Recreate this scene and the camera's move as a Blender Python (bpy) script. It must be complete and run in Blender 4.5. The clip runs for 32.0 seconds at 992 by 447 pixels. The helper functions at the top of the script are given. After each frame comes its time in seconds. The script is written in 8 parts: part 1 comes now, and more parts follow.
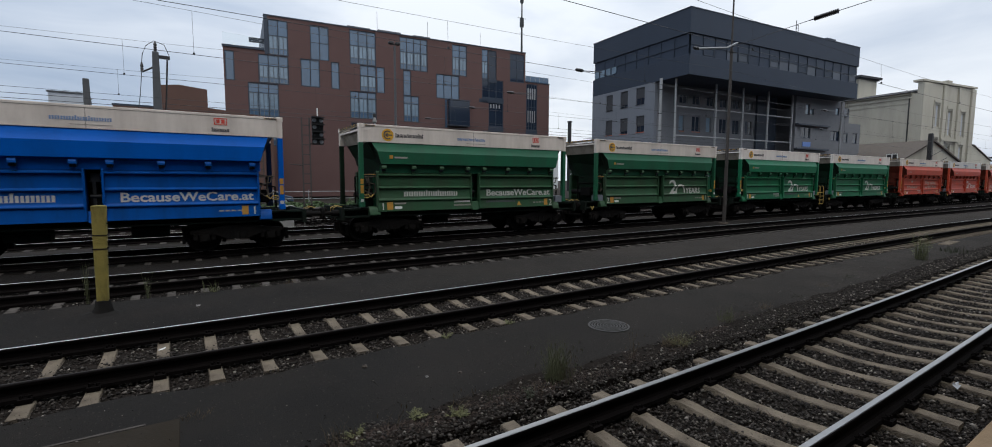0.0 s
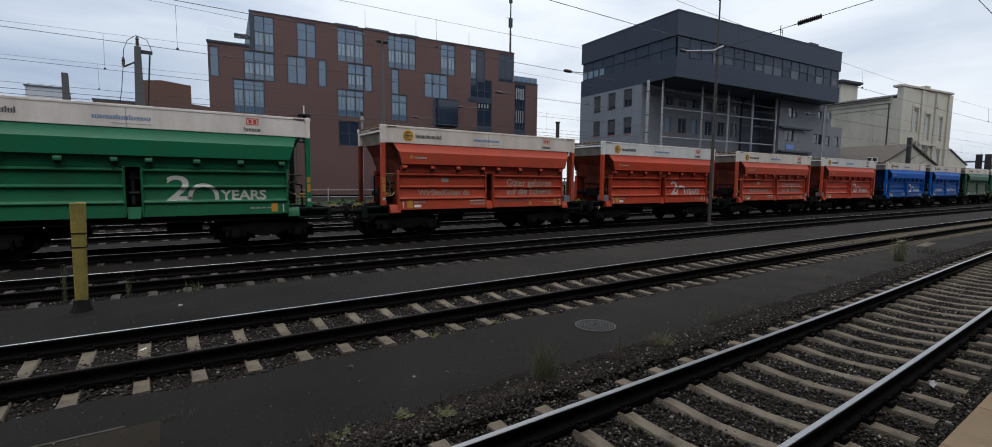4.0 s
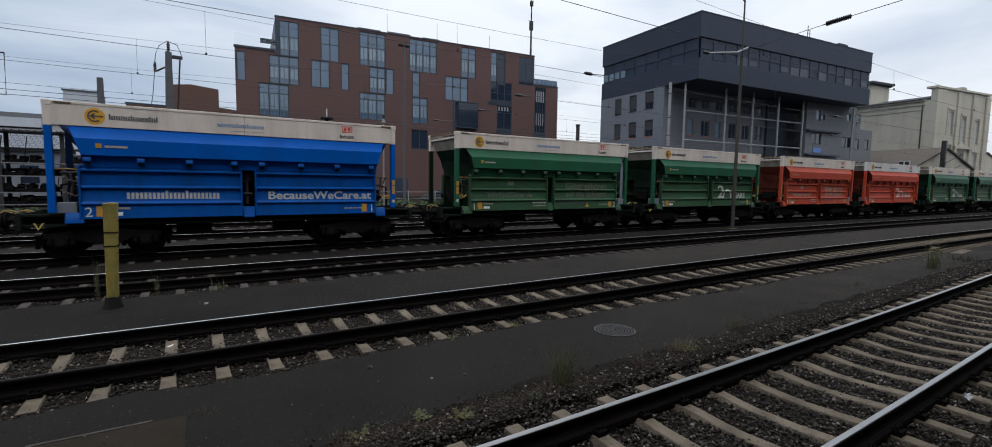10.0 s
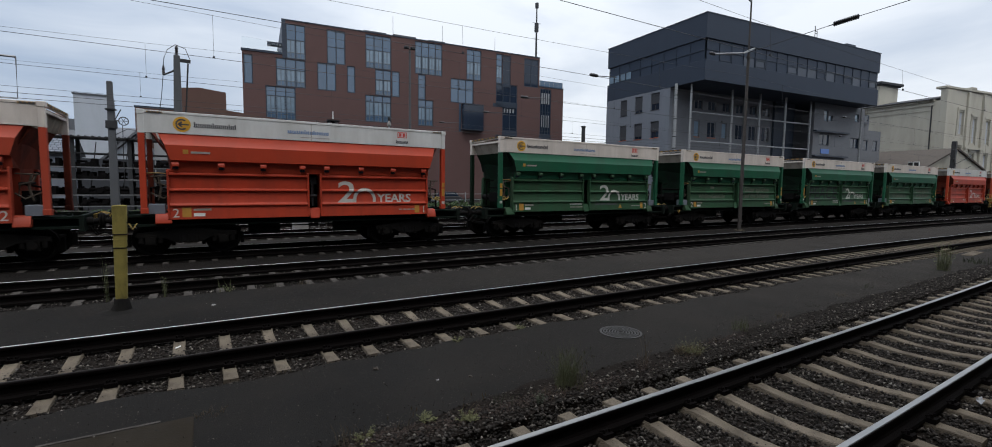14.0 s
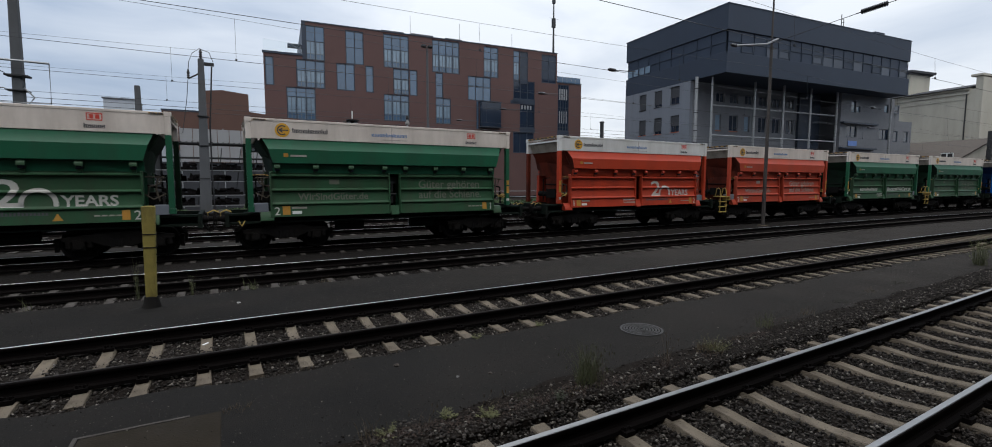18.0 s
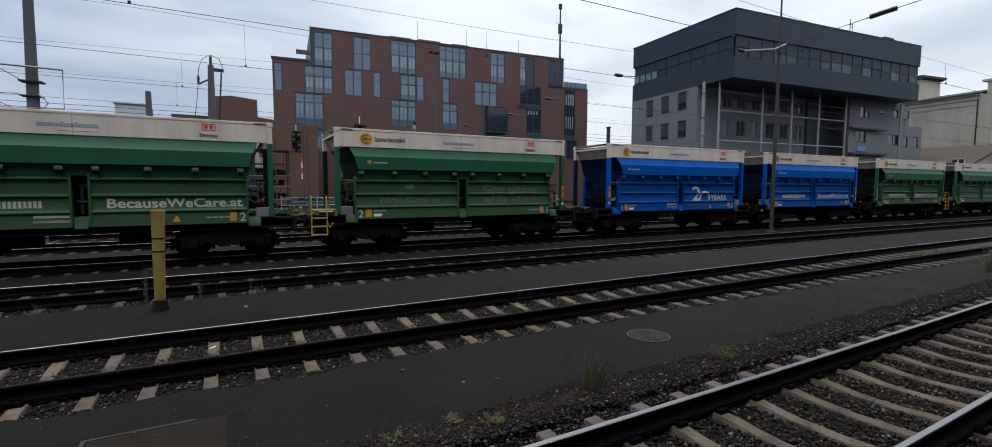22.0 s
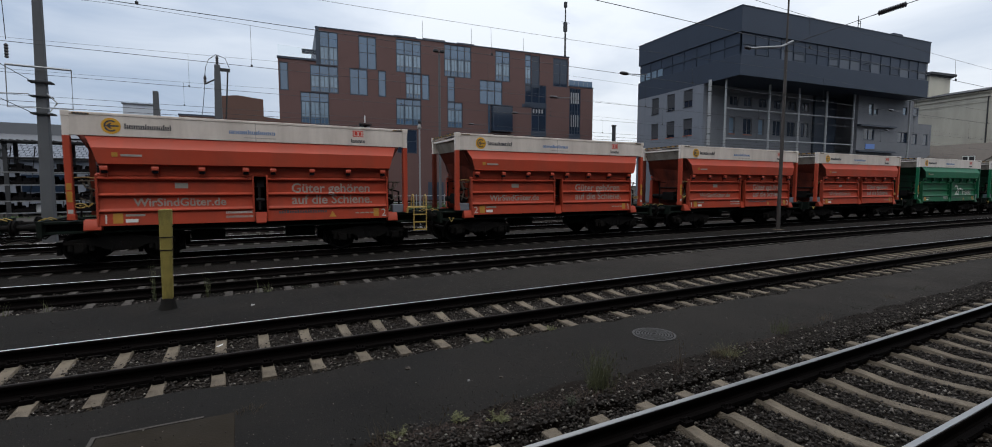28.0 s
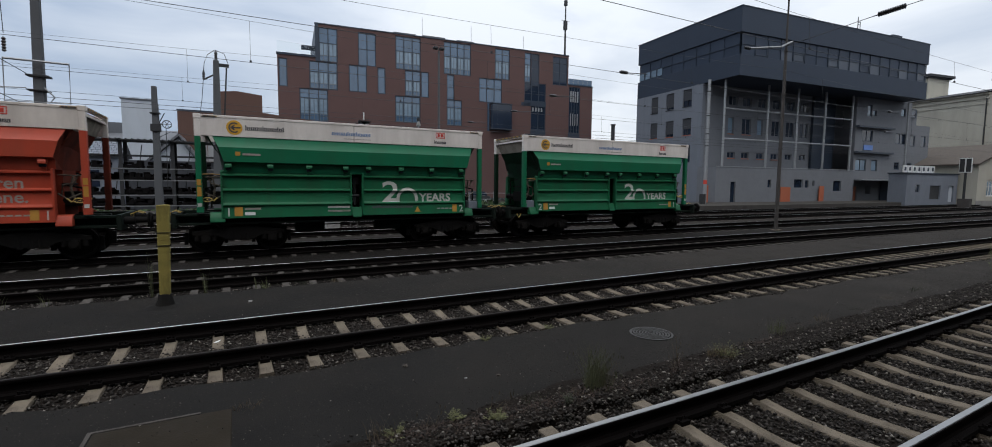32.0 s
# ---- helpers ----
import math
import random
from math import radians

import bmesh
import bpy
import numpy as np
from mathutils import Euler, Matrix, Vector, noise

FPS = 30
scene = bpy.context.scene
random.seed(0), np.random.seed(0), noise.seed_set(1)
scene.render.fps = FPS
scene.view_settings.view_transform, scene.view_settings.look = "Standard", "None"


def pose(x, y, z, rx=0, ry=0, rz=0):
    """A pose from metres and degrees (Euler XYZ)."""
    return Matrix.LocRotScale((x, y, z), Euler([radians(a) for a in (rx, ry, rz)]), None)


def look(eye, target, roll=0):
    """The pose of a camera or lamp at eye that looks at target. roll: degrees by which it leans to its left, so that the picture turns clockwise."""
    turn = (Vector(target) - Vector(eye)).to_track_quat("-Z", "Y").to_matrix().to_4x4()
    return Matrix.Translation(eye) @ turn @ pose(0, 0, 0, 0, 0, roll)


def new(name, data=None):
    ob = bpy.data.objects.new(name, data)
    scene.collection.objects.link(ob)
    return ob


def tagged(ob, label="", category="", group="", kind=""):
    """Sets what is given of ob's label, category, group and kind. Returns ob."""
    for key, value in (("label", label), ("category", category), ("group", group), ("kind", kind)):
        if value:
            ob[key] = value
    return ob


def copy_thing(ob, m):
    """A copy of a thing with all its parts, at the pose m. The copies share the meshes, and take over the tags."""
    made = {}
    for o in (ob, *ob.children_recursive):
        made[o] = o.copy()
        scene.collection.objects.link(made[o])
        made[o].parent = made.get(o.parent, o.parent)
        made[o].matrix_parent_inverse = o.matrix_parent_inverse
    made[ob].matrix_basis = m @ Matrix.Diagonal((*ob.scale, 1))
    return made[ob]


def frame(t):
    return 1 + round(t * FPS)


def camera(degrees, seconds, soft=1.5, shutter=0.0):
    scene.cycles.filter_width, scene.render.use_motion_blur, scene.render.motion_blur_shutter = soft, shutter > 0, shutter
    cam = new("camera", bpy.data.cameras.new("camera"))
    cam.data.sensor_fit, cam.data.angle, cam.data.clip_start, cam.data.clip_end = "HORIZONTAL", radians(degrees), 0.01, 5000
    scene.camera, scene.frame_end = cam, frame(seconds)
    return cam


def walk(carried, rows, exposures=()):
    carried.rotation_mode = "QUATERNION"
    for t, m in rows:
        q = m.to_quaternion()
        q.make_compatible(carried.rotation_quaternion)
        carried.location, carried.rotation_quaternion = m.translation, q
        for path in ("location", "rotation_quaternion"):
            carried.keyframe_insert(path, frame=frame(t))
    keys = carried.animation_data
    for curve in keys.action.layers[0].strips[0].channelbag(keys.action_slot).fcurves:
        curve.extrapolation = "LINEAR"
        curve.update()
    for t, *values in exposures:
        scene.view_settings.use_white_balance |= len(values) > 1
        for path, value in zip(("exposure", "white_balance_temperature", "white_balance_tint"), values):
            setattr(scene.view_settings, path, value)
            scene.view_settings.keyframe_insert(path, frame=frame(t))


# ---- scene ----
# ---------------------------------------------------------------- camera
EYE = (0.0, 0.0, 2.18)
CAMERA_ROWS = [
    (0.0, 84.85, -0.15, -33.17), (0.5, 84.91, -0.17, -33.24), (1.0, 85.00, -0.21, -33.29), (1.5, 84.94, -0.32, -33.49), (2.0, 85.15, -0.53, -33.84),
    (2.5, 85.11, -0.69, -34.20), (3.0, 85.00, -0.80, -34.54), (3.5, 84.82, -0.64, -34.74), (5.5, 85.18, -0.38, -33.81), (6.0, 85.34, -0.34, -33.71),
    (6.5, 85.40, -0.45, -33.66), (7.0, 85.39, -0.62, -33.66), (7.5, 85.45, -0.87, -33.70), (8.0, 85.49, -0.97, -32.92), (8.5, 85.51, -1.03, -32.72),
    (9.0, 85.45, -0.93, -32.52), (9.5, 85.23, -0.91, -32.36), (10.0, 85.13, -0.84, -32.29), (10.5, 85.14, -0.77, -32.29), (11.0, 85.36, -0.69, -32.33),
    (11.5, 85.39, -0.53, -32.32), (12.0, 85.40, -0.58, -32.28), (12.5, 85.40, -0.55, -32.13), (13.0, 85.41, -0.66, -32.02), (13.5, 85.39, -0.71, -31.84),
    (14.0, 85.34, -0.74, -31.64), (14.5, 85.26, -0.75, -31.34), (16.5, 85.01, -0.55, -30.34), (17.0, 85.00, -0.35, -30.06), (17.5, 85.00, -0.24, -29.74),
    (18.0, 84.99, -0.06, -29.48), (18.5, 84.98, -0.06, -29.21), (19.0, 84.98, -0.08, -29.09), (19.5, 85.08, -0.10, -28.85), (20.0, 85.17, -0.15, -28.76),
    (20.5, 85.21, -0.13, -28.70), (21.0, 85.23, -0.14, -28.70), (21.5, 85.33, -0.11, -28.68), (22.0, 85.59, -0.17, -28.73), (22.5, 85.61, -0.29, -28.69),
    (23.0, 85.50, -0.45, -28.16), (23.5, 85.47, -0.57, -27.68), (24.0, 85.42, -0.58, -27.38), (24.5, 85.37, -0.47, -27.22), (25.0, 85.34, -0.33, -27.20),
    (25.5, 85.22, -0.22, -27.27), (27.5, 85.35, 0.02, -28.03), (28.0, 85.43, -0.06, -28.12), (28.5, 85.38, -0.14, -28.18), (29.0, 85.18, -0.18, -28.23),
    (29.5, 85.44, -0.19, -28.33), (30.0, 85.54, -0.18, -28.31), (30.5, 85.47, -0.32, -28.34), (31.0, 85.37, -0.46, -28.29), (31.5, 85.26, -0.40, -28.22),
    (32.0, 85.21, -0.52, -28.27)]
cam = camera(92.0, 32.0, soft=0.92, shutter=0.07)
walk(cam, [(t, pose(*EYE, rx, ry, rz)) for t, rx, ry, rz in CAMERA_ROWS])

# ---------------------------------------------------------------- world, sun, exposure
scene.view_settings.exposure = 0.12


def make_world():
    w = bpy.data.worlds.new("overcast_sky")
    w.use_nodes = True
    nt = w.node_tree
    nd, ln = nt.nodes, nt.links
    nd.clear()
    out = nd.new("ShaderNodeOutputWorld")
    bg = nd.new("ShaderNodeBackground")
    sky = nd.new("ShaderNodeTexSky")
    sky.sky_type = "NISHITA"
    sky.sun_disc = False
    sky.sun_elevation, sky.sun_rotation = radians(65), radians(200)
    sky.air_density, sky.dust_density = 1.3, 3.0
    dim = nd.new("ShaderNodeVectorMath")
    dim.operation = "SCALE"
    dim.inputs["Scale"].default_value = 0.09
    co = nd.new("ShaderNodeTexCoord")
    mp = nd.new("ShaderNodeMapping")
    mp.inputs["Scale"].default_value = (1.0, 1.0, 3.2)
    n1 = nd.new("ShaderNodeTexNoise")
    n1.inputs["Scale"].default_value, n1.inputs["Detail"].default_value, n1.inputs["Roughness"].default_value = 2.2, 6.0, 0.52
    n1.inputs["Distortion"].default_value = 0.4
    ramp = nd.new("ShaderNodeValToRGB")
    ramp.color_ramp.elements[0].position, ramp.color_ramp.elements[0].color = 0.26, (0.345, 0.44, 0.60, 1)
    ramp.color_ramp.elements[1].position, ramp.color_ramp.elements[1].color = 0.60, (0.85, 0.902, 0.975, 1)
    mix = nd.new("ShaderNodeMix")
    mix.data_type = "RGBA"
    mix.inputs[0].default_value = 0.88
    ln.new(co.outputs["Generated"], mp.inputs["Vector"])
    ln.new(mp.outputs["Vector"], n1.inputs["Vector"])
    # calm the clouds, with two heavier banks of cloud at the sides of a brighter gap
    calm = nd.new("ShaderNodeMath")
    calm.operation = "MULTIPLY_ADD"
    calm.inputs[1].default_value, calm.inputs[2].default_value = 0.75, 0.20
    ln.new(n1.outputs["Fac"], calm.inputs[0])
    level = calm.outputs[0]
    for way, edge, weight in (((-0.50, 0.86, 0.0), 0.55, -0.75), ((0.97, 0.20, 0.0), 0.72, -0.35), ((0.66, 0.75, 0.0), 0.82, 0.6)):
        side = nd.new("ShaderNodeVectorMath")
        side.operation = "DOT_PRODUCT"
        side.inputs[1].default_value = way
        ln.new(co.outputs["Generated"], side.inputs[0])
        over = nd.new("ShaderNodeMath")
        over.operation, over.use_clamp = "SUBTRACT", True
        over.inputs[1].default_value = edge
        ln.new(side.outputs["Value"], over.inputs[0])
        bank = nd.new("ShaderNodeMath")
        bank.operation = "MULTIPLY_ADD"
        bank.inputs[1].default_value = weight
        ln.new(over.outputs[0], bank.inputs[0])
        ln.new(level, bank.inputs[2])
        level = bank.outputs[0]
    ln.new(level, ramp.inputs["Fac"])
    ln.new(sky.outputs["Color"], dim.inputs[0])
    ln.new(dim.outputs["Vector"], mix.inputs[6])
    ln.new(ramp.outputs["Color"], mix.inputs[7])
    # an overcast sky is brighter overhead than near the horizon
    sep = nd.new("ShaderNodeSeparateXYZ")
    ln.new(co.outputs["Generated"], sep.inputs[0])
    square = nd.new("ShaderNodeMath")
    square.operation = "MULTIPLY"
    ln.new(sep.outputs["Z"], square.inputs[0])
    ln.new(sep.outputs["Z"], square.inputs[1])
    rise = nd.new("ShaderNodeMath")
    rise.operation = "MULTIPLY_ADD"
    rise.inputs[1].default_value, rise.inputs[2].default_value = 1.0, 0.98
    ln.new(square.outputs[0], rise.inputs[0])
    lift = nd.new("ShaderNodeVectorMath")
    lift.operation = "SCALE"
    ln.new(mix.outputs[2], lift.inputs[0])
    ln.new(rise.outputs[0], lift.inputs["Scale"])
    ln.new(lift.outputs["Vector"], bg.inputs["Color"])
    bg.inputs["Strength"].default_value = 1.0
    ln.new(bg.outputs["Background"], out.inputs["Surface"])
    scene.world = w


make_world()
sun = new("sun", bpy.data.lights.new("sun", "SUN"))
sun.data.energy, sun.data.angle, sun.data.color = 0.95, radians(40), (1.0, 0.96, 0.90)
sun.matrix_world = look((0, 0, 50), (8, 21, 0))


# ---------------------------------------------------------------- materials
def material(name, color, rough=0.6, metal=0.0, vary=0.18, scale=3.0, fine=40.0, bump=0.15, dirt=None, dirt_amount=0.0, ior=1.45, per_object=0.0, dirt_scale=1.3, streak=1.0, spec=0.5, specks=None):
    m = bpy.data.materials.new(name)
    m.use_nodes = True
    nt = m.node_tree
    nd, ln = nt.nodes, nt.links
    b = nd["Principled BSDF"]
    b.inputs["Roughness"].default_value, b.inputs["Metallic"].default_value, b.inputs["IOR"].default_value = rough, metal, ior
    b.inputs["Specular IOR Level"].default_value = spec
    co = nd.new("ShaderNodeTexCoord")
    big, small = nd.new("ShaderNodeTexNoise"), nd.new("ShaderNodeTexNoise")
    for n, s, d in ((big, scale, 5.0), (small, fine, 3.0)):
        n.inputs["Scale"].default_value, n.inputs["Detail"].default_value = s, d
        ln.new(co.outputs["Object"], n.inputs["Vector"])
    tint = nd.new("ShaderNodeMix")
    tint.data_type, tint.blend_type = "RGBA", "MIX"
    lo = [max(0.0, c * (1 - vary)) for c in color[:3]]
    hi = [min(1.0, c * (1 + vary)) for c in color[:3]]
    tint.inputs[6].default_value, tint.inputs[7].default_value = (*lo, 1), (*hi, 1)
    add = nd.new("ShaderNodeMath")
    add.operation = "MULTIPLY_ADD"
    add.inputs[1].default_value, add.inputs[2].default_value = 0.35, 0.0
    ln.new(small.outputs["Fac"], add.inputs[0])
    mm = nd.new("ShaderNodeMath")
    mm.operation = "MULTIPLY_ADD"
    mm.inputs[1].default_value = 0.9
    ln.new(big.outputs["Fac"], mm.inputs[0])
    ln.new(add.outputs[0], mm.inputs[2])
    cl = nd.new("ShaderNodeMath")
    cl.operation, cl.use_clamp = "SUBTRACT", True
    cl.inputs[1].default_value = 0.12
    ln.new(mm.outputs[0], cl.inputs[0])
    fac = cl.outputs[0]
    if per_object:
        oi = nd.new("ShaderNodeObjectInfo")
        po = nd.new("ShaderNodeMath")
        po.operation, po.use_clamp = "MULTIPLY_ADD", True
        po.inputs[1].default_value = per_object
        ln.new(oi.outputs["Random"], po.inputs[0])
        ln.new(fac, po.inputs[2])
        fac = po.outputs[0]
    ln.new(fac, tint.inputs[0])
    col = tint.outputs[2]
    if dirt:
        mp = nd.new("ShaderNodeMapping")
        mp.inputs["Scale"].default_value = (1.0, 1.0, 1.0 / streak)
        ln.new(co.outputs["Object"], mp.inputs["Vector"])
        dn = nd.new("ShaderNodeTexNoise")
        dn.inputs["Scale"].default_value, dn.inputs["Detail"].default_value, dn.inputs["Roughness"].default_value = dirt_scale, 8.0, 0.65
        ln.new(mp.outputs["Vector"], dn.inputs["Vector"])
        rp = nd.new("ShaderNodeValToRGB")
        rp.color_ramp.elements[0].position, rp.color_ramp.elements[1].position = 0.45, 0.72
        rp.color_ramp.elements[0].color, rp.color_ramp.elements[1].color = (0, 0, 0, 1), (dirt_amount,) * 3 + (1,)
        ln.new(dn.outputs["Fac"], rp.inputs["Fac"])
        dm = nd.new("ShaderNodeMix")
        dm.data_type = "RGBA"
        dm.inputs[7].default_value = (*dirt, 1)
        ln.new(rp.outputs["Color"], dm.inputs[0])
        ln.new(col, dm.inputs[6])
        col = dm.outputs[2]
    if specks:
        # single pale grains in a dark binder
        vo = nd.new("ShaderNodeTexVoronoi")
        vo.inputs["Scale"].default_value = specks[1]
        ln.new(co.outputs["Object"], vo.inputs["Vector"])
        sr = nd.new("ShaderNodeValToRGB")
        sr.color_ramp.elements[0].position, sr.color_ramp.elements[1].position = 0.10, 0.22
        sr.color_ramp.elements[0].color, sr.color_ramp.elements[1].color = (1, 1, 1, 1), (0, 0, 0, 1)
        ln.new(vo.outputs["Distance"], sr.inputs["Fac"])
        pick = nd.new("ShaderNodeSeparateColor")
        ln.new(vo.outputs["Color"], pick.inputs[0])
        gate = nd.new("ShaderNodeMath")
        gate.operation = "GREATER_THAN"
        gate.inputs[1].default_value = specks[2]
        ln.new(pick.outputs[0], gate.inputs[0])
        both = nd.new("ShaderNodeMath")
        both.operation = "MULTIPLY"
        ln.new(sr.outputs["Color"], both.inputs[0])
        ln.new(gate.outputs[0], both.inputs[1])
        sm = nd.new("ShaderNodeMix")
        sm.data_type = "RGBA"
        sm.inputs[7].default_value = (*specks[0], 1)
        ln.new(both.outputs[0], sm.inputs[0])
        ln.new(col, sm.inputs[6])
        col = sm.outputs[2]
    ln.new(col, b.inputs["Base Color"])
    if bump:
        bp = nd.new("ShaderNodeBump")
        bp.inputs["Strength"].default_value, bp.inputs["Distance"].default_value = bump, 0.02
        ln.new(small.outputs["Fac"], bp.inputs["Height"])
        ln.new(bp.outputs["Normal"], b.inputs["Normal"])
    return m


# Darker wagon paints for the ends: ore dust plus recess shade in the colour.
DUSTY_SHADED = {name: material(f"shaded_ore_dusted_{name}_paint", rgb, 0.85, vary=0.4, scale=1.5, fine=18, bump=0.1, dirt=(0.011, 0.010, 0.0095), dirt_amount=1.0, dirt_scale=0.9, streak=2, spec=0.10)
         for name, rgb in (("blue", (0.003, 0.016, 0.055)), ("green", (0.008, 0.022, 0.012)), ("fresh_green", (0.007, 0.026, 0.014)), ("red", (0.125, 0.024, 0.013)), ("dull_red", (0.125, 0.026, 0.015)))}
DUSTY_WHITE = material("shaded_ore_dusted_white_paint", (0.34, 0.30, 0.25), 0.8, vary=0.3, scale=2.0, bump=0.1, dirt=(0.07, 0.06, 0.05), dirt_amount=0.9, dirt_scale=1.6, streak=3, spec=0.15)
GRIME_LINE = material("grey_brown_weld_grime", (0.30, 0.27, 0.235), 0.8, vary=0.3, scale=5, bump=0)
PAINT = {
    "blue": material("blue_wagon_paint", (0.0, 0.090, 0.420), 0.45, vary=0.10, scale=0.8, fine=14, bump=0.03, dirt=(0.004, 0.055, 0.22), dirt_amount=0.5, streak=4, spec=0.10),
    "green": material("green_wagon_paint", (0.014, 0.098, 0.050), 0.45, vary=0.14, scale=0.8, fine=14, bump=0.03, dirt=(0.026, 0.058, 0.036), dirt_amount=0.6, streak=4, spec=0.28),
    "fresh_green": material("fresh_green_wagon_paint", (0.008, 0.132, 0.062), 0.42, vary=0.10, scale=0.8, fine=14, bump=0.03, dirt=(0.03, 0.07, 0.035), dirt_amount=0.35, streak=4, spec=0.30),
    "red": material("red_wagon_paint", (0.43, 0.049, 0.019), 0.45, vary=0.12, scale=0.8, fine=14, bump=0.03, dirt=(0.22, 0.040, 0.022), dirt_amount=0.4, streak=4, spec=0.36),
    "dull_red": material("faded_red_wagon_paint", (0.41, 0.057, 0.027), 0.5, vary=0.14, scale=0.8, fine=14, bump=0.03, dirt=(0.24, 0.060, 0.036), dirt_amount=0.5, streak=4, spec=0.36)}
# Darker copies for the upright flaps: weaker light and grime are in the colour.
FLAP_PAINT = {
    "blue": material("shaded_grimy_blue_flap_paint", (0.0, 0.064, 0.285), 0.48, vary=0.14, scale=0.8, fine=14, bump=0.05, dirt=(0.006, 0.038, 0.125), dirt_amount=0.7, dirt_scale=1.6, streak=4, spec=0.12),
    "green": material("shaded_grimy_green_flap_paint", (0.027, 0.078, 0.038), 0.5, vary=0.18, scale=0.8, fine=14, bump=0.05, dirt=(0.042, 0.050, 0.032), dirt_amount=0.8, dirt_scale=1.6, streak=4, spec=0.22),
    "fresh_green": material("shaded_worn_fresh_green_flap_paint", (0.009, 0.108, 0.047), 0.46, vary=0.12, scale=0.8, fine=14, bump=0.05, dirt=(0.026, 0.062, 0.032), dirt_amount=0.6, dirt_scale=1.6, streak=4, spec=0.26),
    "red": material("shaded_grimy_red_flap_paint", (0.385, 0.042, 0.017), 0.48, vary=0.14, scale=0.8, fine=14, bump=0.05, dirt=(0.18, 0.034, 0.020), dirt_amount=0.6, dirt_scale=1.6, streak=4, spec=0.30),
    "dull_red": material("shaded_grimy_faded_red_flap_paint", (0.36, 0.049, 0.023), 0.52, vary=0.14, scale=0.8, fine=14, bump=0.05, dirt=(0.20, 0.050, 0.032), dirt_amount=0.6, dirt_scale=1.6, streak=4, spec=0.26)}
HINGE = material("dark_hinge_underside", (0.012, 0.016, 0.026), 0.6, vary=0.3, scale=6, bump=0.1, spec=0.25)
RIM = {name: material(f"{name}_wagon_rim_paint", rgb, 0.5, vary=0.12, scale=0.7, fine=12, bump=0.03, dirt=dirt, dirt_amount=0.55, streak=6, per_object=0.3)
       for name, rgb, dirt in (("beige_white", (0.64, 0.575, 0.515), (0.33, 0.28, 0.24)), ("cool_white", (0.62, 0.62, 0.60), (0.37, 0.36, 0.33)), ("pinkish_white", (0.70, 0.645, 0.60), (0.40, 0.35, 0.31)))}
LETTER = material("white_lettering", (0.47, 0.46, 0.43), 0.5, vary=0.08, scale=2, bump=0, dirt=(0.2, 0.2, 0.17), dirt_amount=0.5)
LETTER_FAINT = material("faint_grey_lettering", (0.115, 0.118, 0.092), 0.7, vary=0.3, scale=4, bump=0)
LETTER_WORN = material("worn_grey_lettering", (0.29, 0.265, 0.235), 0.6, vary=0.25, scale=3, bump=0, dirt=(0.1, 0.1, 0.08), dirt_amount=0.6)
LETTER_GREY = material("grey_lettering", (0.06, 0.06, 0.066), 0.5, vary=0.1, bump=0)
SPRAY = material("black_spray_paint", (0.007, 0.010, 0.010), 0.55, vary=0.3, scale=4, bump=0)
LETTER_BLUE = material("blue_grey_lettering", (0.16, 0.24, 0.40), 0.5, vary=0.1, bump=0)
LOGO_RED = material("red_logo_paint", (0.55, 0.06, 0.04), 0.5, vary=0.1, bump=0)
LOGO_YELLOW = material("amber_logo_paint", (0.62, 0.33, 0.03), 0.5, vary=0.1, bump=0)
STICKER = material("amber_sticker", (0.40, 0.20, 0.03), 0.5, vary=0.2, scale=6, bump=0)
YELLOW = material("yellow_safety_paint", (0.40, 0.275, 0.07), 0.55, vary=0.2, scale=4, bump=0.1, dirt=(0.15, 0.1, 0.03), dirt_amount=0.5)
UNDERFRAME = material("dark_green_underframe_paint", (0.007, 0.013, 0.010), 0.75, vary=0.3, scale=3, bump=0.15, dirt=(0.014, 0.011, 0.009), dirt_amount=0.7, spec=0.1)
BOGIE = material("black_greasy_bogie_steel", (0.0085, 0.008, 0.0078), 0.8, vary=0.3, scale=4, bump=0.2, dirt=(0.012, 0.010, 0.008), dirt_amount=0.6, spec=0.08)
RAIL_SIDE = material("rusty_brown_rail", (0.0045, 0.0035, 0.0033), 0.85, vary=0.35, scale=2, fine=60, bump=0.3, spec=0.06)
RAIL_TOP = material("polished_rail_head", (0.33, 0.325, 0.32), 0.36, 1.0, vary=0.2, scale=1.5, fine=12, bump=0.02)
RAIL_BRIGHT = material("bright_polished_rail_head", (0.52, 0.52, 0.52), 0.34, 1.0, vary=0.12, scale=1.5, fine=12, bump=0.02)
RAIL_DULL = material("dull_rusted_rail_head", (0.020, 0.017, 0.015), 0.7, vary=0.3, scale=1.5, bump=0.05, spec=0.2)
SLEEPER = material("weathered_concrete_sleeper", (0.146, 0.121, 0.092), 0.95, vary=0.36, scale=7, fine=60, bump=0.9, dirt=(0.046, 0.038, 0.031), dirt_amount=0.85, per_object=0.3, dirt_scale=3.5, spec=0.08, specks=((0.02, 0.017, 0.014), 38.0, 0.6))
SLEEPER_DARKER = material("darker_concrete_sleeper", (0.074, 0.067, 0.061), 0.95, vary=0.36, scale=7, fine=60, bump=0.9, dirt=(0.022, 0.019, 0.017), dirt_amount=0.85, per_object=0.3, dirt_scale=3.5, spec=0.05)
BALLAST = material("brown_grey_ballast_bed", (0.0118, 0.0094, 0.0077), 0.95, vary=0.55, scale=9, fine=32, bump=1.0, dirt=(0.030, 0.025, 0.021), dirt_amount=0.5, dirt_scale=14, spec=0.05, specks=((0.075, 0.068, 0.060), 26.0, 0.55))
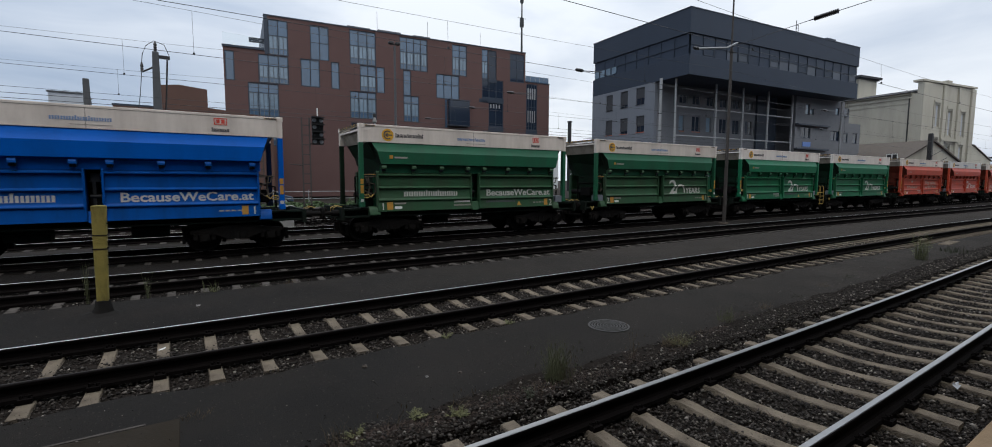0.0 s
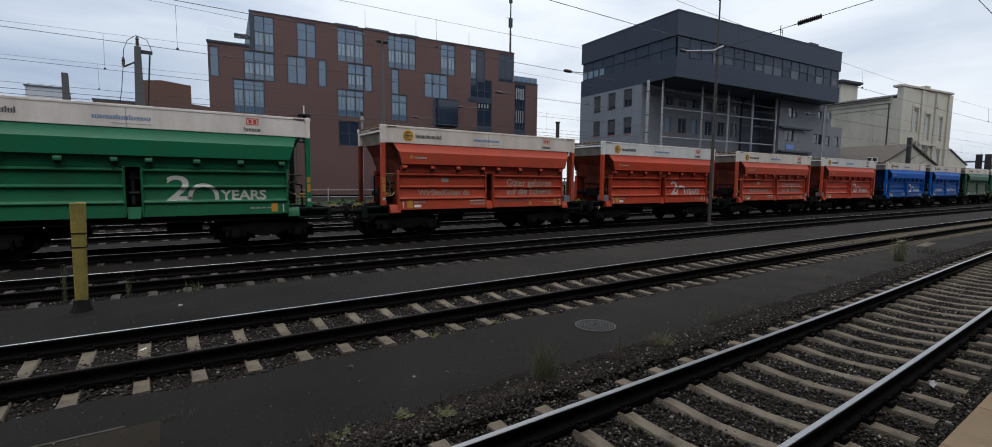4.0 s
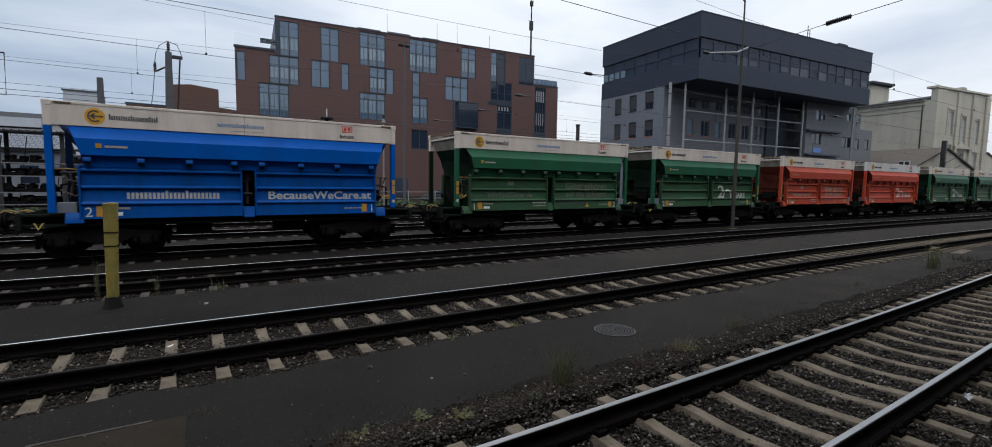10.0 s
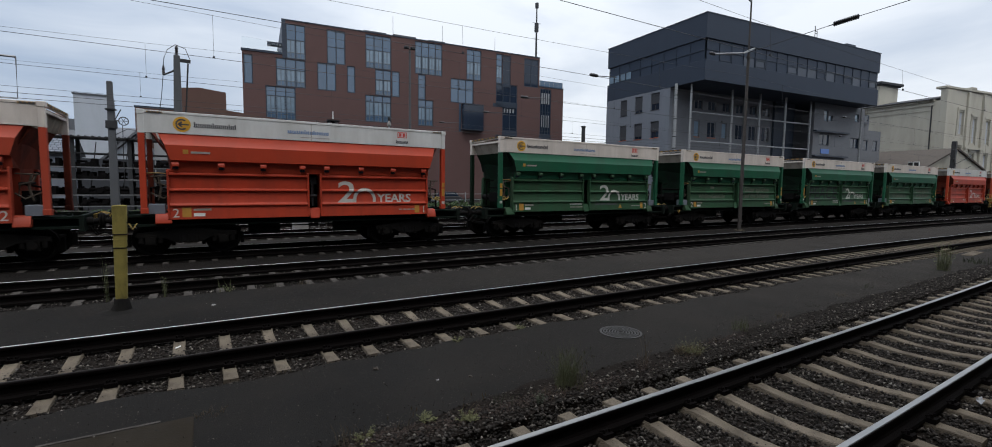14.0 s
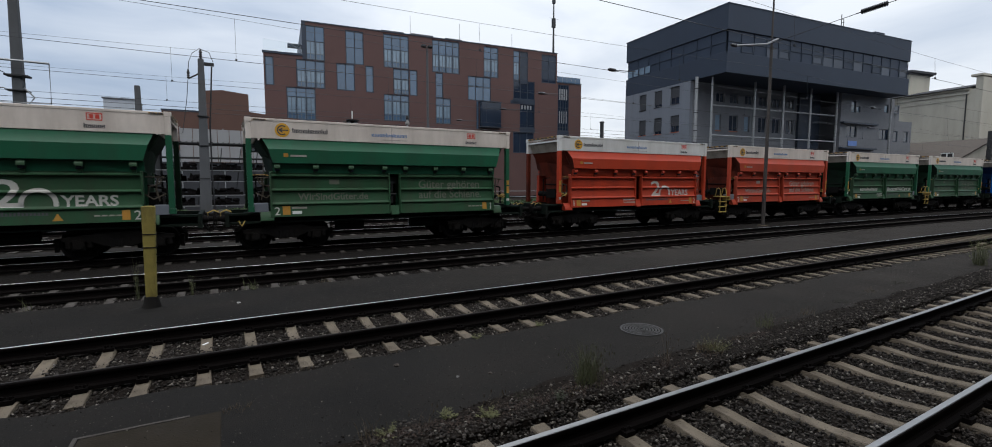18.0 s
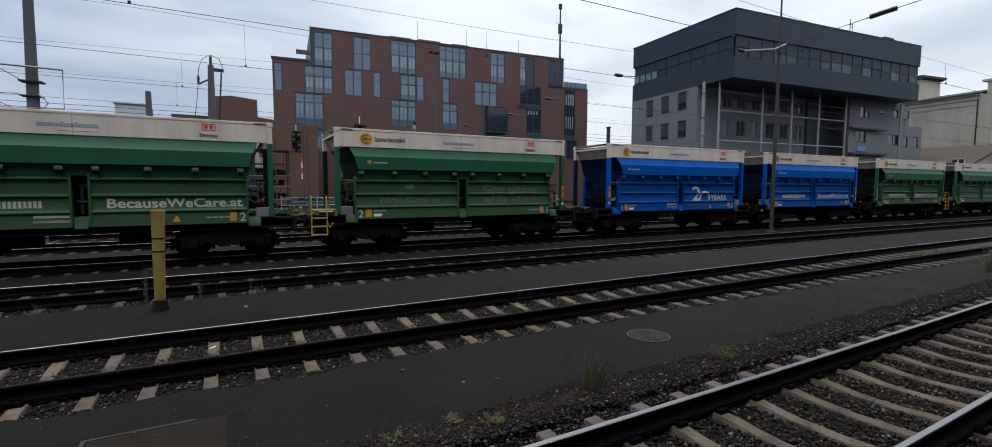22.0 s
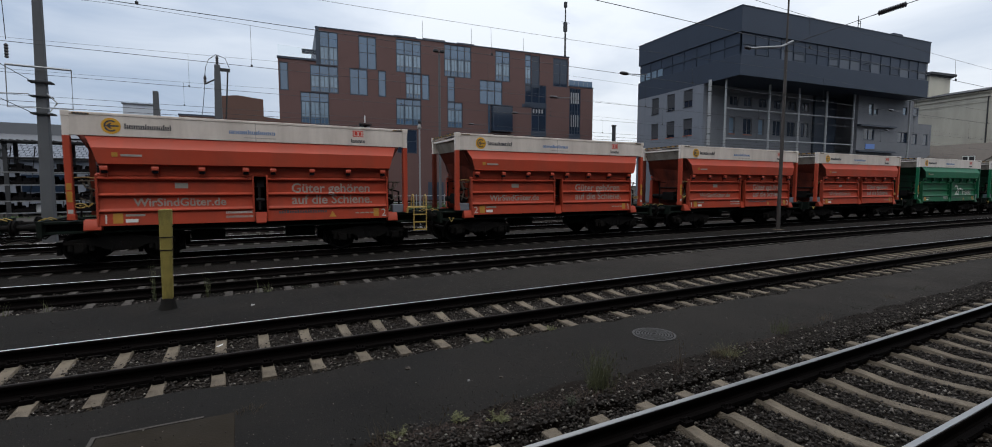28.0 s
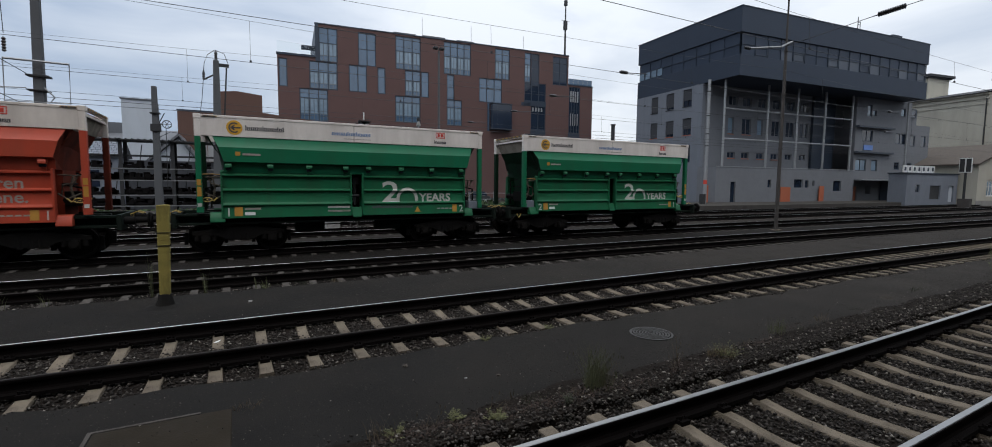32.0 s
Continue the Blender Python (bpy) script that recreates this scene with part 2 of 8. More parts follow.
BALLAST_DARKER = material("darker_ballast_bed", (0.0085, 0.0072, 0.0064), 0.95, vary=0.5, scale=9, fine=32, bump=1.0, dirt=(0.016, 0.0135, 0.0115), dirt_amount=0.5, dirt_scale=14, spec=0.05, specks=((0.04, 0.036, 0.033), 26.0, 0.65))
STONE = material("crushed_basalt_stone", (0.064, 0.054, 0.046), 0.85, vary=0.45, scale=6, fine=60, bump=0.4, spec=0.1)
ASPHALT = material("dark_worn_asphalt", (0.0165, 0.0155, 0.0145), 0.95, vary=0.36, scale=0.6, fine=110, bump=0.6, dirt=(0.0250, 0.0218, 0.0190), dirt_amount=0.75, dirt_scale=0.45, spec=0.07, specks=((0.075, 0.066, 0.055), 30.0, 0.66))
ASPHALT_DARKER = material("darker_asphalt", (0.0096, 0.0084, 0.0074), 0.92, vary=0.35, scale=0.6, fine=90, bump=0.5, dirt=(0.018, 0.0148, 0.0128), dirt_amount=0.6, dirt_scale=0.45, spec=0.10, specks=((0.05, 0.045, 0.04), 30.0, 0.75))
DRY_EARTH = material("ash_and_gravel_yard", (0.023, 0.0198, 0.017), 0.95, vary=0.3, scale=0.4, fine=20, bump=0.6, dirt=(0.03, 0.028, 0.024), dirt_amount=0.6, dirt_scale=0.3, spec=0.1)
CONCRETE = material("grey_concrete", (0.26, 0.255, 0.245), 0.85, vary=0.14, scale=1.2, fine=30, bump=0.2, dirt=(0.12, 0.11, 0.10), dirt_amount=0.5, streak=3, spec=0.1)
MAST = material("grey_spun_concrete_mast", (0.082, 0.086, 0.092), 0.85, vary=0.15, scale=1.2, fine=30, bump=0.2, dirt=(0.05, 0.05, 0.05), dirt_amount=0.5, streak=5)
SLAB = material("brown_concrete_cover", (0.0215, 0.0172, 0.0120), 0.9, vary=0.4, scale=3, fine=40, bump=0.3, dirt=(0.03, 0.027, 0.024), dirt_amount=0.6, spec=0.1)
PLATFORM_EDGE = material("sandstone_platform_edge", (0.22, 0.155, 0.095), 0.9, vary=0.15, scale=3, fine=50, bump=0.3, per_object=0.3, dirt=(0.12, 0.09, 0.06), dirt_amount=0.5, spec=0.1)
PLATFORM_TOP = material("brown_platform_paving", (0.15, 0.105, 0.07), 0.9, vary=0.15, scale=2, fine=50, bump=0.3, per_object=0.4, spec=0.1)
BRICK = material("red_brown_brick_facade", (0.099, 0.055, 0.0505), 0.85, vary=0.16, scale=0.5, fine=9, bump=0.2, dirt=(0.080, 0.043, 0.039), dirt_amount=0.6, dirt_scale=0.25)
BRICK_OLD = material("dull_brown_brick", (0.10, 0.055, 0.043), 0.9, vary=0.15, scale=0.5, fine=9, bump=0.2)
GLASS = material("blue_grey_coated_glass", (0.056, 0.100, 0.160), 0.06, vary=0.25, scale=0.35, fine=2, bump=0.0, ior=1.7, per_object=0.5)
GLASS_PALE = material("pale_blind_and_sky_glass", (0.155, 0.218, 0.280), 0.10, vary=0.30, scale=1.2, fine=3, bump=0.0, ior=1.6, per_object=0.3)
GLASS_DARK = material("dark_tinted_glass", (0.013, 0.021, 0.037), 0.08, vary=0.3, scale=0.4, bump=0.0, ior=1.5, per_object=0.4)
FRAME_DARK = material("anthracite_window_frame", (0.022, 0.033, 0.052), 0.5, vary=0.15, bump=0.05)
GLASS_SHADE = material("grey_blind_behind_ribbon_glass", (0.041, 0.053, 0.074), 0.4, vary=0.25, scale=0.4, bump=0.0, ior=1.4, per_object=0.6)
INNER_FRAME = material("grey_inner_window_frame", (0.085, 0.11, 0.135), 0.5, vary=0.1, bump=0)
GLASS_RIBBON = material("grey_tinted_ribbon_glass", (0.031, 0.042, 0.063), 0.5, vary=0.2, scale=0.4, bump=0.0, ior=1.4, per_object=0.4, spec=0.2)
CLADDING = material("anthracite_metal_cladding", (0.030, 0.041, 0.062), 0.65, spec=0.3, vary=0.10, scale=0.25, fine=6, bump=0.05, dirt=(0.024, 0.033, 0.050), dirt_amount=0.4, dirt_scale=0.2, streak=4)
RENDER_GREY = material("grey_rendered_wall", (0.150, 0.166, 0.195), 0.85, vary=0.08, scale=0.3, fine=12, bump=0.15, dirt=(0.105, 0.116, 0.136), dirt_amount=0.4, streak=4)
PLATFORM_FAR = material("dark_stained_platform_concrete", (0.055, 0.051, 0.047), 0.9, vary=0.25, scale=0.6, fine=30, bump=0.3, dirt=(0.03, 0.027, 0.024), dirt_amount=0.6, spec=0.1)
RENDER_DARK = material("dark_grey_rendered_wall", (0.145, 0.153, 0.168), 0.85, vary=0.1, scale=0.3, fine=12, bump=0.15, dirt=(0.115, 0.116, 0.122), dirt_amount=0.4)
STEEL_LIGHT = material("galvanised_steel", (0.26, 0.27, 0.28), 0.5, 0.3, vary=0.12, scale=2, bump=0.05)
SHELF_EDGE = material("pale_galvanised_shelf_edge", (0.17, 0.172, 0.176), 0.6, 0.2, vary=0.25, scale=3, bump=0.05)
STEEL_DARK = material("dark_weathered_steel", (0.030, 0.031, 0.033), 0.6, 0.2, vary=0.25, scale=3, bump=0.15)
RUST = material("rusty_brown_steel_pole", (0.050, 0.044, 0.041), 0.8, vary=0.3, scale=2, bump=0.25)
CREAM = material("cream_stucco", (0.41, 0.39, 0.33), 0.9, vary=0.07, scale=0.25, fine=8, bump=0.1, dirt=(0.27, 0.255, 0.215), dirt_amount=0.6, streak=4, dirt_scale=0.4)
ROOF_GREY = material("grey_sheet_roof", (0.10, 0.105, 0.115), 0.6, vary=0.1, scale=0.6, bump=0.1)
ROOF_BROWN = material("brown_tiled_roof", (0.075, 0.062, 0.052), 0.9, vary=0.25, scale=2, fine=12, bump=0.4)
PALE_PANEL = material("pale_grey_sheet_panel", (0.27, 0.275, 0.28), 0.7, vary=0.08, scale=0.8, fine=8, bump=0.05, streak=5, dirt=(0.18, 0.18, 0.18), dirt_amount=0.5)
ROOF_SLATE = material("dark_slate_roof", (0.050, 0.052, 0.057), 0.85, vary=0.2, scale=1.0, fine=10, bump=0.2, spec=0.15)
PALE_METAL = material("pale_grey_metal_cladding", (0.40, 0.43, 0.47), 0.55, vary=0.07, scale=0.5, fine=6, bump=0.05, streak=5, dirt=(0.3, 0.32, 0.34), dirt_amount=0.4)
HAZY_WALL = material("pale_grey_filler_wall", (0.50, 0.52, 0.53), 0.9, vary=0.08, scale=0.2, fine=6, bump=0.05, dirt=(0.36, 0.37, 0.38), dirt_amount=0.4, streak=4)
BLIND_GREY = material("grey_slatted_blind", (0.036, 0.039, 0.046), 0.8, vary=0.15, scale=1.0, fine=10, bump=0.05)
ORANGE = material("orange_painted_board", (0.34, 0.095, 0.045), 0.6, vary=0.12, bump=0.05)
SIGN_WHITE = material("white_sign_enamel", (0.62, 0.63, 0.62), 0.4, vary=0.06, bump=0)
SIGN_BLUE = material("blue_sign_panel", (0.10, 0.20, 0.50), 0.4, vary=0.1, bump=0)
WIRE = material("dark_copper_wire", (0.035, 0.036, 0.04), 0.5, 0.3, vary=0.2, bump=0)
INSULATOR = material("brown_black_insulator", (0.02, 0.018, 0.02), 0.3, vary=0.2, bump=0)
POST_YELLOW = material("faded_yellow_post_paint", (0.25, 0.205, 0.058), 0.8, vary=0.3, scale=5, fine=40, bump=0.45, dirt=(0.055, 0.045, 0.022), dirt_amount=0.95, dirt_scale=4, streak=4, spec=0.2)
CAR_BLUE = material("blue_grey_car_paint", (0.045, 0.062, 0.088), 0.25, vary=0.05, scale=1, bump=0)
TAR = material("black_tarred_base", (0.014, 0.013, 0.012), 0.9, vary=0.3, bump=0.4, spec=0.1)
IRON = material("cast_iron_cover", (0.050, 0.048, 0.046), 0.65, 0.2, vary=0.25, scale=6, bump=0.2)
GRASS_GREEN = material("weed_green", (0.098, 0.108, 0.042), 0.8, vary=0.35, scale=12, bump=0)
GRASS_FINE = material("dim_feathery_green", (0.082, 0.089, 0.040), 0.85, vary=0.35, scale=12, bump=0)
GRASS_DARK = material("dark_weed_green", (0.032, 0.038, 0.020), 0.85, vary=0.35, scale=12, bump=0)
LEAF_GREEN = material("yellow_green_leaf", (0.092, 0.092, 0.034), 0.75, vary=0.4, scale=14, bump=0)
LITTER_BROWN = material("brown_moss_and_leaf_litter", (0.030, 0.0180, 0.0122), 0.9, vary=0.5, scale=18, bump=0)
HOSE = material("dusty_brown_hose_rubber", (0.085, 0.070, 0.053), 0.8, vary=0.3, scale=6, bump=0)
GRASS_DRY = material("dry_straw_weed", (0.100, 0.076, 0.044), 0.85, vary=0.3, scale=12, bump=0)
BUSH = material("trackside_bush_leaves", (0.045, 0.075, 0.028), 0.8, vary=0.35, scale=4, bump=0)
HAZARD = material("worn_amber_warning_paint", (0.30, 0.175, 0.05), 0.7, vary=0.35, scale=5, bump=0.05, dirt=(0.05, 0.04, 0.03), dirt_amount=0.8, dirt_scale=4)
SIGNAL_BLACK = material("black_signal_housing", (0.012, 0.012, 0.013), 0.5, vary=0.2, bump=0)
LENS = material("pale_signal_lens", (0.30, 0.31, 0.32), 0.15, vary=0.1, bump=0)
CASTING = material("dark_axle_castings", (0.0075, 0.0070, 0.0072), 0.9, 0.0, vary=0.4, scale=3, bump=0.3, spec=0.04)


def add_x_brightening(m, tint, x0, x1, most):
    """Paints the ground's brightening along x as a paler tint, broken by dusty drifts."""
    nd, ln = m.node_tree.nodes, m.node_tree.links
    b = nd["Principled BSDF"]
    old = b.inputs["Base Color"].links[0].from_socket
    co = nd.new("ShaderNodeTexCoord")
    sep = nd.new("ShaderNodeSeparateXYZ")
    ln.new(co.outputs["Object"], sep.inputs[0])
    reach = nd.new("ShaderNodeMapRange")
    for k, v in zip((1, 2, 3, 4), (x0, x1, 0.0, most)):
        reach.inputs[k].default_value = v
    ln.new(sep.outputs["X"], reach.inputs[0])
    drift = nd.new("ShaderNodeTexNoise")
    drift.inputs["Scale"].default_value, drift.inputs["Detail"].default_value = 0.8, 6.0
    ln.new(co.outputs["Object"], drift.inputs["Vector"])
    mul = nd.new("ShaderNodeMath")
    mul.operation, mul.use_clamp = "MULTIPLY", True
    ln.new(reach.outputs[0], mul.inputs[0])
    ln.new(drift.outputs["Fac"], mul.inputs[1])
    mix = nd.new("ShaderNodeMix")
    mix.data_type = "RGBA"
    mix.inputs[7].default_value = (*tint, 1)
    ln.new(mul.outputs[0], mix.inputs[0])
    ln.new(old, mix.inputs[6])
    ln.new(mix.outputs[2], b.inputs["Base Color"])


add_x_brightening(ASPHALT, (0.055, 0.0485, 0.0425), 1.0, 14.0, 0.75)


def clear_glass():
    m = bpy.data.materials.new("clear_railing_glass")
    m.use_nodes = True
    b = m.node_tree.nodes["Principled BSDF"]
    b.inputs["Base Color"].default_value = (0.92, 0.95, 0.95, 1)
    b.inputs["Roughness"].default_value, b.inputs["Transmission Weight"].default_value, b.inputs["IOR"].default_value = 0.02, 1.0, 1.3
    return m


GLASS_CLEAR = clear_glass()


# ---------------------------------------------------------------- mesh tools
class Geo:
    """Collects points and faces for one mesh."""

    def __init__(self):
        self.v, self.f = [], []

    def add(self, pts, faces):
        n = len(self.v)
        self.v += [tuple(p) for p in pts]
        self.f += [tuple(i + n for i in f) for f in faces]
        return self

    def box(self, x0, x1, y0, y1, z0, z1):
        p = [(x, y, z) for z in (z0, z1) for y in (y0, y1) for x in (x0, x1)]
        return self.add(p, [(0, 2, 3, 1), (4, 5, 7, 6), (0, 1, 5, 4), (2, 6, 7, 3), (0, 4, 6, 2), (1, 3, 7, 5)])

    def prism(self, prof, a, b, axis="x"):
        """prof: closed outline in the two other axes (y,z), (x,z) or (x,y)."""
        def at(s, u, w):
            return {"x": (s, u, w), "y": (u, s, w), "z": (u, w, s)}[axis]
        n = len(prof)
        pts = [at(a, *q) for q in prof] + [at(b, *q) for q in prof]
        faces = [tuple(range(n)), tuple(reversed(range(n, 2 * n)))]
        faces += [(i, i + n, (i + 1) % n + n, (i + 1) % n) for i in range(n)]
        return self.add(pts, faces)

    def tube(self, p0, p1, r0, r1=None, n=8, cap=True):
        r1 = r0 if r1 is None else r1
        p0, p1 = Vector(p0), Vector(p1)
        d = (p1 - p0).normalized()
        s = d.cross(Vector((0, 0, 1)) if abs(d.z) < 0.9 else Vector((1, 0, 0))).normalized()
        t = d.cross(s)
        ring = [(math.cos(2 * math.pi * i / n), math.sin(2 * math.pi * i / n)) for i in range(n)]
        pts = [p0 + (s * c + t * q) * r0 for c, q in ring] + [p1 + (s * c + t * q) * r1 for c, q in ring]
        faces = [(i, (i + 1) % n, (i + 1) % n + n, i + n) for i in range(n)]
        if cap:
            faces += [tuple(reversed(range(n))), tuple(range(n, 2 * n))]
        return self.add(pts, faces)

    def path(self, pts, r, n=6):
        """One continuous bent tube through the points."""
        pts = [Vector(q) for q in pts]
        rings, faces = [], []
        for i, q in enumerate(pts):
            d = (pts[min(i + 1, len(pts) - 1)] - pts[max(i - 1, 0)]).normalized()
            s = d.cross(Vector((0, 0, 1)) if abs(d.z) < 0.95 else Vector((1, 0, 0))).normalized()
            t = d.cross(s)
            rings += [q + (s * math.cos(2 * math.pi * k / n) + t * math.sin(2 * math.pi * k / n)) * r for k in range(n)]
            if i:
                o = n * i
                faces += [(o - n + k, o - n + (k + 1) % n, o + (k + 1) % n, o + k) for k in range(n)]
        faces += [tuple(range(n)), tuple(range(len(rings) - n, len(rings)))]
        return self.add(rings, faces)

    def lathe(self, prof, center, axis="z", n=20):
        """prof: (radius, height) pairs turned round an axis."""
        cx, cy, cz = center
        pts = []
        for r, w in prof:
            for i in range(n):
                c, s = r * math.cos(2 * math.pi * i / n), r * math.sin(2 * math.pi * i / n)
                pts.append({"z": (cx + c, cy + s, cz + w), "y": (cx + c, cy + w, cz + s), "x": (cx + w, cy + c, cz + s)}[axis])
        k = len(prof)
        faces = [(j * n + i, j * n + (i + 1) % n, (j + 1) * n + (i + 1) % n, (j + 1) * n + i) for j in range(k - 1) for i in range(n)]
        faces += [tuple(range(n)), tuple(range((k - 1) * n, k * n))]
        return self.add(pts, faces)

    def plate(self, pts, thick, direction):
        """A flat plate from an outline, given thickness along a direction."""
        d = Vector(direction).normalized() * thick
        n = len(pts)
        p = [Vector(q) for q in pts]
        return self.add(p + [q + d for q in p], [tuple(range(n)), tuple(reversed(range(n, 2 * n)))] + [(i, i + n, (i + 1) % n + n, (i + 1) % n) for i in range(n)])

    def mesh(self, name, mat, bevel=0.0, segments=1, smooth=30):
        me = bpy.data.meshes.new(name)
        me.from_pydata(self.v, [], self.f)
        bm = bmesh.new()
        bm.from_mesh(me)
        bmesh.ops.recalc_face_normals(bm, faces=bm.faces)
        if bevel:
            edges = [e for e in bm.edges if len(e.link_faces) == 2 and e.calc_face_angle(0) > 0.5]
            bmesh.ops.bevel(bm, geom=edges, offset=bevel, segments=segments, affect="EDGES", clamp_overlap=True)
        bm.to_mesh(me)
        bm.free()
        me.materials.append(mat)
        if smooth:
            me.polygons.foreach_set("use_smooth", [True] * len(me.polygons))
            me.set_sharp_from_angle(angle=radians(smooth))
        me.update()
        return me


def part(name, geo, mat=None, parent=None, label="", bevel=0.0, at=None):
    """Links one mesh object, under a thing or a part. geo: a Geo or a finished mesh."""
    me = geo.mesh(name, mat, bevel) if isinstance(geo, Geo) else geo
    ob = new(name, me)
    if parent is not None:
        ob.parent = parent
    if at is not None:
        ob.matrix_basis = at
    if label:
        ob["label"] = label
    return ob


def thing(name, label, category, at=None, group="", kind=""):
    ob = new(name)
    ob.empty_display_size = 0.3
    if at is not None:
        ob.matrix_basis = at
    return tagged(ob, label, category, group, kind)


TEXTS = {}


def text_mesh(body, size, mat, align="LEFT", depth=0.004, bold=0.0, slant=0.0):
    """Lettering that stands upright in the xz plane and is read from -y."""
    key = (body, size, mat.name, align, bold)
    if key not in TEXTS:
        cu = bpy.data.curves.new("lettering", "FONT")
        cu.body, cu.size, cu.align_x, cu.extrude, cu.resolution_u = body, size, align, depth, 3
        cu.offset, cu.shear = bold, slant
        tmp = new("lettering", cu)
        bpy.context.view_layer.update()
        me = bpy.data.meshes.new_from_object(tmp.evaluated_get(bpy.context.evaluated_depsgraph_get()))
        bpy.data.objects.remove(tmp)
        bpy.data.curves.remove(cu)
        me.transform(Matrix.Rotation(radians(90), 4, "X"))
        me.materials.clear()
        me.materials.append(mat)
        me.name = "lettering"
        TEXTS[key] = me
    return TEXTS[key]


def bend(x):
    """Sideways set of the main tracks: they swing gently towards the platform."""
    k, x1, ld = 0.000468, 45.0, 40.0
    if x < 0:
        return 0.0
    if x < x1:
        return -k * x * x
    return -k * x1 * x1 - 2 * k * x1 * ld * (1 - math.exp(-(x - x1) / ld))


def bend_near(x):
    """Sideways set of the platform track."""
    k, x1, ld = 0.000774, 16.0, 9.0
    if x < 0:
        return 0.0
    if x < x1:
        return k * x * x
    return k * x1 * x1 + 2 * k * x1 * ld * (1 - math.exp(-(x - x1) / ld))


def heading(f, x):
    return math.degrees(math.atan2(f(x + 0.5) - f(x - 0.5), 1.0))


# ---------------------------------------------------------------- ground and tracks
rng = random.Random(7)
g = Geo()
g.add([(-2500, -2500, -0.34), (2500, -2500, -0.34), (2500, 2500, -0.34), (-2500, 2500, -0.34)], [(0, 1, 2, 3)])
tagged(part("ground", g, DRY_EARTH), "dark ash and gravel railway yard ground", "ground", kind="structure")


def stations(x0=-45.0, x1=260.0):
    xs, x = [], x0
    while x < x1:
        xs.append(x)
        x += 0.3 if -4 < x < 22 else (1.0 if -12 < x < 50 else 4.0)
    return xs + [x1]


def strip(name, label, ya, yb, f, mat, top, low, wobble=0.04, fb=None):
    """A sheet of paving or ballast along the tracks, with a slightly ragged edge."""
    geo = Geo()
    fb = fb or f
    pts, faces = [], []
    for i, x in enumerate(stations()):
        ra = wobble * (noise.noise((x * 1.7, ya, 0)) * 1.4 + noise.noise((x * 6, ya, 3)) * 0.6)
        rb = wobble * (noise.noise((x * 1.7, yb, 0)) * 1.4 + noise.noise((x * 6, yb, 3)) * 0.6)
        a, b = ya + f(x) + ra, yb + fb(x) + rb
        dz = 0.008 * noise.noise((x * 0.8, ya, 9))
        pts += [(x, a, low), (x, a + 0.02, top + dz), (x, (2 * a + b) / 3, top + 0.012), (x, (a + 2 * b) / 3, top + 0.012), (x, b - 0.02, top + dz), (x, b, low)]
        if i:
            k = 6 * i
            faces += [(k + j - 6, k + j, k + j + 1, k + j - 5) for j in range(5)]
    geo.add(pts, faces)
    return tagged(part(name, geo, mat), label, "ground", kind="structure")


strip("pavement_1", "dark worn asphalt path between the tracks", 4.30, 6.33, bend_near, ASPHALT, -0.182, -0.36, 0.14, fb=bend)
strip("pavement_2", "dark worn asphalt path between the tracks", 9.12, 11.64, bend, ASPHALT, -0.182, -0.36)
strip("pavement_3", "darker asphalt path beside the goods track", 14.42, 16.34, bend, ASPHALT_DARKER, -0.185, -0.36)
strip("pavement_4", "dark gravel walkway between the tracks", 19.1, 21.4, bend, DRY_EARTH, -0.20, -0.36)
for i, (yc, f) in enumerate([(2.5, bend_near), (7.72, bend), (13.03, bend), (17.73, bend), (22.8, bend), (27.9, bend)]):
    strip(f"ballast_{i + 1}", "bed of dark brown crushed ballast", yc - 1.62 if i else 0.93, yc + (1.75 if i == 0 else 1.62), f, BALLAST_DARKER if i in (2, 3) else BALLAST, (-0.285, -0.262, -0.235, -0.235, -0.235, -0.235)[i], -0.36, 0.08)

strip("verge_1", "dark earth verge beside the platform track", 3.85, 4.62, bend_near, BALLAST, -0.190, -0.36, 0.10)
strip("verge_2", "dark earth verge beside the siding", 6.20, 6.46, bend, BALLAST, -0.243, -0.36, 0.05)
strip("verge_3", "dark earth verge beside the siding", 8.98, 9.24, bend, BALLAST, -0.243, -0.36, 0.05)

SLEEPER_PROFILE = [(-1.25, -0.209), (-1.05, -0.206), (-0.62, -0.200), (-0.45, -0.212), (-0.20, -0.228), (0.0, -0.233), (0.20, -0.228), (0.45, -0.212), (0.62, -0.200), (1.05, -0.206), (1.25, -0.209)]


def sleeper_geo(seed):
    r = random.Random(seed)
    geo = Geo()
    pts, faces = [], []
    for i, (y, z) in enumerate(SLEEPER_PROFILE):
        w = 0.076 if abs(y) < 1.2 else 0.084
        dz, dx = r.uniform(-0.005, 0.005), r.uniform(-0.007, 0.007)
        if i in (0, 10):
            dz -= r.uniform(0, 0.010)
        pts += [(-w - 0.02, y, -0.40), (-w + dx, y, z - 0.011), (-w + 0.010 + dx, y, z + dz), (w - 0.010 + dx, y, z + dz), (w + dx, y, z - 0.011), (w + 0.02, y, -0.40)]
        if i:
            k = 6 * i
            faces += [(k + j - 6, k + j - 5, k + j + 1, k + j) for j in range(5)]
    faces += [(5, 4, 3, 2, 1, 0), tuple(range(60, 66))]
    return geo.add(pts, faces)


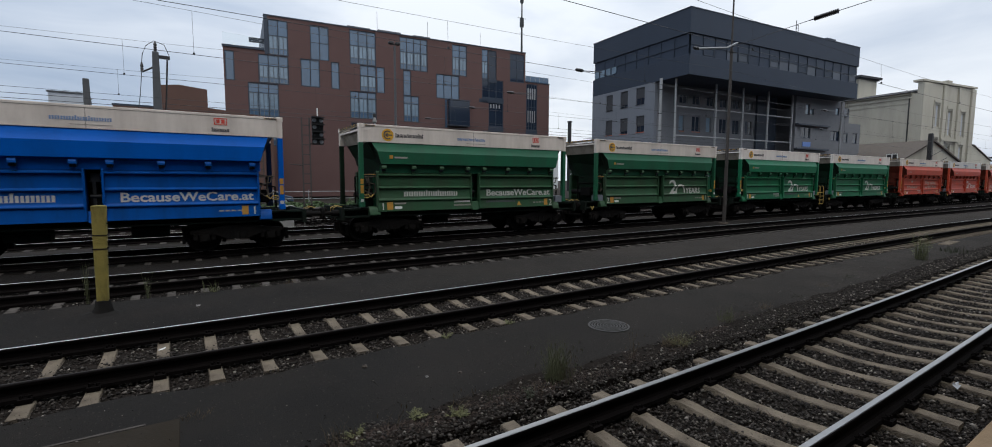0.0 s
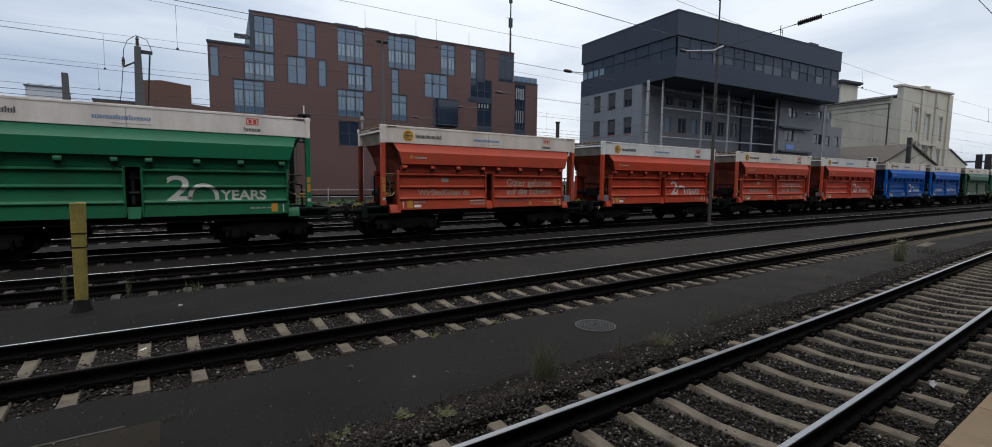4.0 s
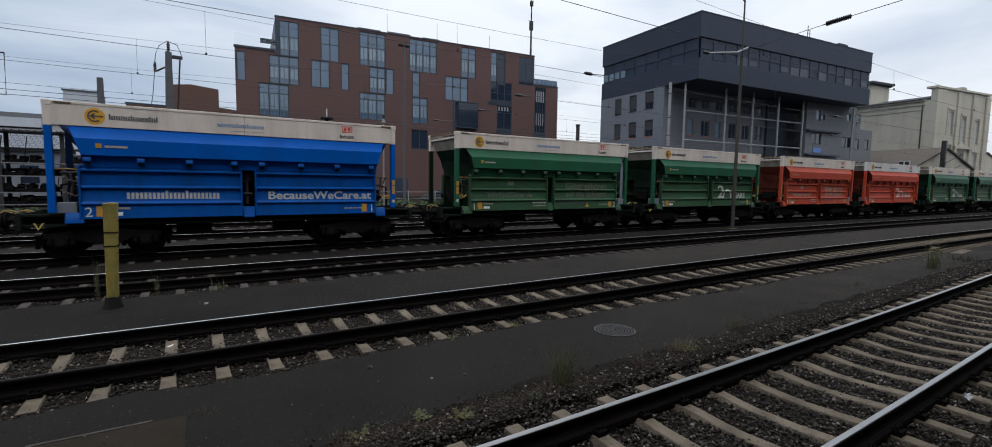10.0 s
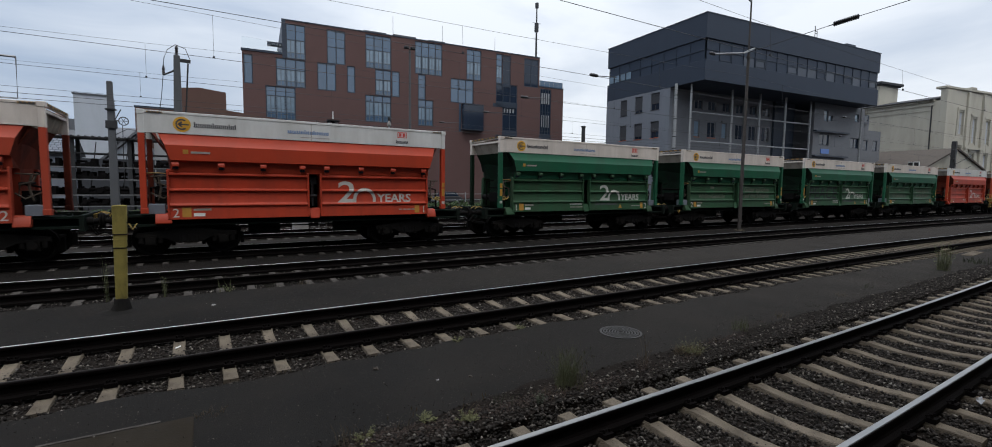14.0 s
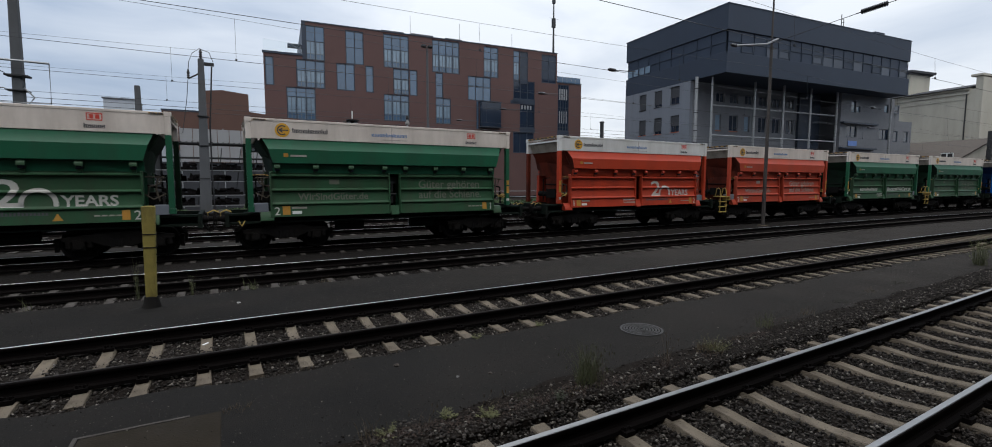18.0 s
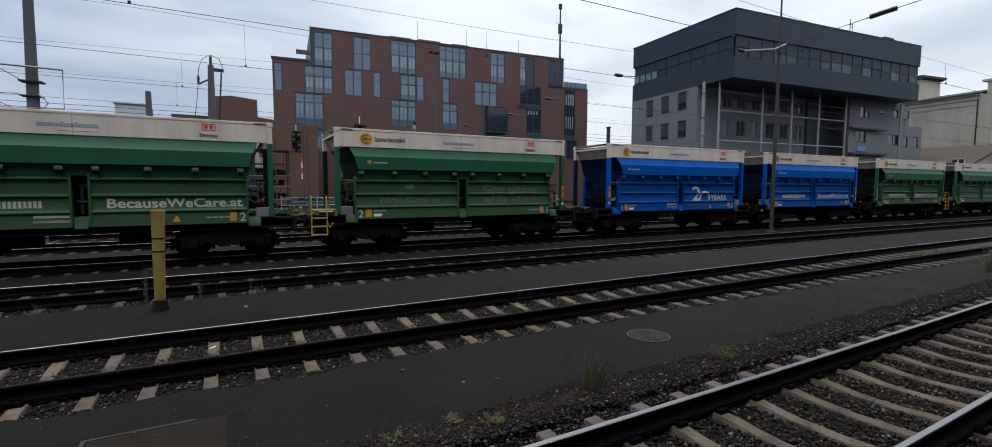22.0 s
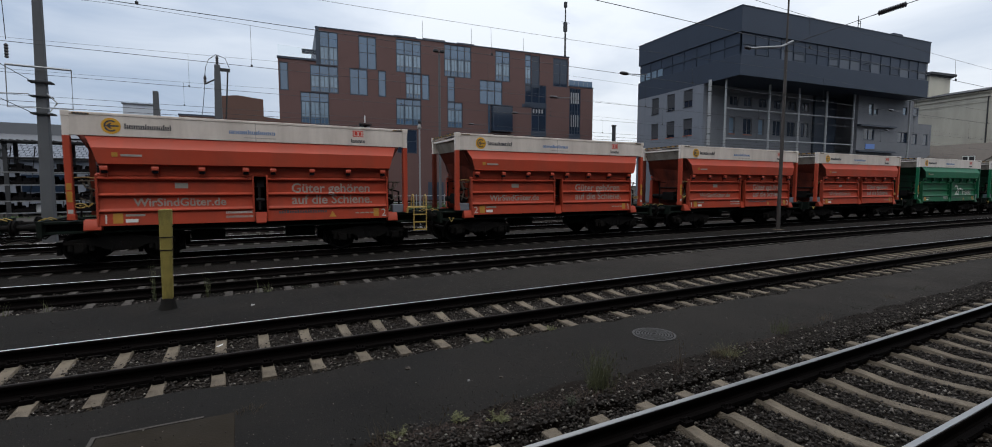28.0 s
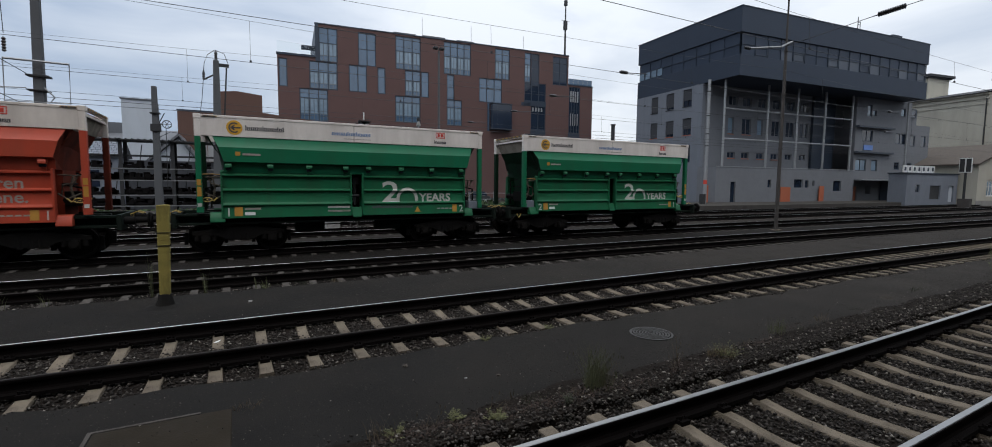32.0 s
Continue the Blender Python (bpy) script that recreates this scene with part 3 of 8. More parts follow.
SLEEPER_MESHES = [sleeper_geo(s).mesh("sleeper", SLEEPER) for s in range(5)]
SLEEPER_DARK = [sleeper_geo(s).mesh("sleeper", SLEEPER_DARKER) for s in range(5)]
RAIL = [(-0.072, -0.199), (-0.070, -0.160), (-0.022, -0.146), (-0.009, -0.125), (-0.009, -0.052), (-0.034, -0.036), (-0.036, -0.010), (-0.028, -0.001), (0.028, -0.001), (0.036, -0.010), (0.034, -0.036), (0.009, -0.052), (0.009, -0.125), (0.022, -0.146), (0.070, -0.160), (0.072, -0.199)]
HEAD_WIDE = [(-0.030, -0.003), (-0.025, 0.0022), (0.025, 0.0022), (0.030, -0.003)]
HEAD = [(-0.006, -0.0005), (-0.004, 0.0022), (0.023, 0.0022), (0.026, -0.0005)]


def sweep(prof, y, f, x0=-45.0, x1=260.0):
    geo = Geo()
    n = len(prof)
    pts, faces = [], []
    xs = [x for x in stations(x0, x1)][::2]
    if xs[-1] < x1:
        xs.append(x1)
    for i, x in enumerate(xs):
        pts += [(x, y + u + f(x), z) for u, z in prof]
        if i:
            k = n * i
            faces += [(k + j - n, k + (j + 1) % n - n, k + (j + 1) % n, k + j) for j in range(n)]
    return geo.add(pts, faces)


def clip_geo():
    geo = Geo()
    for s in (-1, 1):
        geo.box(-0.06, 0.06, s * 0.075, s * 0.150, -0.202, -0.150)
        geo.tube((-0.035, s * 0.11, -0.16), (-0.035, s * 0.11, -0.112), 0.014, n=6)
        geo.tube((0.035, s * 0.11, -0.16), (0.035, s * 0.11, -0.118), 0.014, n=6)
        geo.path([(-0.05, s * 0.065, -0.142), (0.0, s * 0.1, -0.128), (0.05, s * 0.065, -0.142)], 0.009, n=5)
    return geo


CLIP = clip_geo().mesh("rail_fastening", RAIL_SIDE)


def track(index, yc, f, first, step, near, far, label):
    """One track: two rails and its concrete sleepers; the nearest sleepers are single parts."""
    tr = thing(f"track_{index}", label, "railway track", kind="structure")
    for s in (-0.7525, 0.7525):
        rail = part("rail", sweep(RAIL, yc + s, f), RAIL_SIDE, tr, "rusty brown steel rail")
        dull = s < 0 and index in (2, 3)
        part("running_surface", sweep(HEAD_WIDE if index == 1 else HEAD, yc + s, f), RAIL_DULL if dull else (RAIL_BRIGHT if index in (2, 3) else RAIL_TOP), rail, "dull rusted rail head" if dull else "polished rail head")
    n0 = math.ceil((-14 - first) / step)
    rest = Geo()
    r = random.Random(index)
    for n in range(n0, int((230 - first) / step)):
        x = first + n * step + r.uniform(-0.02, 0.02)
        if near < x < far:
            m = pose(x, yc + f(x), r.uniform(-0.004, 0.004), 0, 0, heading(f, x) + r.uniform(-0.7, 0.7))
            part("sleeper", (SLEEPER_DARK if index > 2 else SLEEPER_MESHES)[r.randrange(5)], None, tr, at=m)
            if x < 17 and index < 3:
                for s in (-0.7525, 0.7525):
                    part("rail_fastening", CLIP, None, tr, at=pose(x, yc + s + f(x), 0))
        elif x < 160:
            rest.box(x - 0.1, x + 0.1, yc - 1.3 + f(x), yc + 1.3 + f(x), -0.3, -0.195)
    tagged(part("far_sleepers", rest, SLEEPER_DARKER if index > 2 else SLEEPER, tr), kind="stuff")
    return tr


track(1, 2.50, bend_near, 2.591, 0.626, -2, 75, "platform track on concrete sleepers in dark ballast")
track(2, 7.722, bend, -1.525, 0.593, -7, 80, "siding track on concrete sleepers beside asphalt")
track(3, 13.028, bend, -0.889, 0.610, -9, 90, "track on concrete sleepers nearly level with asphalt")
track(4, 17.729, bend, -1.527, 0.619, -12, 70, "track on concrete sleepers that carries the freight train")
track(5, 22.8, bend, -1.3, 0.62, 5, 60, "empty track behind the freight train")
track(6, 27.9, bend, -1.1, 0.62, 20, 60, "empty track beside the far loading platform")


def scatter_stones(name, areas, per_m2, size, seed, level):
    """Loose crushed stones as one sheet of small uneven solids."""
    r = np.random.RandomState(seed)
    base = np.array([(1, 0, 0), (-1, 0, 0), (0, 1, 0), (0, -1, 0), (0, 0, 1), (0, 0, -1)], float)
    tri = np.array([(0, 2, 4), (2, 1, 4), (1, 3, 4), (3, 0, 4), (2, 0, 5), (1, 2, 5), (3, 1, 5), (0, 3, 5)])
    vs = []
    for x0, x1, yc, y0, y1, f in areas:
        n = int((x1 - x0) * (y1 - y0) * per_m2)
        x = r.uniform(x0, x1, n)
        y = yc + r.uniform(y0, y1, n) + np.array([f(q) for q in x])
        z = level + r.uniform(-0.012, 0.024, n)
        s = size * r.uniform(0.5, 1.25, n)
        v = base[None] * r.uniform(0.55, 1.15, (n, 6, 1)) + r.uniform(-0.28, 0.28, (n, 6, 3))
        a = r.uniform(0, 6.28, n)
        c, q = np.cos(a)[:, None], np.sin(a)[:, None]
        vx, vy = v[..., 0] * c - v[..., 1] * q, v[..., 0] * q + v[..., 1] * c
        vs.append(np.stack([vx, vy, v[..., 2] * 0.75], -1) * s[:, None, None] + np.stack([x, y, z], -1)[:, None])
    v = np.concatenate(vs)
    n = len(v)
    f = (tri[None] + 6 * np.arange(n)[:, None, None]).reshape(-1, 3)
    me = bpy.data.meshes.new(name)
    me.vertices.add(6 * n)
    me.vertices.foreach_set("co", v.reshape(-1))
    me.loops.add(3 * len(f))
    me.loops.foreach_set("vertex_index", f.reshape(-1))
    me.polygons.add(len(f))
    me.polygons.foreach_set("loop_start", np.arange(0, 3 * len(f), 3))
    me.update(calc_edges=True)
    me.materials.append(STONE_LOOSE)
    return new(name, me)


def stone_material():
    m = material("loose_crushed_stone", (0.055, 0.048, 0.042), 0.85, vary=0.3, scale=20, fine=90, bump=0.3, spec=0.15)
    nt = m.node_tree
    nd, ln = nt.nodes, nt.links
    b = nd["Principled BSDF"]
    geo = nd.new("ShaderNodeNewGeometry")
    rp = nd.new("ShaderNodeValToRGB")
    rp.color_ramp.elements[0].color, rp.color_ramp.elements[1].color = (0.011, 0.0092, 0.0080, 1), (0.26, 0.235, 0.205, 1)
    for at, c in ((0.55, (0.025, 0.0214, 0.0190, 1)), (0.92, (0.080, 0.070, 0.061, 1))):
        rp.color_ramp.elements.new(at).color = c
    ln.new(geo.outputs["Random Per Island"], rp.inputs["Fac"])
    old = b.inputs["Base Color"].links[0].from_socket
    mx = nd.new("ShaderNodeMix")
    mx.data_type = "RGBA"
    mx.inputs[0].default_value = 0.88
    ln.new(old, mx.inputs[6])
    ln.new(rp.outputs["Color"], mx.inputs[7])
    ln.new(mx.outputs[2], b.inputs["Base Color"])
    return m


STONE_LOOSE = stone_material()
tagged(scatter_stones("ballast_stones", [(0.5, 11, 2.5, -1.5, 1.85, bend_near), (11, 22, 2.5, -1.3, 1.75, bend_near)], 1150, 0.024, 3, -0.266), "loose crushed stones around the platform track", "ballast", kind="stuff")
tagged(scatter_stones("ballast_stones", [(-3.5, 12, 7.722, -1.5, 1.5, bend), (12, 24, 7.722, -1.45, 1.3, bend)], 640, 0.025, 4, -0.252), "loose crushed stones around the siding track", "ballast", kind="stuff")
tagged(scatter_stones("ballast_stones", [(-6, 16, 13.028, -1.5, 0.7, bend)], 260, 0.027, 5, -0.236), "loose crushed stones around the third track", "ballast", kind="stuff")
tagged(scatter_stones("ballast_stones", [(-8, 0.5, 2.5, -1.5, 1.85, bend_near)], 480, 0.025, 13, -0.264), "loose crushed stones around the platform track", "ballast", kind="stuff")
tagged(scatter_stones("verge_stones", [(0.5, 26, 2.5, 1.28, 1.72, bend_near), (0.5, 26, 2.5, 1.28, 1.76, bend_near), (0.5, 26, 2.5, 1.4, 1.92, bend_near)], 330, 0.024, 8, -0.190), "loose stones and cinders along the asphalt edge", "ballast", kind="stuff")
tagged(scatter_stones("verge_stones", [(-4, 20, 7.722, -1.50, -1.25, bend), (-4, 20, 7.722, 1.25, 1.5, bend), (-4, 20, 7.722, -1.62, -1.35, bend), (-4, 20, 7.722, 1.3, 1.62, bend)], 240, 0.022, 9, -0.238), "loose stones along the sleeper ends", "ballast", kind="stuff")
tagged(scatter_stones("grit", [(-3, 16, 0, 4.3, 6.4, lambda x: 0.0), (-5, 12, 0, 9.2, 11.6, lambda x: 0.0), (0.5, 24, 0, 4.3, 4.75, bend_near), (0.5, 24, 0, 4.3, 5.2, bend_near), (-3, 20, 0, 6.0, 6.4, bend)], 80, 0.0085, 6, -0.177), "scattered grit on the asphalt path", "grit", kind="stuff")

# ---------------------------------------------------------------- platform under the camera
pf = thing("platform_near", "station platform with sandstone-coloured edging stones", "platform", kind="structure")
g = Geo().box(-40, 120, -9, 0.42, -0.3, 0.372)
part("platform_body", g, PLATFORM_TOP, pf)
edge = Geo().box(-0.49, 0.49, 0.43, 0.86, -0.25, 0.38).mesh("edging_stone", PLATFORM_EDGE, 0.012)
for i in range(40):
    part("edging_stone", edge, None, pf, at=pose(-6 + i * 0.99, 0, rng.uniform(-0.002, 0.002)))
slab = Geo().box(-0.195, 0.195, -0.195, 0.195, 0.36, 0.378).mesh("paving_slab", PLATFORM_TOP, 0.004)
for i in range(50):
    for j in range(5):
        part("paving_slab", slab, None, pf, at=pose(-5.9 + i * 0.4, 0.22 - j * 0.4, rng.uniform(-0.001, 0.001)))


# ---------------------------------------------------------------- the freight train
CON_A, CON_B = -0.10, 9.17          # the container's ends
DOORS = ((0.52, 4.32), (4.67, 8.45))


def skew_plate(geo, prof, ends_a, ends_b):
    """A folded side sheet: prof are (y, z), ends_a and ends_b the x of both ends on each fold. Both sides of the wagon."""
    n = len(prof)
    for s in (-1, 1):
        pts = [(ends_a[i], s * prof[i][0], prof[i][1]) for i in range(n)] + [(ends_b[i], s * prof[i][0], prof[i][1]) for i in range(n)]
        geo.add(pts, [(i, i + 1, i + 1 + n, i + n) for i in range(n - 1)])


HOPPER = [(1.245, 3.52), (1.245, 3.49), (1.425, 3.17), (1.415, 2.745), (1.265, 2.695), (1.235, 2.44), (0.62, 2.43), (0.62, 1.12), (0.5, 1.05)]
HOPPER_A = [0.33, 0.35, 0.50, 0.62, 0.62, 0.62, 0.58, 0.58, 0.60]
HOPPER_B = [8.77, 8.75, 8.62, 8.50, 8.50, 8.50, 8.48, 8.48, 8.46]


def hopper_geo():
    geo = Geo()
    skew_plate(geo, HOPPER, HOPPER_A, HOPPER_B)
    geo.box(0.40, 8.70, -0.6, 0.6, 1.03, 1.10)
    return geo


def hopper_end_geo(xs):
    """The flat end sheet between the two folded sides."""
    n = len(HOPPER)
    pts = [(xs[i], -HOPPER[i][0], HOPPER[i][1]) for i in range(n)] + [(xs[i], HOPPER[i][0], HOPPER[i][1]) for i in reversed(range(n))]
    return Geo().add(pts, [tuple(range(2 * n))])


def end_wall_geo(x_out, x_in):
    """The rounded, sloping end sheet of the hopper."""
    geo = Geo()
    k = (x_in - x_out)
    prof = [(0.02, 3.98), (0.12, 3.75), (0.25, 3.46), (0.44, 3.12), (0.66, 2.82), (0.86, 2.56), (0.97, 2.30), (1.0, 1.95), (1.0, 1.30)]
    pts, faces = [], []
    for i, (u, z) in enumerate(prof):
        w = 1.20 - 0.10 * max(0.0, (3.2 - z))
        pts += [(x_out + k * u, -w, z), (x_out + k * u, w, z), (x_out + k * u + 0.03 * (1 if k > 0 else -1), w, z), (x_out + k * u + 0.03 * (1 if k > 0 else -1), -w, z)]
        if i:
            q = 4 * i
            faces += [(q + j - 4, q + (j + 1) % 4 - 4, q + (j + 1) % 4, q + j) for j in range(4)]
    return geo.add(pts, faces)


def end_panel_geo(x_out, x_in):
    """The whitish upper strip laid on the sloping end sheet."""
    k = x_in - x_out
    d = -0.03 if k > 0 else 0.03
    e = 0.04 if k > 0 else -0.04
    u0, u1 = x_out + k * 0.025 + d, x_out + k * 0.245 + d
    return Geo().prism([(u0, 3.97), (u1, 3.47), (u1 + e, 3.47), (u0 + e, 3.97)], -1.15, 1.15, "y")


def top_frame_geo():
    geo = Geo()
    for s in (-1, 1):
        geo.box(CON_A, CON_B, s * 1.275, s * 1.235, 3.49, 4.06)
        geo.box(CON_A, CON_B, s * 1.285, s * 1.20, 4.03, 4.105)
    for x0, x1 in ((CON_A, CON_A + 0.09), (CON_B - 0.09, CON_B)):
        geo.box(x0, x1, -1.2, 1.2, 4.01, 4.10)
        geo.box(x0 + 0.02, x1 - 0.02, -1.2, 1.2, 3.86, 3.93)
    for x in (2.2, 4.53, 6.9):
        geo.box(x - 0.04, x + 0.04, -1.2, 1.2, 3.96, 4.04)
    return geo


FLAP = [(2.50, -1.16), (2.47, -1.225), (2.405, -1.225), (2.368, -1.300), (2.332, -1.300), (2.300, -1.222), (1.955, -1.226), (1.912, -1.304), (1.880, -1.304), (1.850, -1.243), (1.525, -1.248), (1.475, -1.328), (1.440, -1.328), (1.410, -1.287), (1.06, -1.325)]


def flap_y(z):
    """Depth of the flap's outer skin at height z."""
    for (za, ya), (zb, yb) in zip(FLAP, FLAP[1:]):
        if za >= z >= zb:
            return ya + (yb - ya) * (za - z) / (za - zb)
    return FLAP[-1][1]


def painted(me, dx=0.0, dz=0.0):
    """Lays a sheet of paint on the pressed flap: its front faces only, folded along the ridges."""
    me = me.copy()
    bm = bmesh.new()
    bm.from_mesh(me)
    bmesh.ops.translate(bm, verts=bm.verts, vec=(dx, 0, dz))
    front = min(v.co.y for v in bm.verts) + 0.0012
    bmesh.ops.delete(bm, geom=[f for f in bm.faces if any(v.co.y > front for v in f.verts)], context="FACES")
    for z, _ in FLAP:
        bmesh.ops.bisect_plane(bm, geom=bm.verts[:] + bm.edges[:] + bm.faces[:], plane_co=(0, 0, z), plane_no=(0, 0, 1))
    for v in bm.verts:
        v.co.y = flap_y(v.co.z) - 0.004
    bm.normal_update()
    bmesh.ops.reverse_faces(bm, faces=[f for f in bm.faces if f.normal.y > 0])
    bm.to_mesh(me)
    bm.free()
    return me


def door_geo(x0, x1):
    """A discharge flap with three pressed ridges, hinged at its top."""
    geo = Geo()
    geo.prism([(y, z) for z, y in FLAP] + [(-1.22, 1.05), (-1.14, 1.10)], x0, x1, "x")
    for x in (x0 - 0.004, x1 - 0.046):
        geo.prism([(-1.13, 2.505), (-1.308, 2.44), (-1.342, 1.07), (-1.13, 1.04)], x, x + 0.05, "x")
    return geo


def corner_geo(x, white):
    geo = Geo()
    w = 0.15
    if white:
        geo.box(x, x + w, -1.29, -1.13, 3.47, 4.0)
        geo.box(x - 0.008, x + w + 0.02, -1.298, -1.12, 3.98, 4.118)
    else:
        geo.box(x, x + w, -1.29, -1.13, 1.40, 3.47)
        geo.box(x - 0.008, x + w + 0.02, -1.298, -1.12, 1.24, 1.40)
    return geo


def underframe_geo():
    geo = Geo()
    for s in (-1, 1):
        geo.prism([(s * 0.95, 1.20), (s * 1.18, 1.20), (s * 1.18, 1.14), (s * 1.0, 1.12), (s * 1.0, 0.94), (s * 1.18, 0.92), (s * 1.18, 0.87), (s * 0.95, 0.87)], -0.72, 9.80, "x")
        geo.box(-0.2, 9.3, s * 0.45, s * 0.30, 0.80, 1.18)
    for x in (-0.72, 0.95, 2.9, 4.5, 6.2, 7.9, 9.68):
        geo.box(x, x + 0.12, -1.12, 1.12, 0.84, 1.17)
    for x in (-0.74, 9.70):
        geo.box(x, x + 0.11, -1.28, 1.28, 0.80, 1.22)
    geo.box(2.6, 3.5, -0.85, -0.35, 0.55, 0.86)
    geo.tube((5.2, -0.75, 0.68), (6.1, -0.75, 0.68), 0.17, n=12)
    geo.tube((1.9, -1.02, 0.78), (6.9, -1.02, 0.78), 0.02, n=6)
    return geo


def bogie_frame_geo():
    """Cast bogie frame with its two arms, spring nests and axle boxes; centred on its pivot."""
    geo = Geo()
    for s in (-1, 1):
        outer, inner = s * 1.09, s * 0.95
        prof = [(-1.25, 0.56), (-1.25, 0.66), (-0.62, 0.74), (-0.30, 0.80), (0.30, 0.80), (0.62, 0.74), (1.25, 0.66), (1.25, 0.56), (0.60, 0.52), (0.34, 0.40), (-0.34, 0.40), (-0.60, 0.52)]
        geo.prism(prof, min(outer, inner), max(outer, inner), "y")
        for x in (-0.9, 0.9):
            geo.box(x - 0.13, x + 0.13, s * 0.90, s * 1.13, 0.32, 0.60)
            geo.tube((x, s * 1.10, 0.46), (x, s * 1.18, 0.46), 0.11, n=12)
            for dx in (-0.22, 0.22):
                geo.tube((x + dx, s * 1.02, 0.38), (x + dx, s * 1.02, 0.58), 0.075, n=8)
        for dx in (-0.2, 0.0, 0.2):
            geo.tube((dx, s * 1.04, 0.36), (dx, s * 1.04, 0.60), 0.07, n=8)
    geo.box(-0.16, 0.16, -1.0, 1.0, 0.62, 0.86)
    geo.box(-1.22, -1.10, -0.95, 0.95, 0.50, 0.58)
    geo.box(1.10, 1.22, -0.95, 0.95, 0.50, 0.58)
    for x in (-1.42, -0.38, 0.38, 1.42):
        for s in (-1, 1):
            geo.box(x - 0.05, x + 0.05, s * 0.70, s * 0.82, 0.26, 0.62)
    return geo


def wheelset_geo():
    geo = Geo()
    geo.tube((0, -0.9, 0.46), (0, 0.9, 0.46), 0.085, n=12)
    for s in (-1, 1):
        y = s * 0.7525
        geo.lathe([(0.10, -0.08), (0.16, -0.075), (0.20, -0.02), (0.38, -0.03), (0.40, -0.065), (0.46, -0.065), (0.462, 0.045), (0.487, 0.05), (0.487, 0.075), (0.41, 0.075), (0.38, 0.02), (0.20, 0.02), (0.16, 0.07), (0.10, 0.075)] if s < 0 else [(0.10, 0.08), (0.16, 0.075), (0.20, 0.02), (0.38, 0.03), (0.40, 0.065), (0.46, 0.065), (0.462, -0.045), (0.487, -0.05), (0.487, -0.075), (0.41, -0.075), (0.38, -0.02), (0.20, -0.02), (0.16, -0.07), (0.10, -0.075)], (0, y, 0.46), "y", 28)
    return geo


def buffer_geo(x, sgn, reach):
    geo = Geo()
    geo.lathe([(0.11, 0.0), (0.11, sgn * (reach * 0.45)), (0.075, sgn * (reach * 0.46)), (0.075, sgn * (reach - 0.05)), (0.20, sgn * (reach - 0.04)), (0.225, sgn * reach)], (x, 0, 1.04), "x", 16)
    return geo


def coupler_geo(x, sgn, reach):
    geo = Geo()
    geo.box(min(x, x + sgn * reach), max(x, x + sgn * reach), -0.05, 0.05, 0.98, 1.08)
    return geo


def hose_geo(x, sgn, reach):
    geo = Geo()
    geo.path([(x, 0, 0.92), (x + sgn * reach * 0.5, -0.03, 0.64), (x + sgn * reach, 0, 0.71)], 0.024, n=6)
    return geo


def hinge_geo():
    geo = Geo()
    geo.prism([(-1.19, 2.725), (-1.36, 2.715), (-1.415, 2.645), (-1.415, 2.575), (-1.19, 2.545)], -0.085, 0.085, "x")
    geo.box(-0.05, 0.05, -1.29, -1.20, 2.40, 2.55)
    return geo


def handwheel_geo(x):
    """Yellow hand wheel and its lever beside the end post."""
    geo = Geo()
    pts = [(x + 0.12 * math.cos(a), -1.18, 1.62 + 0.06 * math.sin(a)) for a in [i * math.pi / 6 for i in range(13)]]
    geo.path(pts, 0.018, n=5)
    geo.path([(x - 0.26, -1.17, 1.68), (x - 0.16, -1.17, 1.58), (x - 0.12, -1.17, 1.62)], 0.022, n=5)
    geo.path([(x + 0.26, -1.17, 1.68), (x + 0.16, -1.17, 1.58), (x + 0.12, -1.17, 1.62)], 0.022, n=5)
    geo.tube((x, -1.22, 1.62), (x, -1.0, 1.62), 0.02, n=6)
    return geo


def foot_geo(x0, x1, middle):
    """A cast foot under the flaps: a short wedge in the middle slot, a splayed one at each end."""
    geo = Geo()
    if middle:
        return geo.plate([(x0, -1.24, 1.34), (x1, -1.24, 1.34), (x1 - 0.03, -1.345, 1.02), (x0 + 0.03, -1.345, 1.02)], 0.14, (0, 1, 0)).box(x0 + 0.05, x1 - 0.05, -1.30, -1.18, 0.99, 1.03)
    geo.prism([(-1.10, 1.25), (-1.25, 1.22), (-1.36, 0.965), (-1.34, 0.935), (-1.10, 0.95)], x0, x1, "x")
    return geo


def stile_geo():
    """One bent tube of the folding steps, with its hand loop."""
    return Geo().path([(0, -1.38, 0.56), (0, -1.38, 1.42), (0, -1.36, 1.77), (0, -1.28, 1.85), (0, -1.16, 1.82), (0, -1.12, 1.62), (0, -1.08, 1.41)], 0.019, n=6)


def pipes_geo(x, k):
    """Air pipes, valve box and brackets inside the open hopper end."""
    geo = Geo()
    geo.path([(x + 0.1 * k, -0.9, 1.30), (x + 0.12 * k, -0.9, 1.95), (x + 0.55 * k, -0.85, 2.05), (x + 0.6 * k, 0.7, 2.05)], 0.035, n=6)
    geo.box(min(x + 0.25 * k, x + 0.6 * k), max(x + 0.25 * k, x + 0.6 * k), -0.55, 0.15, 1.45, 1.85)
    geo.tube((x + 0.42 * k, -0.95, 1.62), (x + 0.42 * k, 0.9, 1.62), 0.12, n=10)
    geo.path([(x + 0.2 * k, 0.3, 1.3), (x + 0.2 * k, 0.3, 2.3), (x + 0.5 * k, 0.2, 2.35)], 0.03, n=6)
    return geo


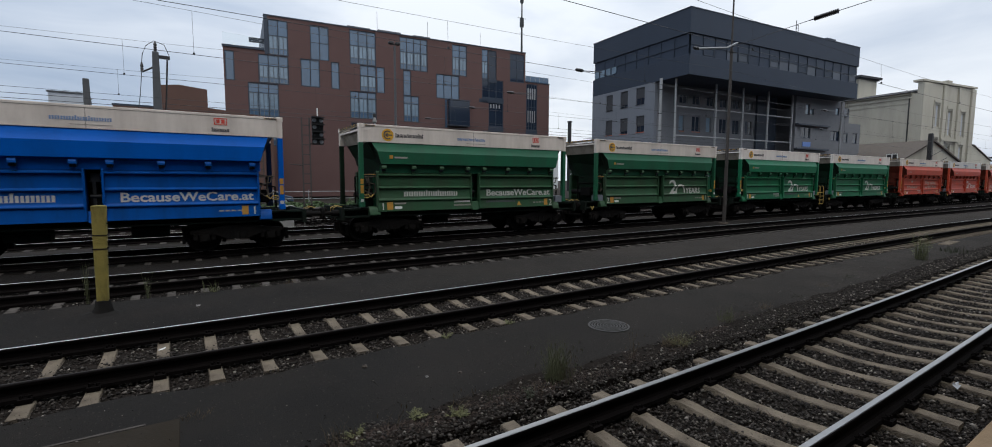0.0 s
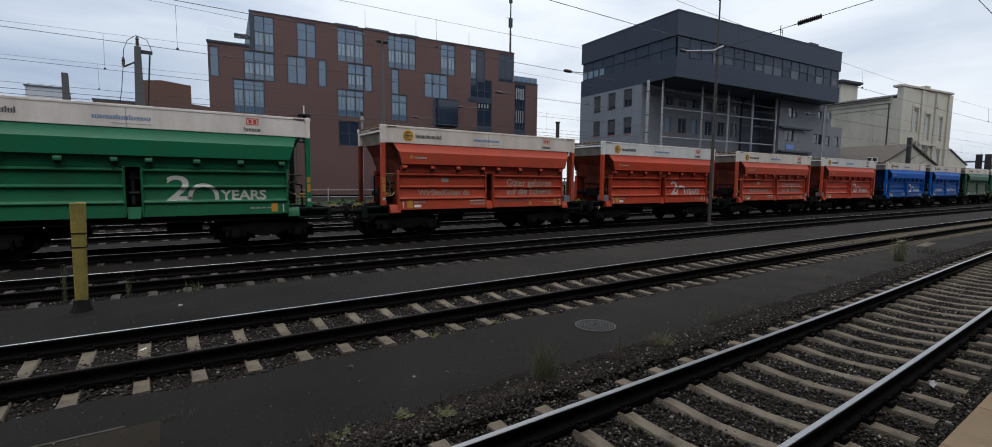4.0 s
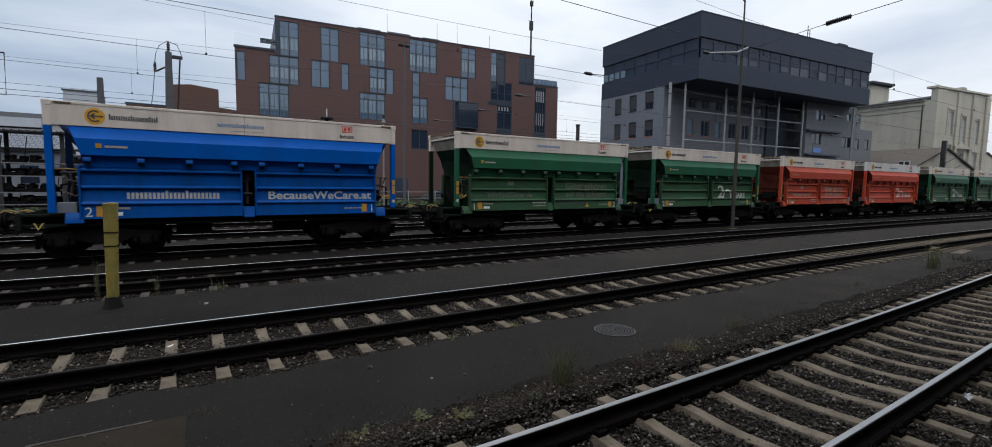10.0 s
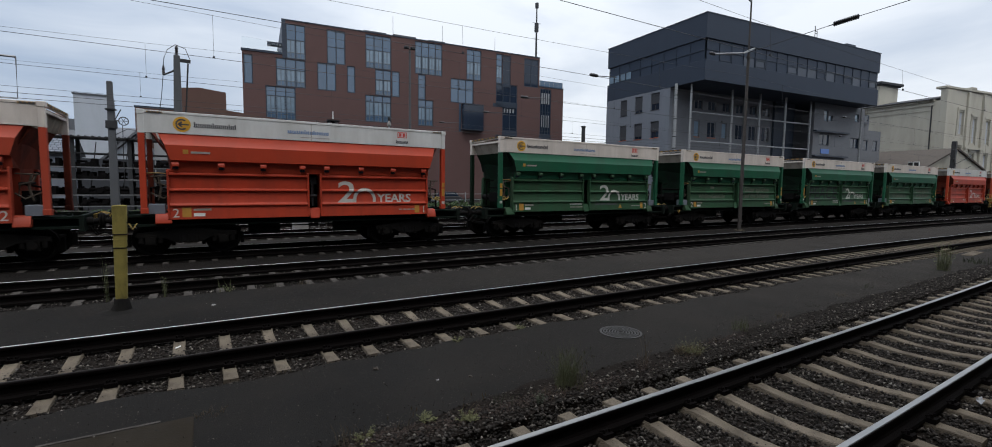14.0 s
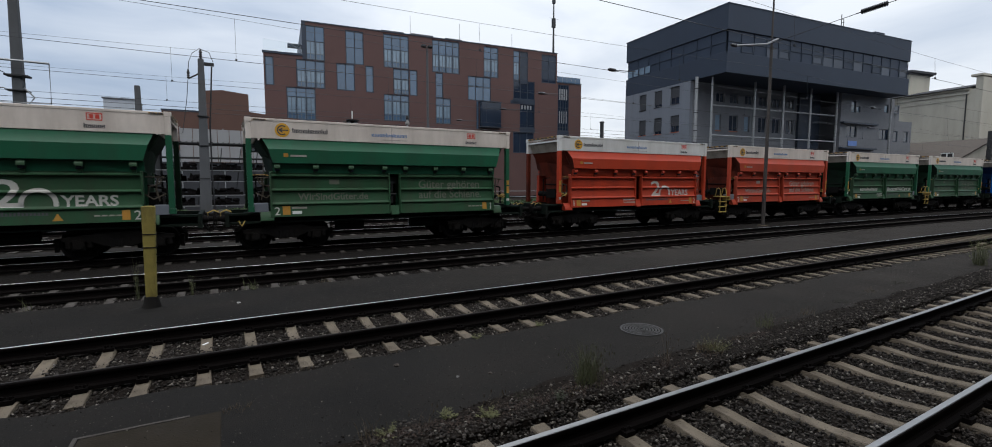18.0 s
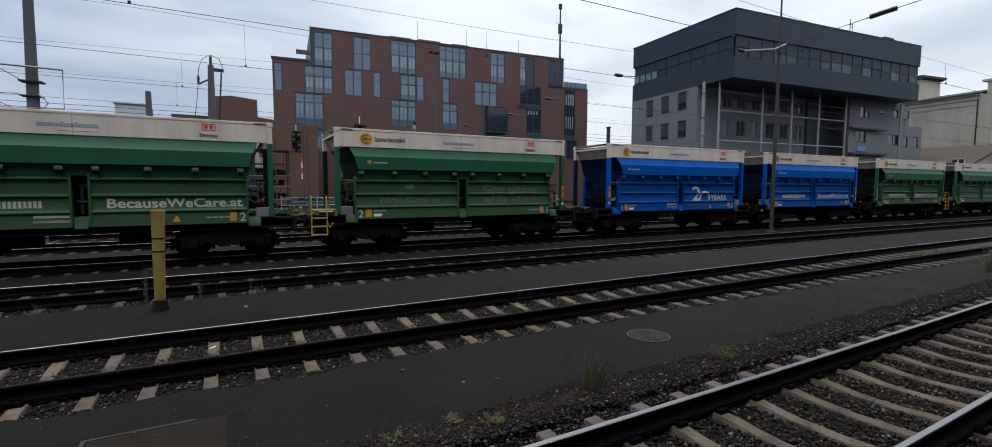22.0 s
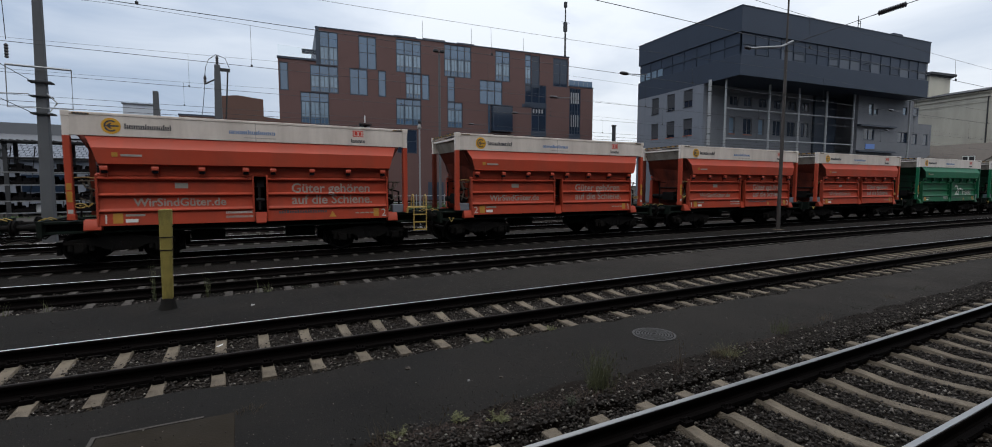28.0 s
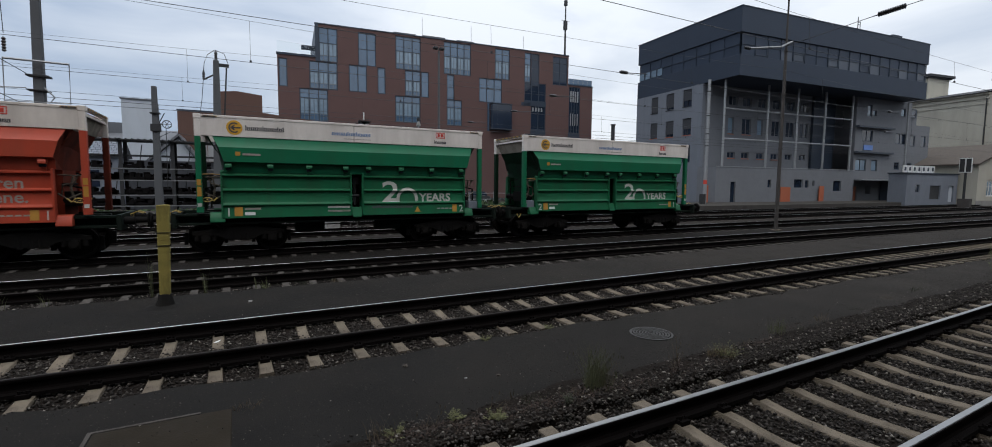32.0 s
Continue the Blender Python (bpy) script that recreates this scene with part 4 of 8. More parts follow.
def air_hose_geo(x, k):
    """Loose hoses and rods that hang in the open hopper end."""
    geo = Geo()
    geo.path([(x + 0.28 * k, -1.0, 2.32), (x + 0.36 * k, -1.02, 2.10), (x + 0.62 * k, -1.0, 2.02), (x + 0.66 * k, -0.95, 1.72)], 0.026, n=6)
    geo.path([(x + 0.22 * k, -1.05, 2.28), (x + 0.70 * k, -1.0, 2.30)], 0.022, n=6)
    geo.path([(x + 0.22 * k, -1.0, 1.82), (x + 0.52 * k, -1.05, 1.66), (x + 0.72 * k, -1.0, 1.80)], 0.022, n=6)
    geo.path([(x + 0.40 * k, -0.9, 2.30), (x + 0.46 * k, -0.95, 1.95), (x + 0.40 * k, -0.9, 1.60)], 0.03, n=6)
    return geo


def cock_geo(x):
    return Geo().path([(x, 0, 1.02), (x, -0.02, 1.20), (x + 0.16, -0.05, 1.28), (x + 0.30, -0.04, 1.22)], 0.016, n=5)


def hazard_dash(x, k):
    return Geo().prism([(-1.05, 4.037), (-0.92, 4.037), (-0.86, 4.103), (-0.99, 4.103)], min(x, x + 0.004 * k), max(x, x + 0.004 * k), "x").mesh("hazard_dash", SIGNAL_BLACK, smooth=0)


def bars(rows, mat, name="lettering"):
    """Small unreadable print as plain bars: x0, x1, z0, z1 on the plane y."""
    geo = Geo()
    for x0, x1, z0, z1, y in rows:
        geo.box(x0, x1, y - 0.004, y + 0.002, z0, z1)
    return geo.mesh(name, mat, smooth=0)


def comb(x0, pitch, n, wide, low, high, y, mat, name, tall=()):
    """A wordmark as one plain shape: a bar with a stepped upper edge."""
    out = [(x0, low)]
    out.append((x0 + (n - 1) * pitch + wide, low))
    for i in reversed(range(n)):
        top = high + (0.35 * (high - low) if i in tall else 0.0)
        a, b = x0 + i * pitch, x0 + i * pitch + wide
        out += [(b, top), (a, top)]
        if i:
            out += [(a, low + 0.006), (a - (pitch - wide), low + 0.006)]
    return Geo().prism(out, y - 0.004, y + 0.002, "y").mesh(name, mat, smooth=0)


def meander(x0, x1, low, high, y, mat, name, n, w, tall=()):
    """A wordmark that is not spelled out: a fine row of plain upright bars on a hairline."""
    pitch = (x1 - x0) / n
    return comb(x0, pitch, n, pitch * 0.68, low, high + 0.1 * (high - low), y, mat, name, tall)


def wide_text(body, size, mat, width, bold=0.0, slant=0.0):
    """Lettering drawn out to a given width."""
    me = text_mesh(body, size, mat, bold=bold, slant=slant).copy()
    span = max(v.co.x for v in me.vertices) - min(v.co.x for v in me.vertices)
    me.transform(Matrix.Diagonal((width / span, 1, 1, 1)))
    return me


def ring_geo(cx, cz, r0, r1, y, a0=0.0, a1=360.0, n=28):
    geo = Geo()
    pts, faces = [], []
    for i in range(n + 1):
        a = radians(a0 + (a1 - a0) * i / n)
        for r in (r0, r1):
            for yy in (y - 0.004, y):
                pts.append((cx + r * math.cos(a), yy, cz + r * math.sin(a)))
        if i:
            q = 4 * i
            faces += [(q - 4, q, q + 2, q - 2), (q - 3, q - 1, q + 3, q + 1), (q - 4, q - 3, q + 1, q), (q - 2, q + 2, q + 3, q - 1)]
    return geo.add(pts, faces)


MESH = {}


def shared(key, build):
    if key not in MESH:
        MESH[key] = build()
    return MESH[key]


COLOR_WORDS = {"blue": "blue", "green": "dark green", "red": "orange-red", "dull_red": "faded orange-red", "fresh_green": "fresh green"}


def build_wagon(color, left, right, first, ladder, graffiti):
    """A four-axle wagon with a tall ore hopper container. left, right: what the two flaps say. first: leading wagon of a coupled pair."""
    p, pf = PAINT[color], FLAP_PAINT[color]
    rim = {"red": "cool_white", "fresh_green": "pinkish_white"}.get(color, "beige_white")
    worn = LETTER_FAINT if color == "green" else LETTER_WORN
    words = "jubilee lettering and black graffiti" if graffiti else {"years": "white jubilee lettering", "care": "white slogan lettering", "slogan": "faded slogan lettering", "plain": "worn unlettered flaps"}[right]
    w = thing("hopper_wagon", f"{COLOR_WORDS[color]} and white ore wagon with {words}" , "freight wagon", group="wagons of the freight train")

    def put(name, key, build, label="", parent=w, at=None):
        return part(name, shared(key, build), None, parent, label, at=at)

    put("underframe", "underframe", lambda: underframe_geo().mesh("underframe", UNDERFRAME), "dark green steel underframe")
    put("hopper", ("hopper", color), lambda: hopper_geo().mesh("hopper", p))
    for k, xs in enumerate((HOPPER_A, HOPPER_B)):
        put("hopper_end", ("hopper_end", color, k), lambda: hopper_end_geo(xs).mesh("hopper_end", DUSTY_SHADED[color], smooth=0), "ore-dusted hopper end, its shade put in the colour")
    put("top_frame", ("top_frame", rim), lambda: top_frame_geo().mesh("top_frame", RIM[rim], 0.008), "off-white upper rim")
    for x_out, x_in in ((CON_A + 0.06, 0.95), (CON_B - 0.06, 8.15)):
        put("end_wall", ("end", color, x_out), lambda: end_wall_geo(x_out, x_in).mesh("end_wall", DUSTY_SHADED[color]), "ore-dusted sloping end sheet with its shade painted in")
        put("end_panel", ("endp", x_out), lambda: end_panel_geo(x_out, x_in).mesh("end_panel", DUSTY_WHITE), "dusty off-white end panel")
    for x in (CON_A, CON_B - 0.15):
        for turn in (0, 180):
            at = pose(0, 0, 0) if not turn else pose(2 * x + 0.15, 0, 0, 0, 0, 180)
            # far-side posts take the darkened paint
            post = put("corner_post", ("post", color, x, turn), lambda: corner_geo(x, False).mesh("corner_post", DUSTY_SHADED[color] if turn else p, 0.008), "dark corner post on the far side" if turn else "", at=at)
            put("corner_casting", ("cast", rim, x), lambda: corner_geo(x, True).mesh("corner_casting", RIM[rim], 0.008), "off-white corner casting", post)
    flaps = []
    for i, (x0, x1) in enumerate(DOORS):
        flaps.append(put("discharge_flap", ("flap", color, i), lambda: door_geo(x0, x1).mesh("discharge_flap", pf, 0.004)))
        put("discharge_flap", ("flap", color, i), None, at=pose(x0 + x1, 0, 0, 0, 0, 180))
    for x in (0.74, 1.87, 2.99, 4.12, 4.87, 6.00, 7.12, 8.27):
        for turn in (0, 180):
            hinge = put("hinge", ("hinge", color), lambda: hinge_geo().mesh("hinge", pf, 0.006), at=pose(x, 0, 0, 0, 0, turn))
            # dark bar in place of the shade below the hinge block
            put("hinge_roller", "roller", lambda: Geo().tube((-0.07, -1.33, 2.53), (0.07, -1.33, 2.53), 0.038, n=10).mesh("hinge_roller", HINGE), "dark bar for the shade under the hinge", hinge)
    for x0, x1, fl in ((0.22, 0.60, False), (4.325, 4.665, True), (8.44, 8.78, False)):
        put("support_foot", ("foot", color, x0), lambda: foot_geo(x0, x1, fl).mesh("support_foot", pf, 0.006))
        put("support_foot", ("foot", color, x0), None, at=pose(x0 + x1, 0, 0, 0, 0, 180))
    put("flap_cylinder", "flapcyl", lambda: Geo().tube((4.49, -0.9, 1.2), (4.49, -0.9, 2.3), 0.07, n=8).box(4.39, 4.61, -1.0, -0.8, 1.5, 1.7).mesh("flap_cylinder", BOGIE))
    put("flap_latch", "latch", lambda: Geo().box(4.35, 4.65, -0.99, -0.95, 2.10, 2.14).box(4.41, 4.61, -1.02, -0.97, 2.12, 2.34).tube((4.38, -1.0, 1.72), (4.62, -1.0, 1.72), 0.05, n=8).box(4.44, 4.51, -1.02, -0.96, 1.40, 2.12).mesh("flap_latch", STEEL_DARK, 0.004), "worn grey latch gear in the slot")
    # black sheet that gives the slot its deep shade
    put("slot_lining", "slot", lambda: Geo().box(4.30, 4.69, -0.70, -0.66, 1.1, 2.55).mesh("slot_lining", BOGIE), "black sheet for the shade between the flaps")
    for x, k in ((CON_A + 0.1, 1), (CON_B - 0.1, -1)):
        put("air_piping", ("pipes", x), lambda: pipes_geo(x, k).mesh("air_piping", BOGIE), "dark air piping and valves")
    for x, k in ((CON_A, -1), (CON_B, 1)):
        beam = put("end_beam", ("ebeam", x), lambda: Geo().box(min(x, x + 0.012 * k), max(x, x + 0.012 * k), -1.12, 1.12, 4.035, 4.105).box(min(x, x - 0.07 * k), max(x, x - 0.07 * k), -1.12, 1.12, 4.101, 4.108).mesh("end_beam", HAZARD), "worn amber warning strip on the end beam")
        for i in range(7):
            put("hazard_dash", ("hdash", x), lambda: hazard_dash(x + 0.012 * k, k), "black warning dash", beam, pose(0, i * 0.31, 0))
        put("air_hose", ("ahose", x), lambda: air_hose_geo(x, -k).mesh("air_hose", HOSE), "dusty brown air hose")
        for y in (-0.62, -0.28):
            put("cock_handle", ("cock", x), lambda: cock_geo(-0.86 if k < 0 else 9.93).mesh("cock_handle", YELLOW), "yellow brake cock handle", at=pose(0, y, 0))
    for x in ((0.16,) if first else (8.92,)):
        put("hand_wheel", ("hand", x), lambda: handwheel_geo(x).mesh("hand_wheel", YELLOW), "yellow hand wheel")
    put("grab_rail", "grab", lambda: Geo().path([(-0.02, -1.16, 2.36), (0.30, -1.20, 2.38), (0.50, -1.20, 2.36)], 0.02, n=6).mesh("grab_rail", HAZARD), "worn yellow grab rail")
    if not first:
        put("brake_handle", "brakeh", lambda: Geo().path([(-0.38, -1.29, 0.98), (-0.30, -1.31, 0.82), (-0.20, -1.29, 0.98)], 0.02, n=6).mesh("brake_handle", YELLOW), "small yellow brake handle")
    for x in (0.98, 7.85):
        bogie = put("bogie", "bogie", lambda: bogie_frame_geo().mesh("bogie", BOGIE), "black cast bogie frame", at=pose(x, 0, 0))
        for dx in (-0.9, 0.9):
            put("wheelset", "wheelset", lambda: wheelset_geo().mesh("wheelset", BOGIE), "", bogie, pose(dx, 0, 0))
    la, lb = (1.28, 1.0) if first else (1.0, 1.28)
    for s in (-0.875, 0.875):
        put("buffer", ("buf", 0, la), lambda: buffer_geo(-0.72, -1, la - 0.73).mesh("buffer", BOGIE), "black round buffer", at=pose(0, s, 0))
        put("buffer", ("buf", 1, lb), lambda: buffer_geo(9.80, 1, lb - 0.68).mesh("buffer", BOGIE), "black round buffer", at=pose(0, s, 0))
    put("drawbar", ("cpl", 0, la), lambda: coupler_geo(-0.7, -1, la - 0.7).mesh("drawbar", BOGIE), "black steel drawbar")
    put("drawbar", ("cpl", 1, lb), lambda: coupler_geo(9.8, 1, lb - 0.67).mesh("drawbar", BOGIE), "black steel drawbar")
    for y in (-0.62, -0.28, 0.28):
        put("brake_hose", ("hose", 0, la), lambda: hose_geo(-0.7, -1, la - 0.7).mesh("brake_hose", BOGIE), "black rubber hose", at=pose(0, y, 0))
        put("brake_hose", ("hose", 1, lb), lambda: hose_geo(9.8, 1, lb - 0.67).mesh("brake_hose", BOGIE), "black rubber hose", at=pose(0, y, 0))
    if ladder:
        xa, xb, near = (-0.88, -0.40, -0.12) if ladder == "left" else (9.82, 9.36, 9.14)
        lo, hi = min(xa, near), max(xa, near)
        deck = put("step_deck", ("deck", ladder), lambda: Geo().box(lo, hi, -1.40, -0.95, 1.38, 1.42).box(near - 0.02, near + 0.02, -1.39, -0.96, 1.20, 1.38).mesh("step_deck", YELLOW), "yellow step platform")
        for x in (xa, xb):
            put("stile", "stile", lambda: stile_geo().mesh("stile", YELLOW), "yellow step stile", deck, pose(x, 0, 0))
        for z in (0.58, 0.85, 1.12):
            put("tread", ("tread", ladder), lambda: Geo().box(min(xa, xb), max(xa, xb), -1.41, -1.28, 0, 0.035).mesh("tread", YELLOW), "yellow tread", deck, pose(0, 0, z))

    # marks on the white rim
    yw = -1.276
    logo = put("round_logo", "logo_disc", lambda: Geo().lathe([(0.215, 0.0), (0.215, -0.005)], (0.93, yw, 3.765), "y", 28).mesh("round_logo", LOGO_YELLOW), "amber round logo")
    put("logo_ring", "logo_ring", lambda: ring_geo(0.93, 3.765, 0.115, 0.155, yw - 0.006, 50, 310).mesh("logo_ring", LETTER_GREY), "", logo)
    put("logo_arrow", "logo_arrow", lambda: Geo().box(0.88, 1.10, yw - 0.010, yw - 0.006, 3.745, 3.785).prism([(0.82, 3.765), (0.92, 3.68), (0.945, 3.70), (0.90, 3.765), (0.945, 3.83), (0.92, 3.85)], yw - 0.010, yw - 0.006, "y").mesh("logo_arrow", LETTER_GREY), "", logo)
    for s in (-1, 1):
        put("rim_seam", ("seam", s), lambda: Geo().box(4.415, 4.435, s * 1.2765 - 0.002, s * 1.2765 + 0.002, 3.50, 4.03).mesh("rim_seam", GRIME_LINE), "dark weld seam on the rim")
    put("maker_mark", "maker", lambda: meander(1.22, 2.30, 3.70, 3.80, yw, LETTER_GREY, "maker_mark", 21, 0.028, (0, 9, 17, 20)), "dark grey maker's wordmark")
    put("owner_mark", "owner", lambda: meander(3.72, 4.98, 3.70, 3.785, yw, LETTER_BLUE, "owner_mark", 23, 0.018, (9, 14)), "blue owner's wordmark")
    put("owner_line", "owner2", lambda: bars([(4.10, 4.98, 3.588, 3.606, yw)], GRIME_LINE, "owner_line"), "faint grey small print")
    put("operator_logo", "dbbox", lambda: Geo().prism([(7.32, 3.78), (7.66, 3.78), (7.66, 3.805), (7.345, 3.805), (7.345, 3.955), (7.635, 3.955), (7.635, 3.805), (7.66, 3.805), (7.66, 3.98), (7.32, 3.98)], yw - 0.004, yw + 0.002, "y").box(7.38, 7.47, yw - 0.004, yw + 0.002, 3.825, 3.94).box(7.51, 7.60, yw - 0.004, yw + 0.002, 3.825, 3.94).mesh("operator_logo", LOGO_RED, smooth=0), "red framed operator logo")
    put("operator_word", "dbword", lambda: meander(7.26, 7.72, 3.585, 3.665, yw, LETTER_GREY, "operator_word", 11, 0.022, (0,)), "dark operator wordmark")
    for x in (0.15, 8.70):
        put("warning_strip", ("warns", x), lambda: bars([(x - 0.03, x + 0.33, 4.035, 4.080, -1.2865)], HAZARD, "warning_strip"), "amber strip")
        put("warning_marks", ("warn", x), lambda: comb(x, 0.08, 4, 0.055, 4.040, 4.075, -1.291, LETTER_GREY, "warning_marks"), "small dark dashes")

    # marks on the hopper and the flaps
    put("data_sticker", "st1", lambda: bars([(0.93, 1.06, 2.93, 3.05, -1.425)], STICKER, "data_sticker"), "amber sticker")
    put("data_plate", "st2", lambda: bars([(1.12, 1.60, 2.945, 3.005, -1.425)], LETTER_WORN, "data_plate"), "grey data plate")
    fl, fr = flaps
    put("end_number", ("num_left", first), lambda: painted(text_mesh("1" if first else "2", 0.36, LETTER), 0.62, 1.12), "white end number", fl)
    put("end_number", ("num_right", first), lambda: painted(text_mesh("2" if first else "1", 0.36, LETTER), 8.21, 1.12), "white end number", fr)
    put("warning_sticker", "st3", lambda: painted(bars([(0.86, 1.08, 1.12, 1.40, -1.345)], STICKER, "warning_sticker")), "amber warning sticker", fl)
    put("warning_sticker", "st4", lambda: painted(bars([(7.95, 8.13, 1.12, 1.39, -1.345)], STICKER, "warning_sticker")), "amber warning sticker", fr)
    put("data_plate", "st5", lambda: painted(bars([(1.14, 1.58, 1.305, 1.365, -1.345)], LETTER_WORN, "data_plate")), "grey data plate", fl)
    put("data_print", "st6", lambda: painted(bars([(1.14, 1.42, 1.14, 1.235, -1.352)], SIGN_WHITE, "data_print")), "small white plate", fl)
    put("data_print", "st8", lambda: painted(comb(7.35, 0.16, 4, 0.12, 1.23, 1.27, -1.345, LETTER_WORN, "data_print")), "small grey print", fr)
    if first:
        put("wagon_code", "st7", lambda: painted(meander(3.55, 4.27, 1.325, 1.385, -1.345, LETTER, "wagon_code", 15, 0.016)), "white wagon code bars", fl)
        put("wagon_code", "st7b", lambda: painted(meander(3.55, 4.29, 1.20, 1.255, -1.345, LETTER_WORN, "wagon_code", 21, 0.014)), "white wagon code bars", fl)
        put("grime_patch", "grime", lambda: painted(meander(5.0, 6.45, 1.29, 1.36, -1.336, LETTER_GREY, "grime_patch", 19, 0.016, (2, 3, 7, 11))), "scuffed worn print", fr)
        put("warning_triangle", "tri", lambda: painted(Geo().prism([(6.50, 1.14), (6.72, 1.14), (6.61, 1.34)], -1.348, -1.342, "y").mesh("warning_triangle", STICKER, smooth=0)), "amber warning triangle", fr)
    for x in ((8.66,) if first else (0.06,)):
        put("locker_box", ("lock", x), lambda: Geo().box(x, x + 0.40, -1.22, -0.85, 1.22, 1.50).mesh("locker_box", RENDER_GREY, 0.01), "small grey locker box")
    for x in ((CON_A + 0.02,) if first else (CON_B - 0.13,)):
        put("post_sticker", ("pst", x), lambda: bars([(x, x + 0.11, 1.72, 2.0, -1.291)], STICKER, "post_sticker"), "amber post sticker")
        put("post_sticker", ("pstb", x), lambda: bars([(x, x + 0.11, 2.04, 2.22, -1.291)], STICKER, "post_sticker"), "amber post sticker")
        put("post_plate", ("pstc", x), lambda: bars([(x, x + 0.11, 1.42, 1.52, -1.291)], LETTER, "post_plate"), "white post plate")
    if left == "owner":
        put("owner_word", "ownbig", lambda: painted(meander(1.52, 3.74, 1.585, 1.745, -1.30, LETTER, "owner_word", 23, 0.036, (9, 14))), "white owner's wordmark", fl)
    if left == "web":
        put("slogan_lettering", ("web", worn.name), lambda: painted(text_mesh("WirSindGüter.de", 0.32, worn, bold=0.006), 1.33, 1.58), "faded grey slogan lettering", fl)
        put("small_logo", ("smalllogo", worn.name), lambda: painted(Geo().prism([(2.30, 2.08), (2.62, 2.08), (2.62, 2.24), (2.30, 2.24)], -1.27, -1.262, "y").mesh("small_logo", worn, smooth=0)), "faded small operator logo", fl)
    if right == "years":
        sh, yw2 = (0.0, 1.21) if first else (-0.11, 1.25)
        put("jubilee_lettering", ("two", first), lambda: painted(wide_text("2", 1.0, LETTER, 0.60, 0.012), 5.33 + sh, 1.52), "large white jubilee number", fr)
        put("jubilee_arch", ("arch", first), lambda: painted(ring_geo(6.25 + sh, 1.61, 0.285, 0.39, -1.316, 0, 180).box(5.86 + sh, 5.965 + sh, -1.320, -1.316, 1.52, 1.61).box(6.535 + sh, 6.64 + sh, -1.320, -1.316, 1.52, 1.61).mesh("jubilee_arch", LETTER, smooth=0)), "", fr)
        put("jubilee_word", ("yearsw", first), lambda: painted(wide_text("YEARS", 0.40, LETTER, yw2, 0.010), 6.70 + sh, 1.52), "", fr)
    if right == "care":
        put("slogan_lettering", "care", lambda: painted(wide_text("BecauseWeCare.at", 0.36, LETTER, 3.25, 0.008), 5.02, 1.565), "white slogan lettering", fr)
    if right == "slogan":
        put("slogan_lettering", ("slog1", worn.name), lambda: painted(text_mesh("Güter gehören", 0.41, worn, bold=0.006), 5.38, 1.945), "faded grey slogan lettering", fr)
        put("slogan_lettering", ("slog2", worn.name), lambda: painted(text_mesh("auf die Schiene.", 0.41, worn, bold=0.006), 5.38, 1.58), "faded grey slogan lettering", fr)
    if graffiti:
        put("graffiti", "graf", lambda: painted(wide_text("PEACE", 1.12, SPRAY, 3.5, 0.020, 0.12), 0.62, 1.52), "sprayed black graffiti letters", fl)
        put("graffiti", "graf2", lambda: painted(ring_geo(5.2, 1.92, 0.24, 0.31, -1.316, -60, 230).mesh("graffiti", SPRAY, smooth=0)), "sprayed black graffiti loop", fr)
    return w


# colour, what the left flap says, what the right flap says, in train order
TRAIN = [("blue", "owner", "care"), ("green", "owner", "care"), ("green", "", "years"), ("fresh_green", "", "years"), ("fresh_green", "", "years"), ("red", "web", "slogan"), ("red", "", "years"), ("red", "web", "slogan"), ("red", "", "years"),
         ("blue", "", "years"), ("blue", "owner", "care"), ("green", "web", "slogan"), ("green", "", "years"), ("red", "web", "slogan"), ("red", "", "years"), ("green", "", "years"), ("green", "web", "slogan"), ("green", "", "years"), ("green", "web", "slogan"),
         ("red", "", "years"), ("red", "web", "slogan"), ("green", "owner", "care"), ("green", "web", "slogan"), ("blue", "", "years"), ("blue", "owner", "care"), ("green", "owner", "care"), ("green", "web", "slogan"), ("red", "web", "slogan"), ("red", "web", "slogan"),
         ("red", "web", "slogan"), ("red", "web", "slogan"), ("fresh_green", "", "years"), ("fresh_green", "", "years")]
STEPS = {3: "right", 25: "right", 27: "right", 20: "left", 22: "left"}
TRACK_Y = 17.729
WAGONS, BUILT = [], {}
for i, (c, a, b) in enumerate(TRAIN):
    c = "dull_red" if (c, a) == ("red", "web") else c
    key = (c, a, b, i % 2 == 1, STEPS.get(i, ""), i == 17)
    if key in BUILT:
        WAGONS.append(copy_thing(BUILT[key], Matrix()))
    else:
        BUILT[key] = build_wagon(*key)
        WAGONS.append(BUILT[key])


def wagon_x(i, t):
    """Where wagon i stands along the track at t seconds: a train that slows very slightly."""
    u = t / 16 - 1
    run = -182.972 - 174.4615 * u + 2.6743 * u ** 2 + 0.33896 * u ** 3 - 0.43852 * u ** 4 - 0.16215 * u ** 5
    return i * 9.1257 + (i // 2) * 2.0083 + ((i + 1) // 2) * 2.5726 + run - 0.006 * max(0.0, t - 12.0)


def wagon_pose(i, t):
    x = wagon_x(i, t)
    xa, xb = x + 1.0, x + 7.85
    ya, yb = bend(xa), bend(xb)
    s = (yb - ya) / 6.85
    return pose(x, TRACK_Y + ya - s * 1.0, 0.002, 0, 0, math.degrees(math.atan(s)))


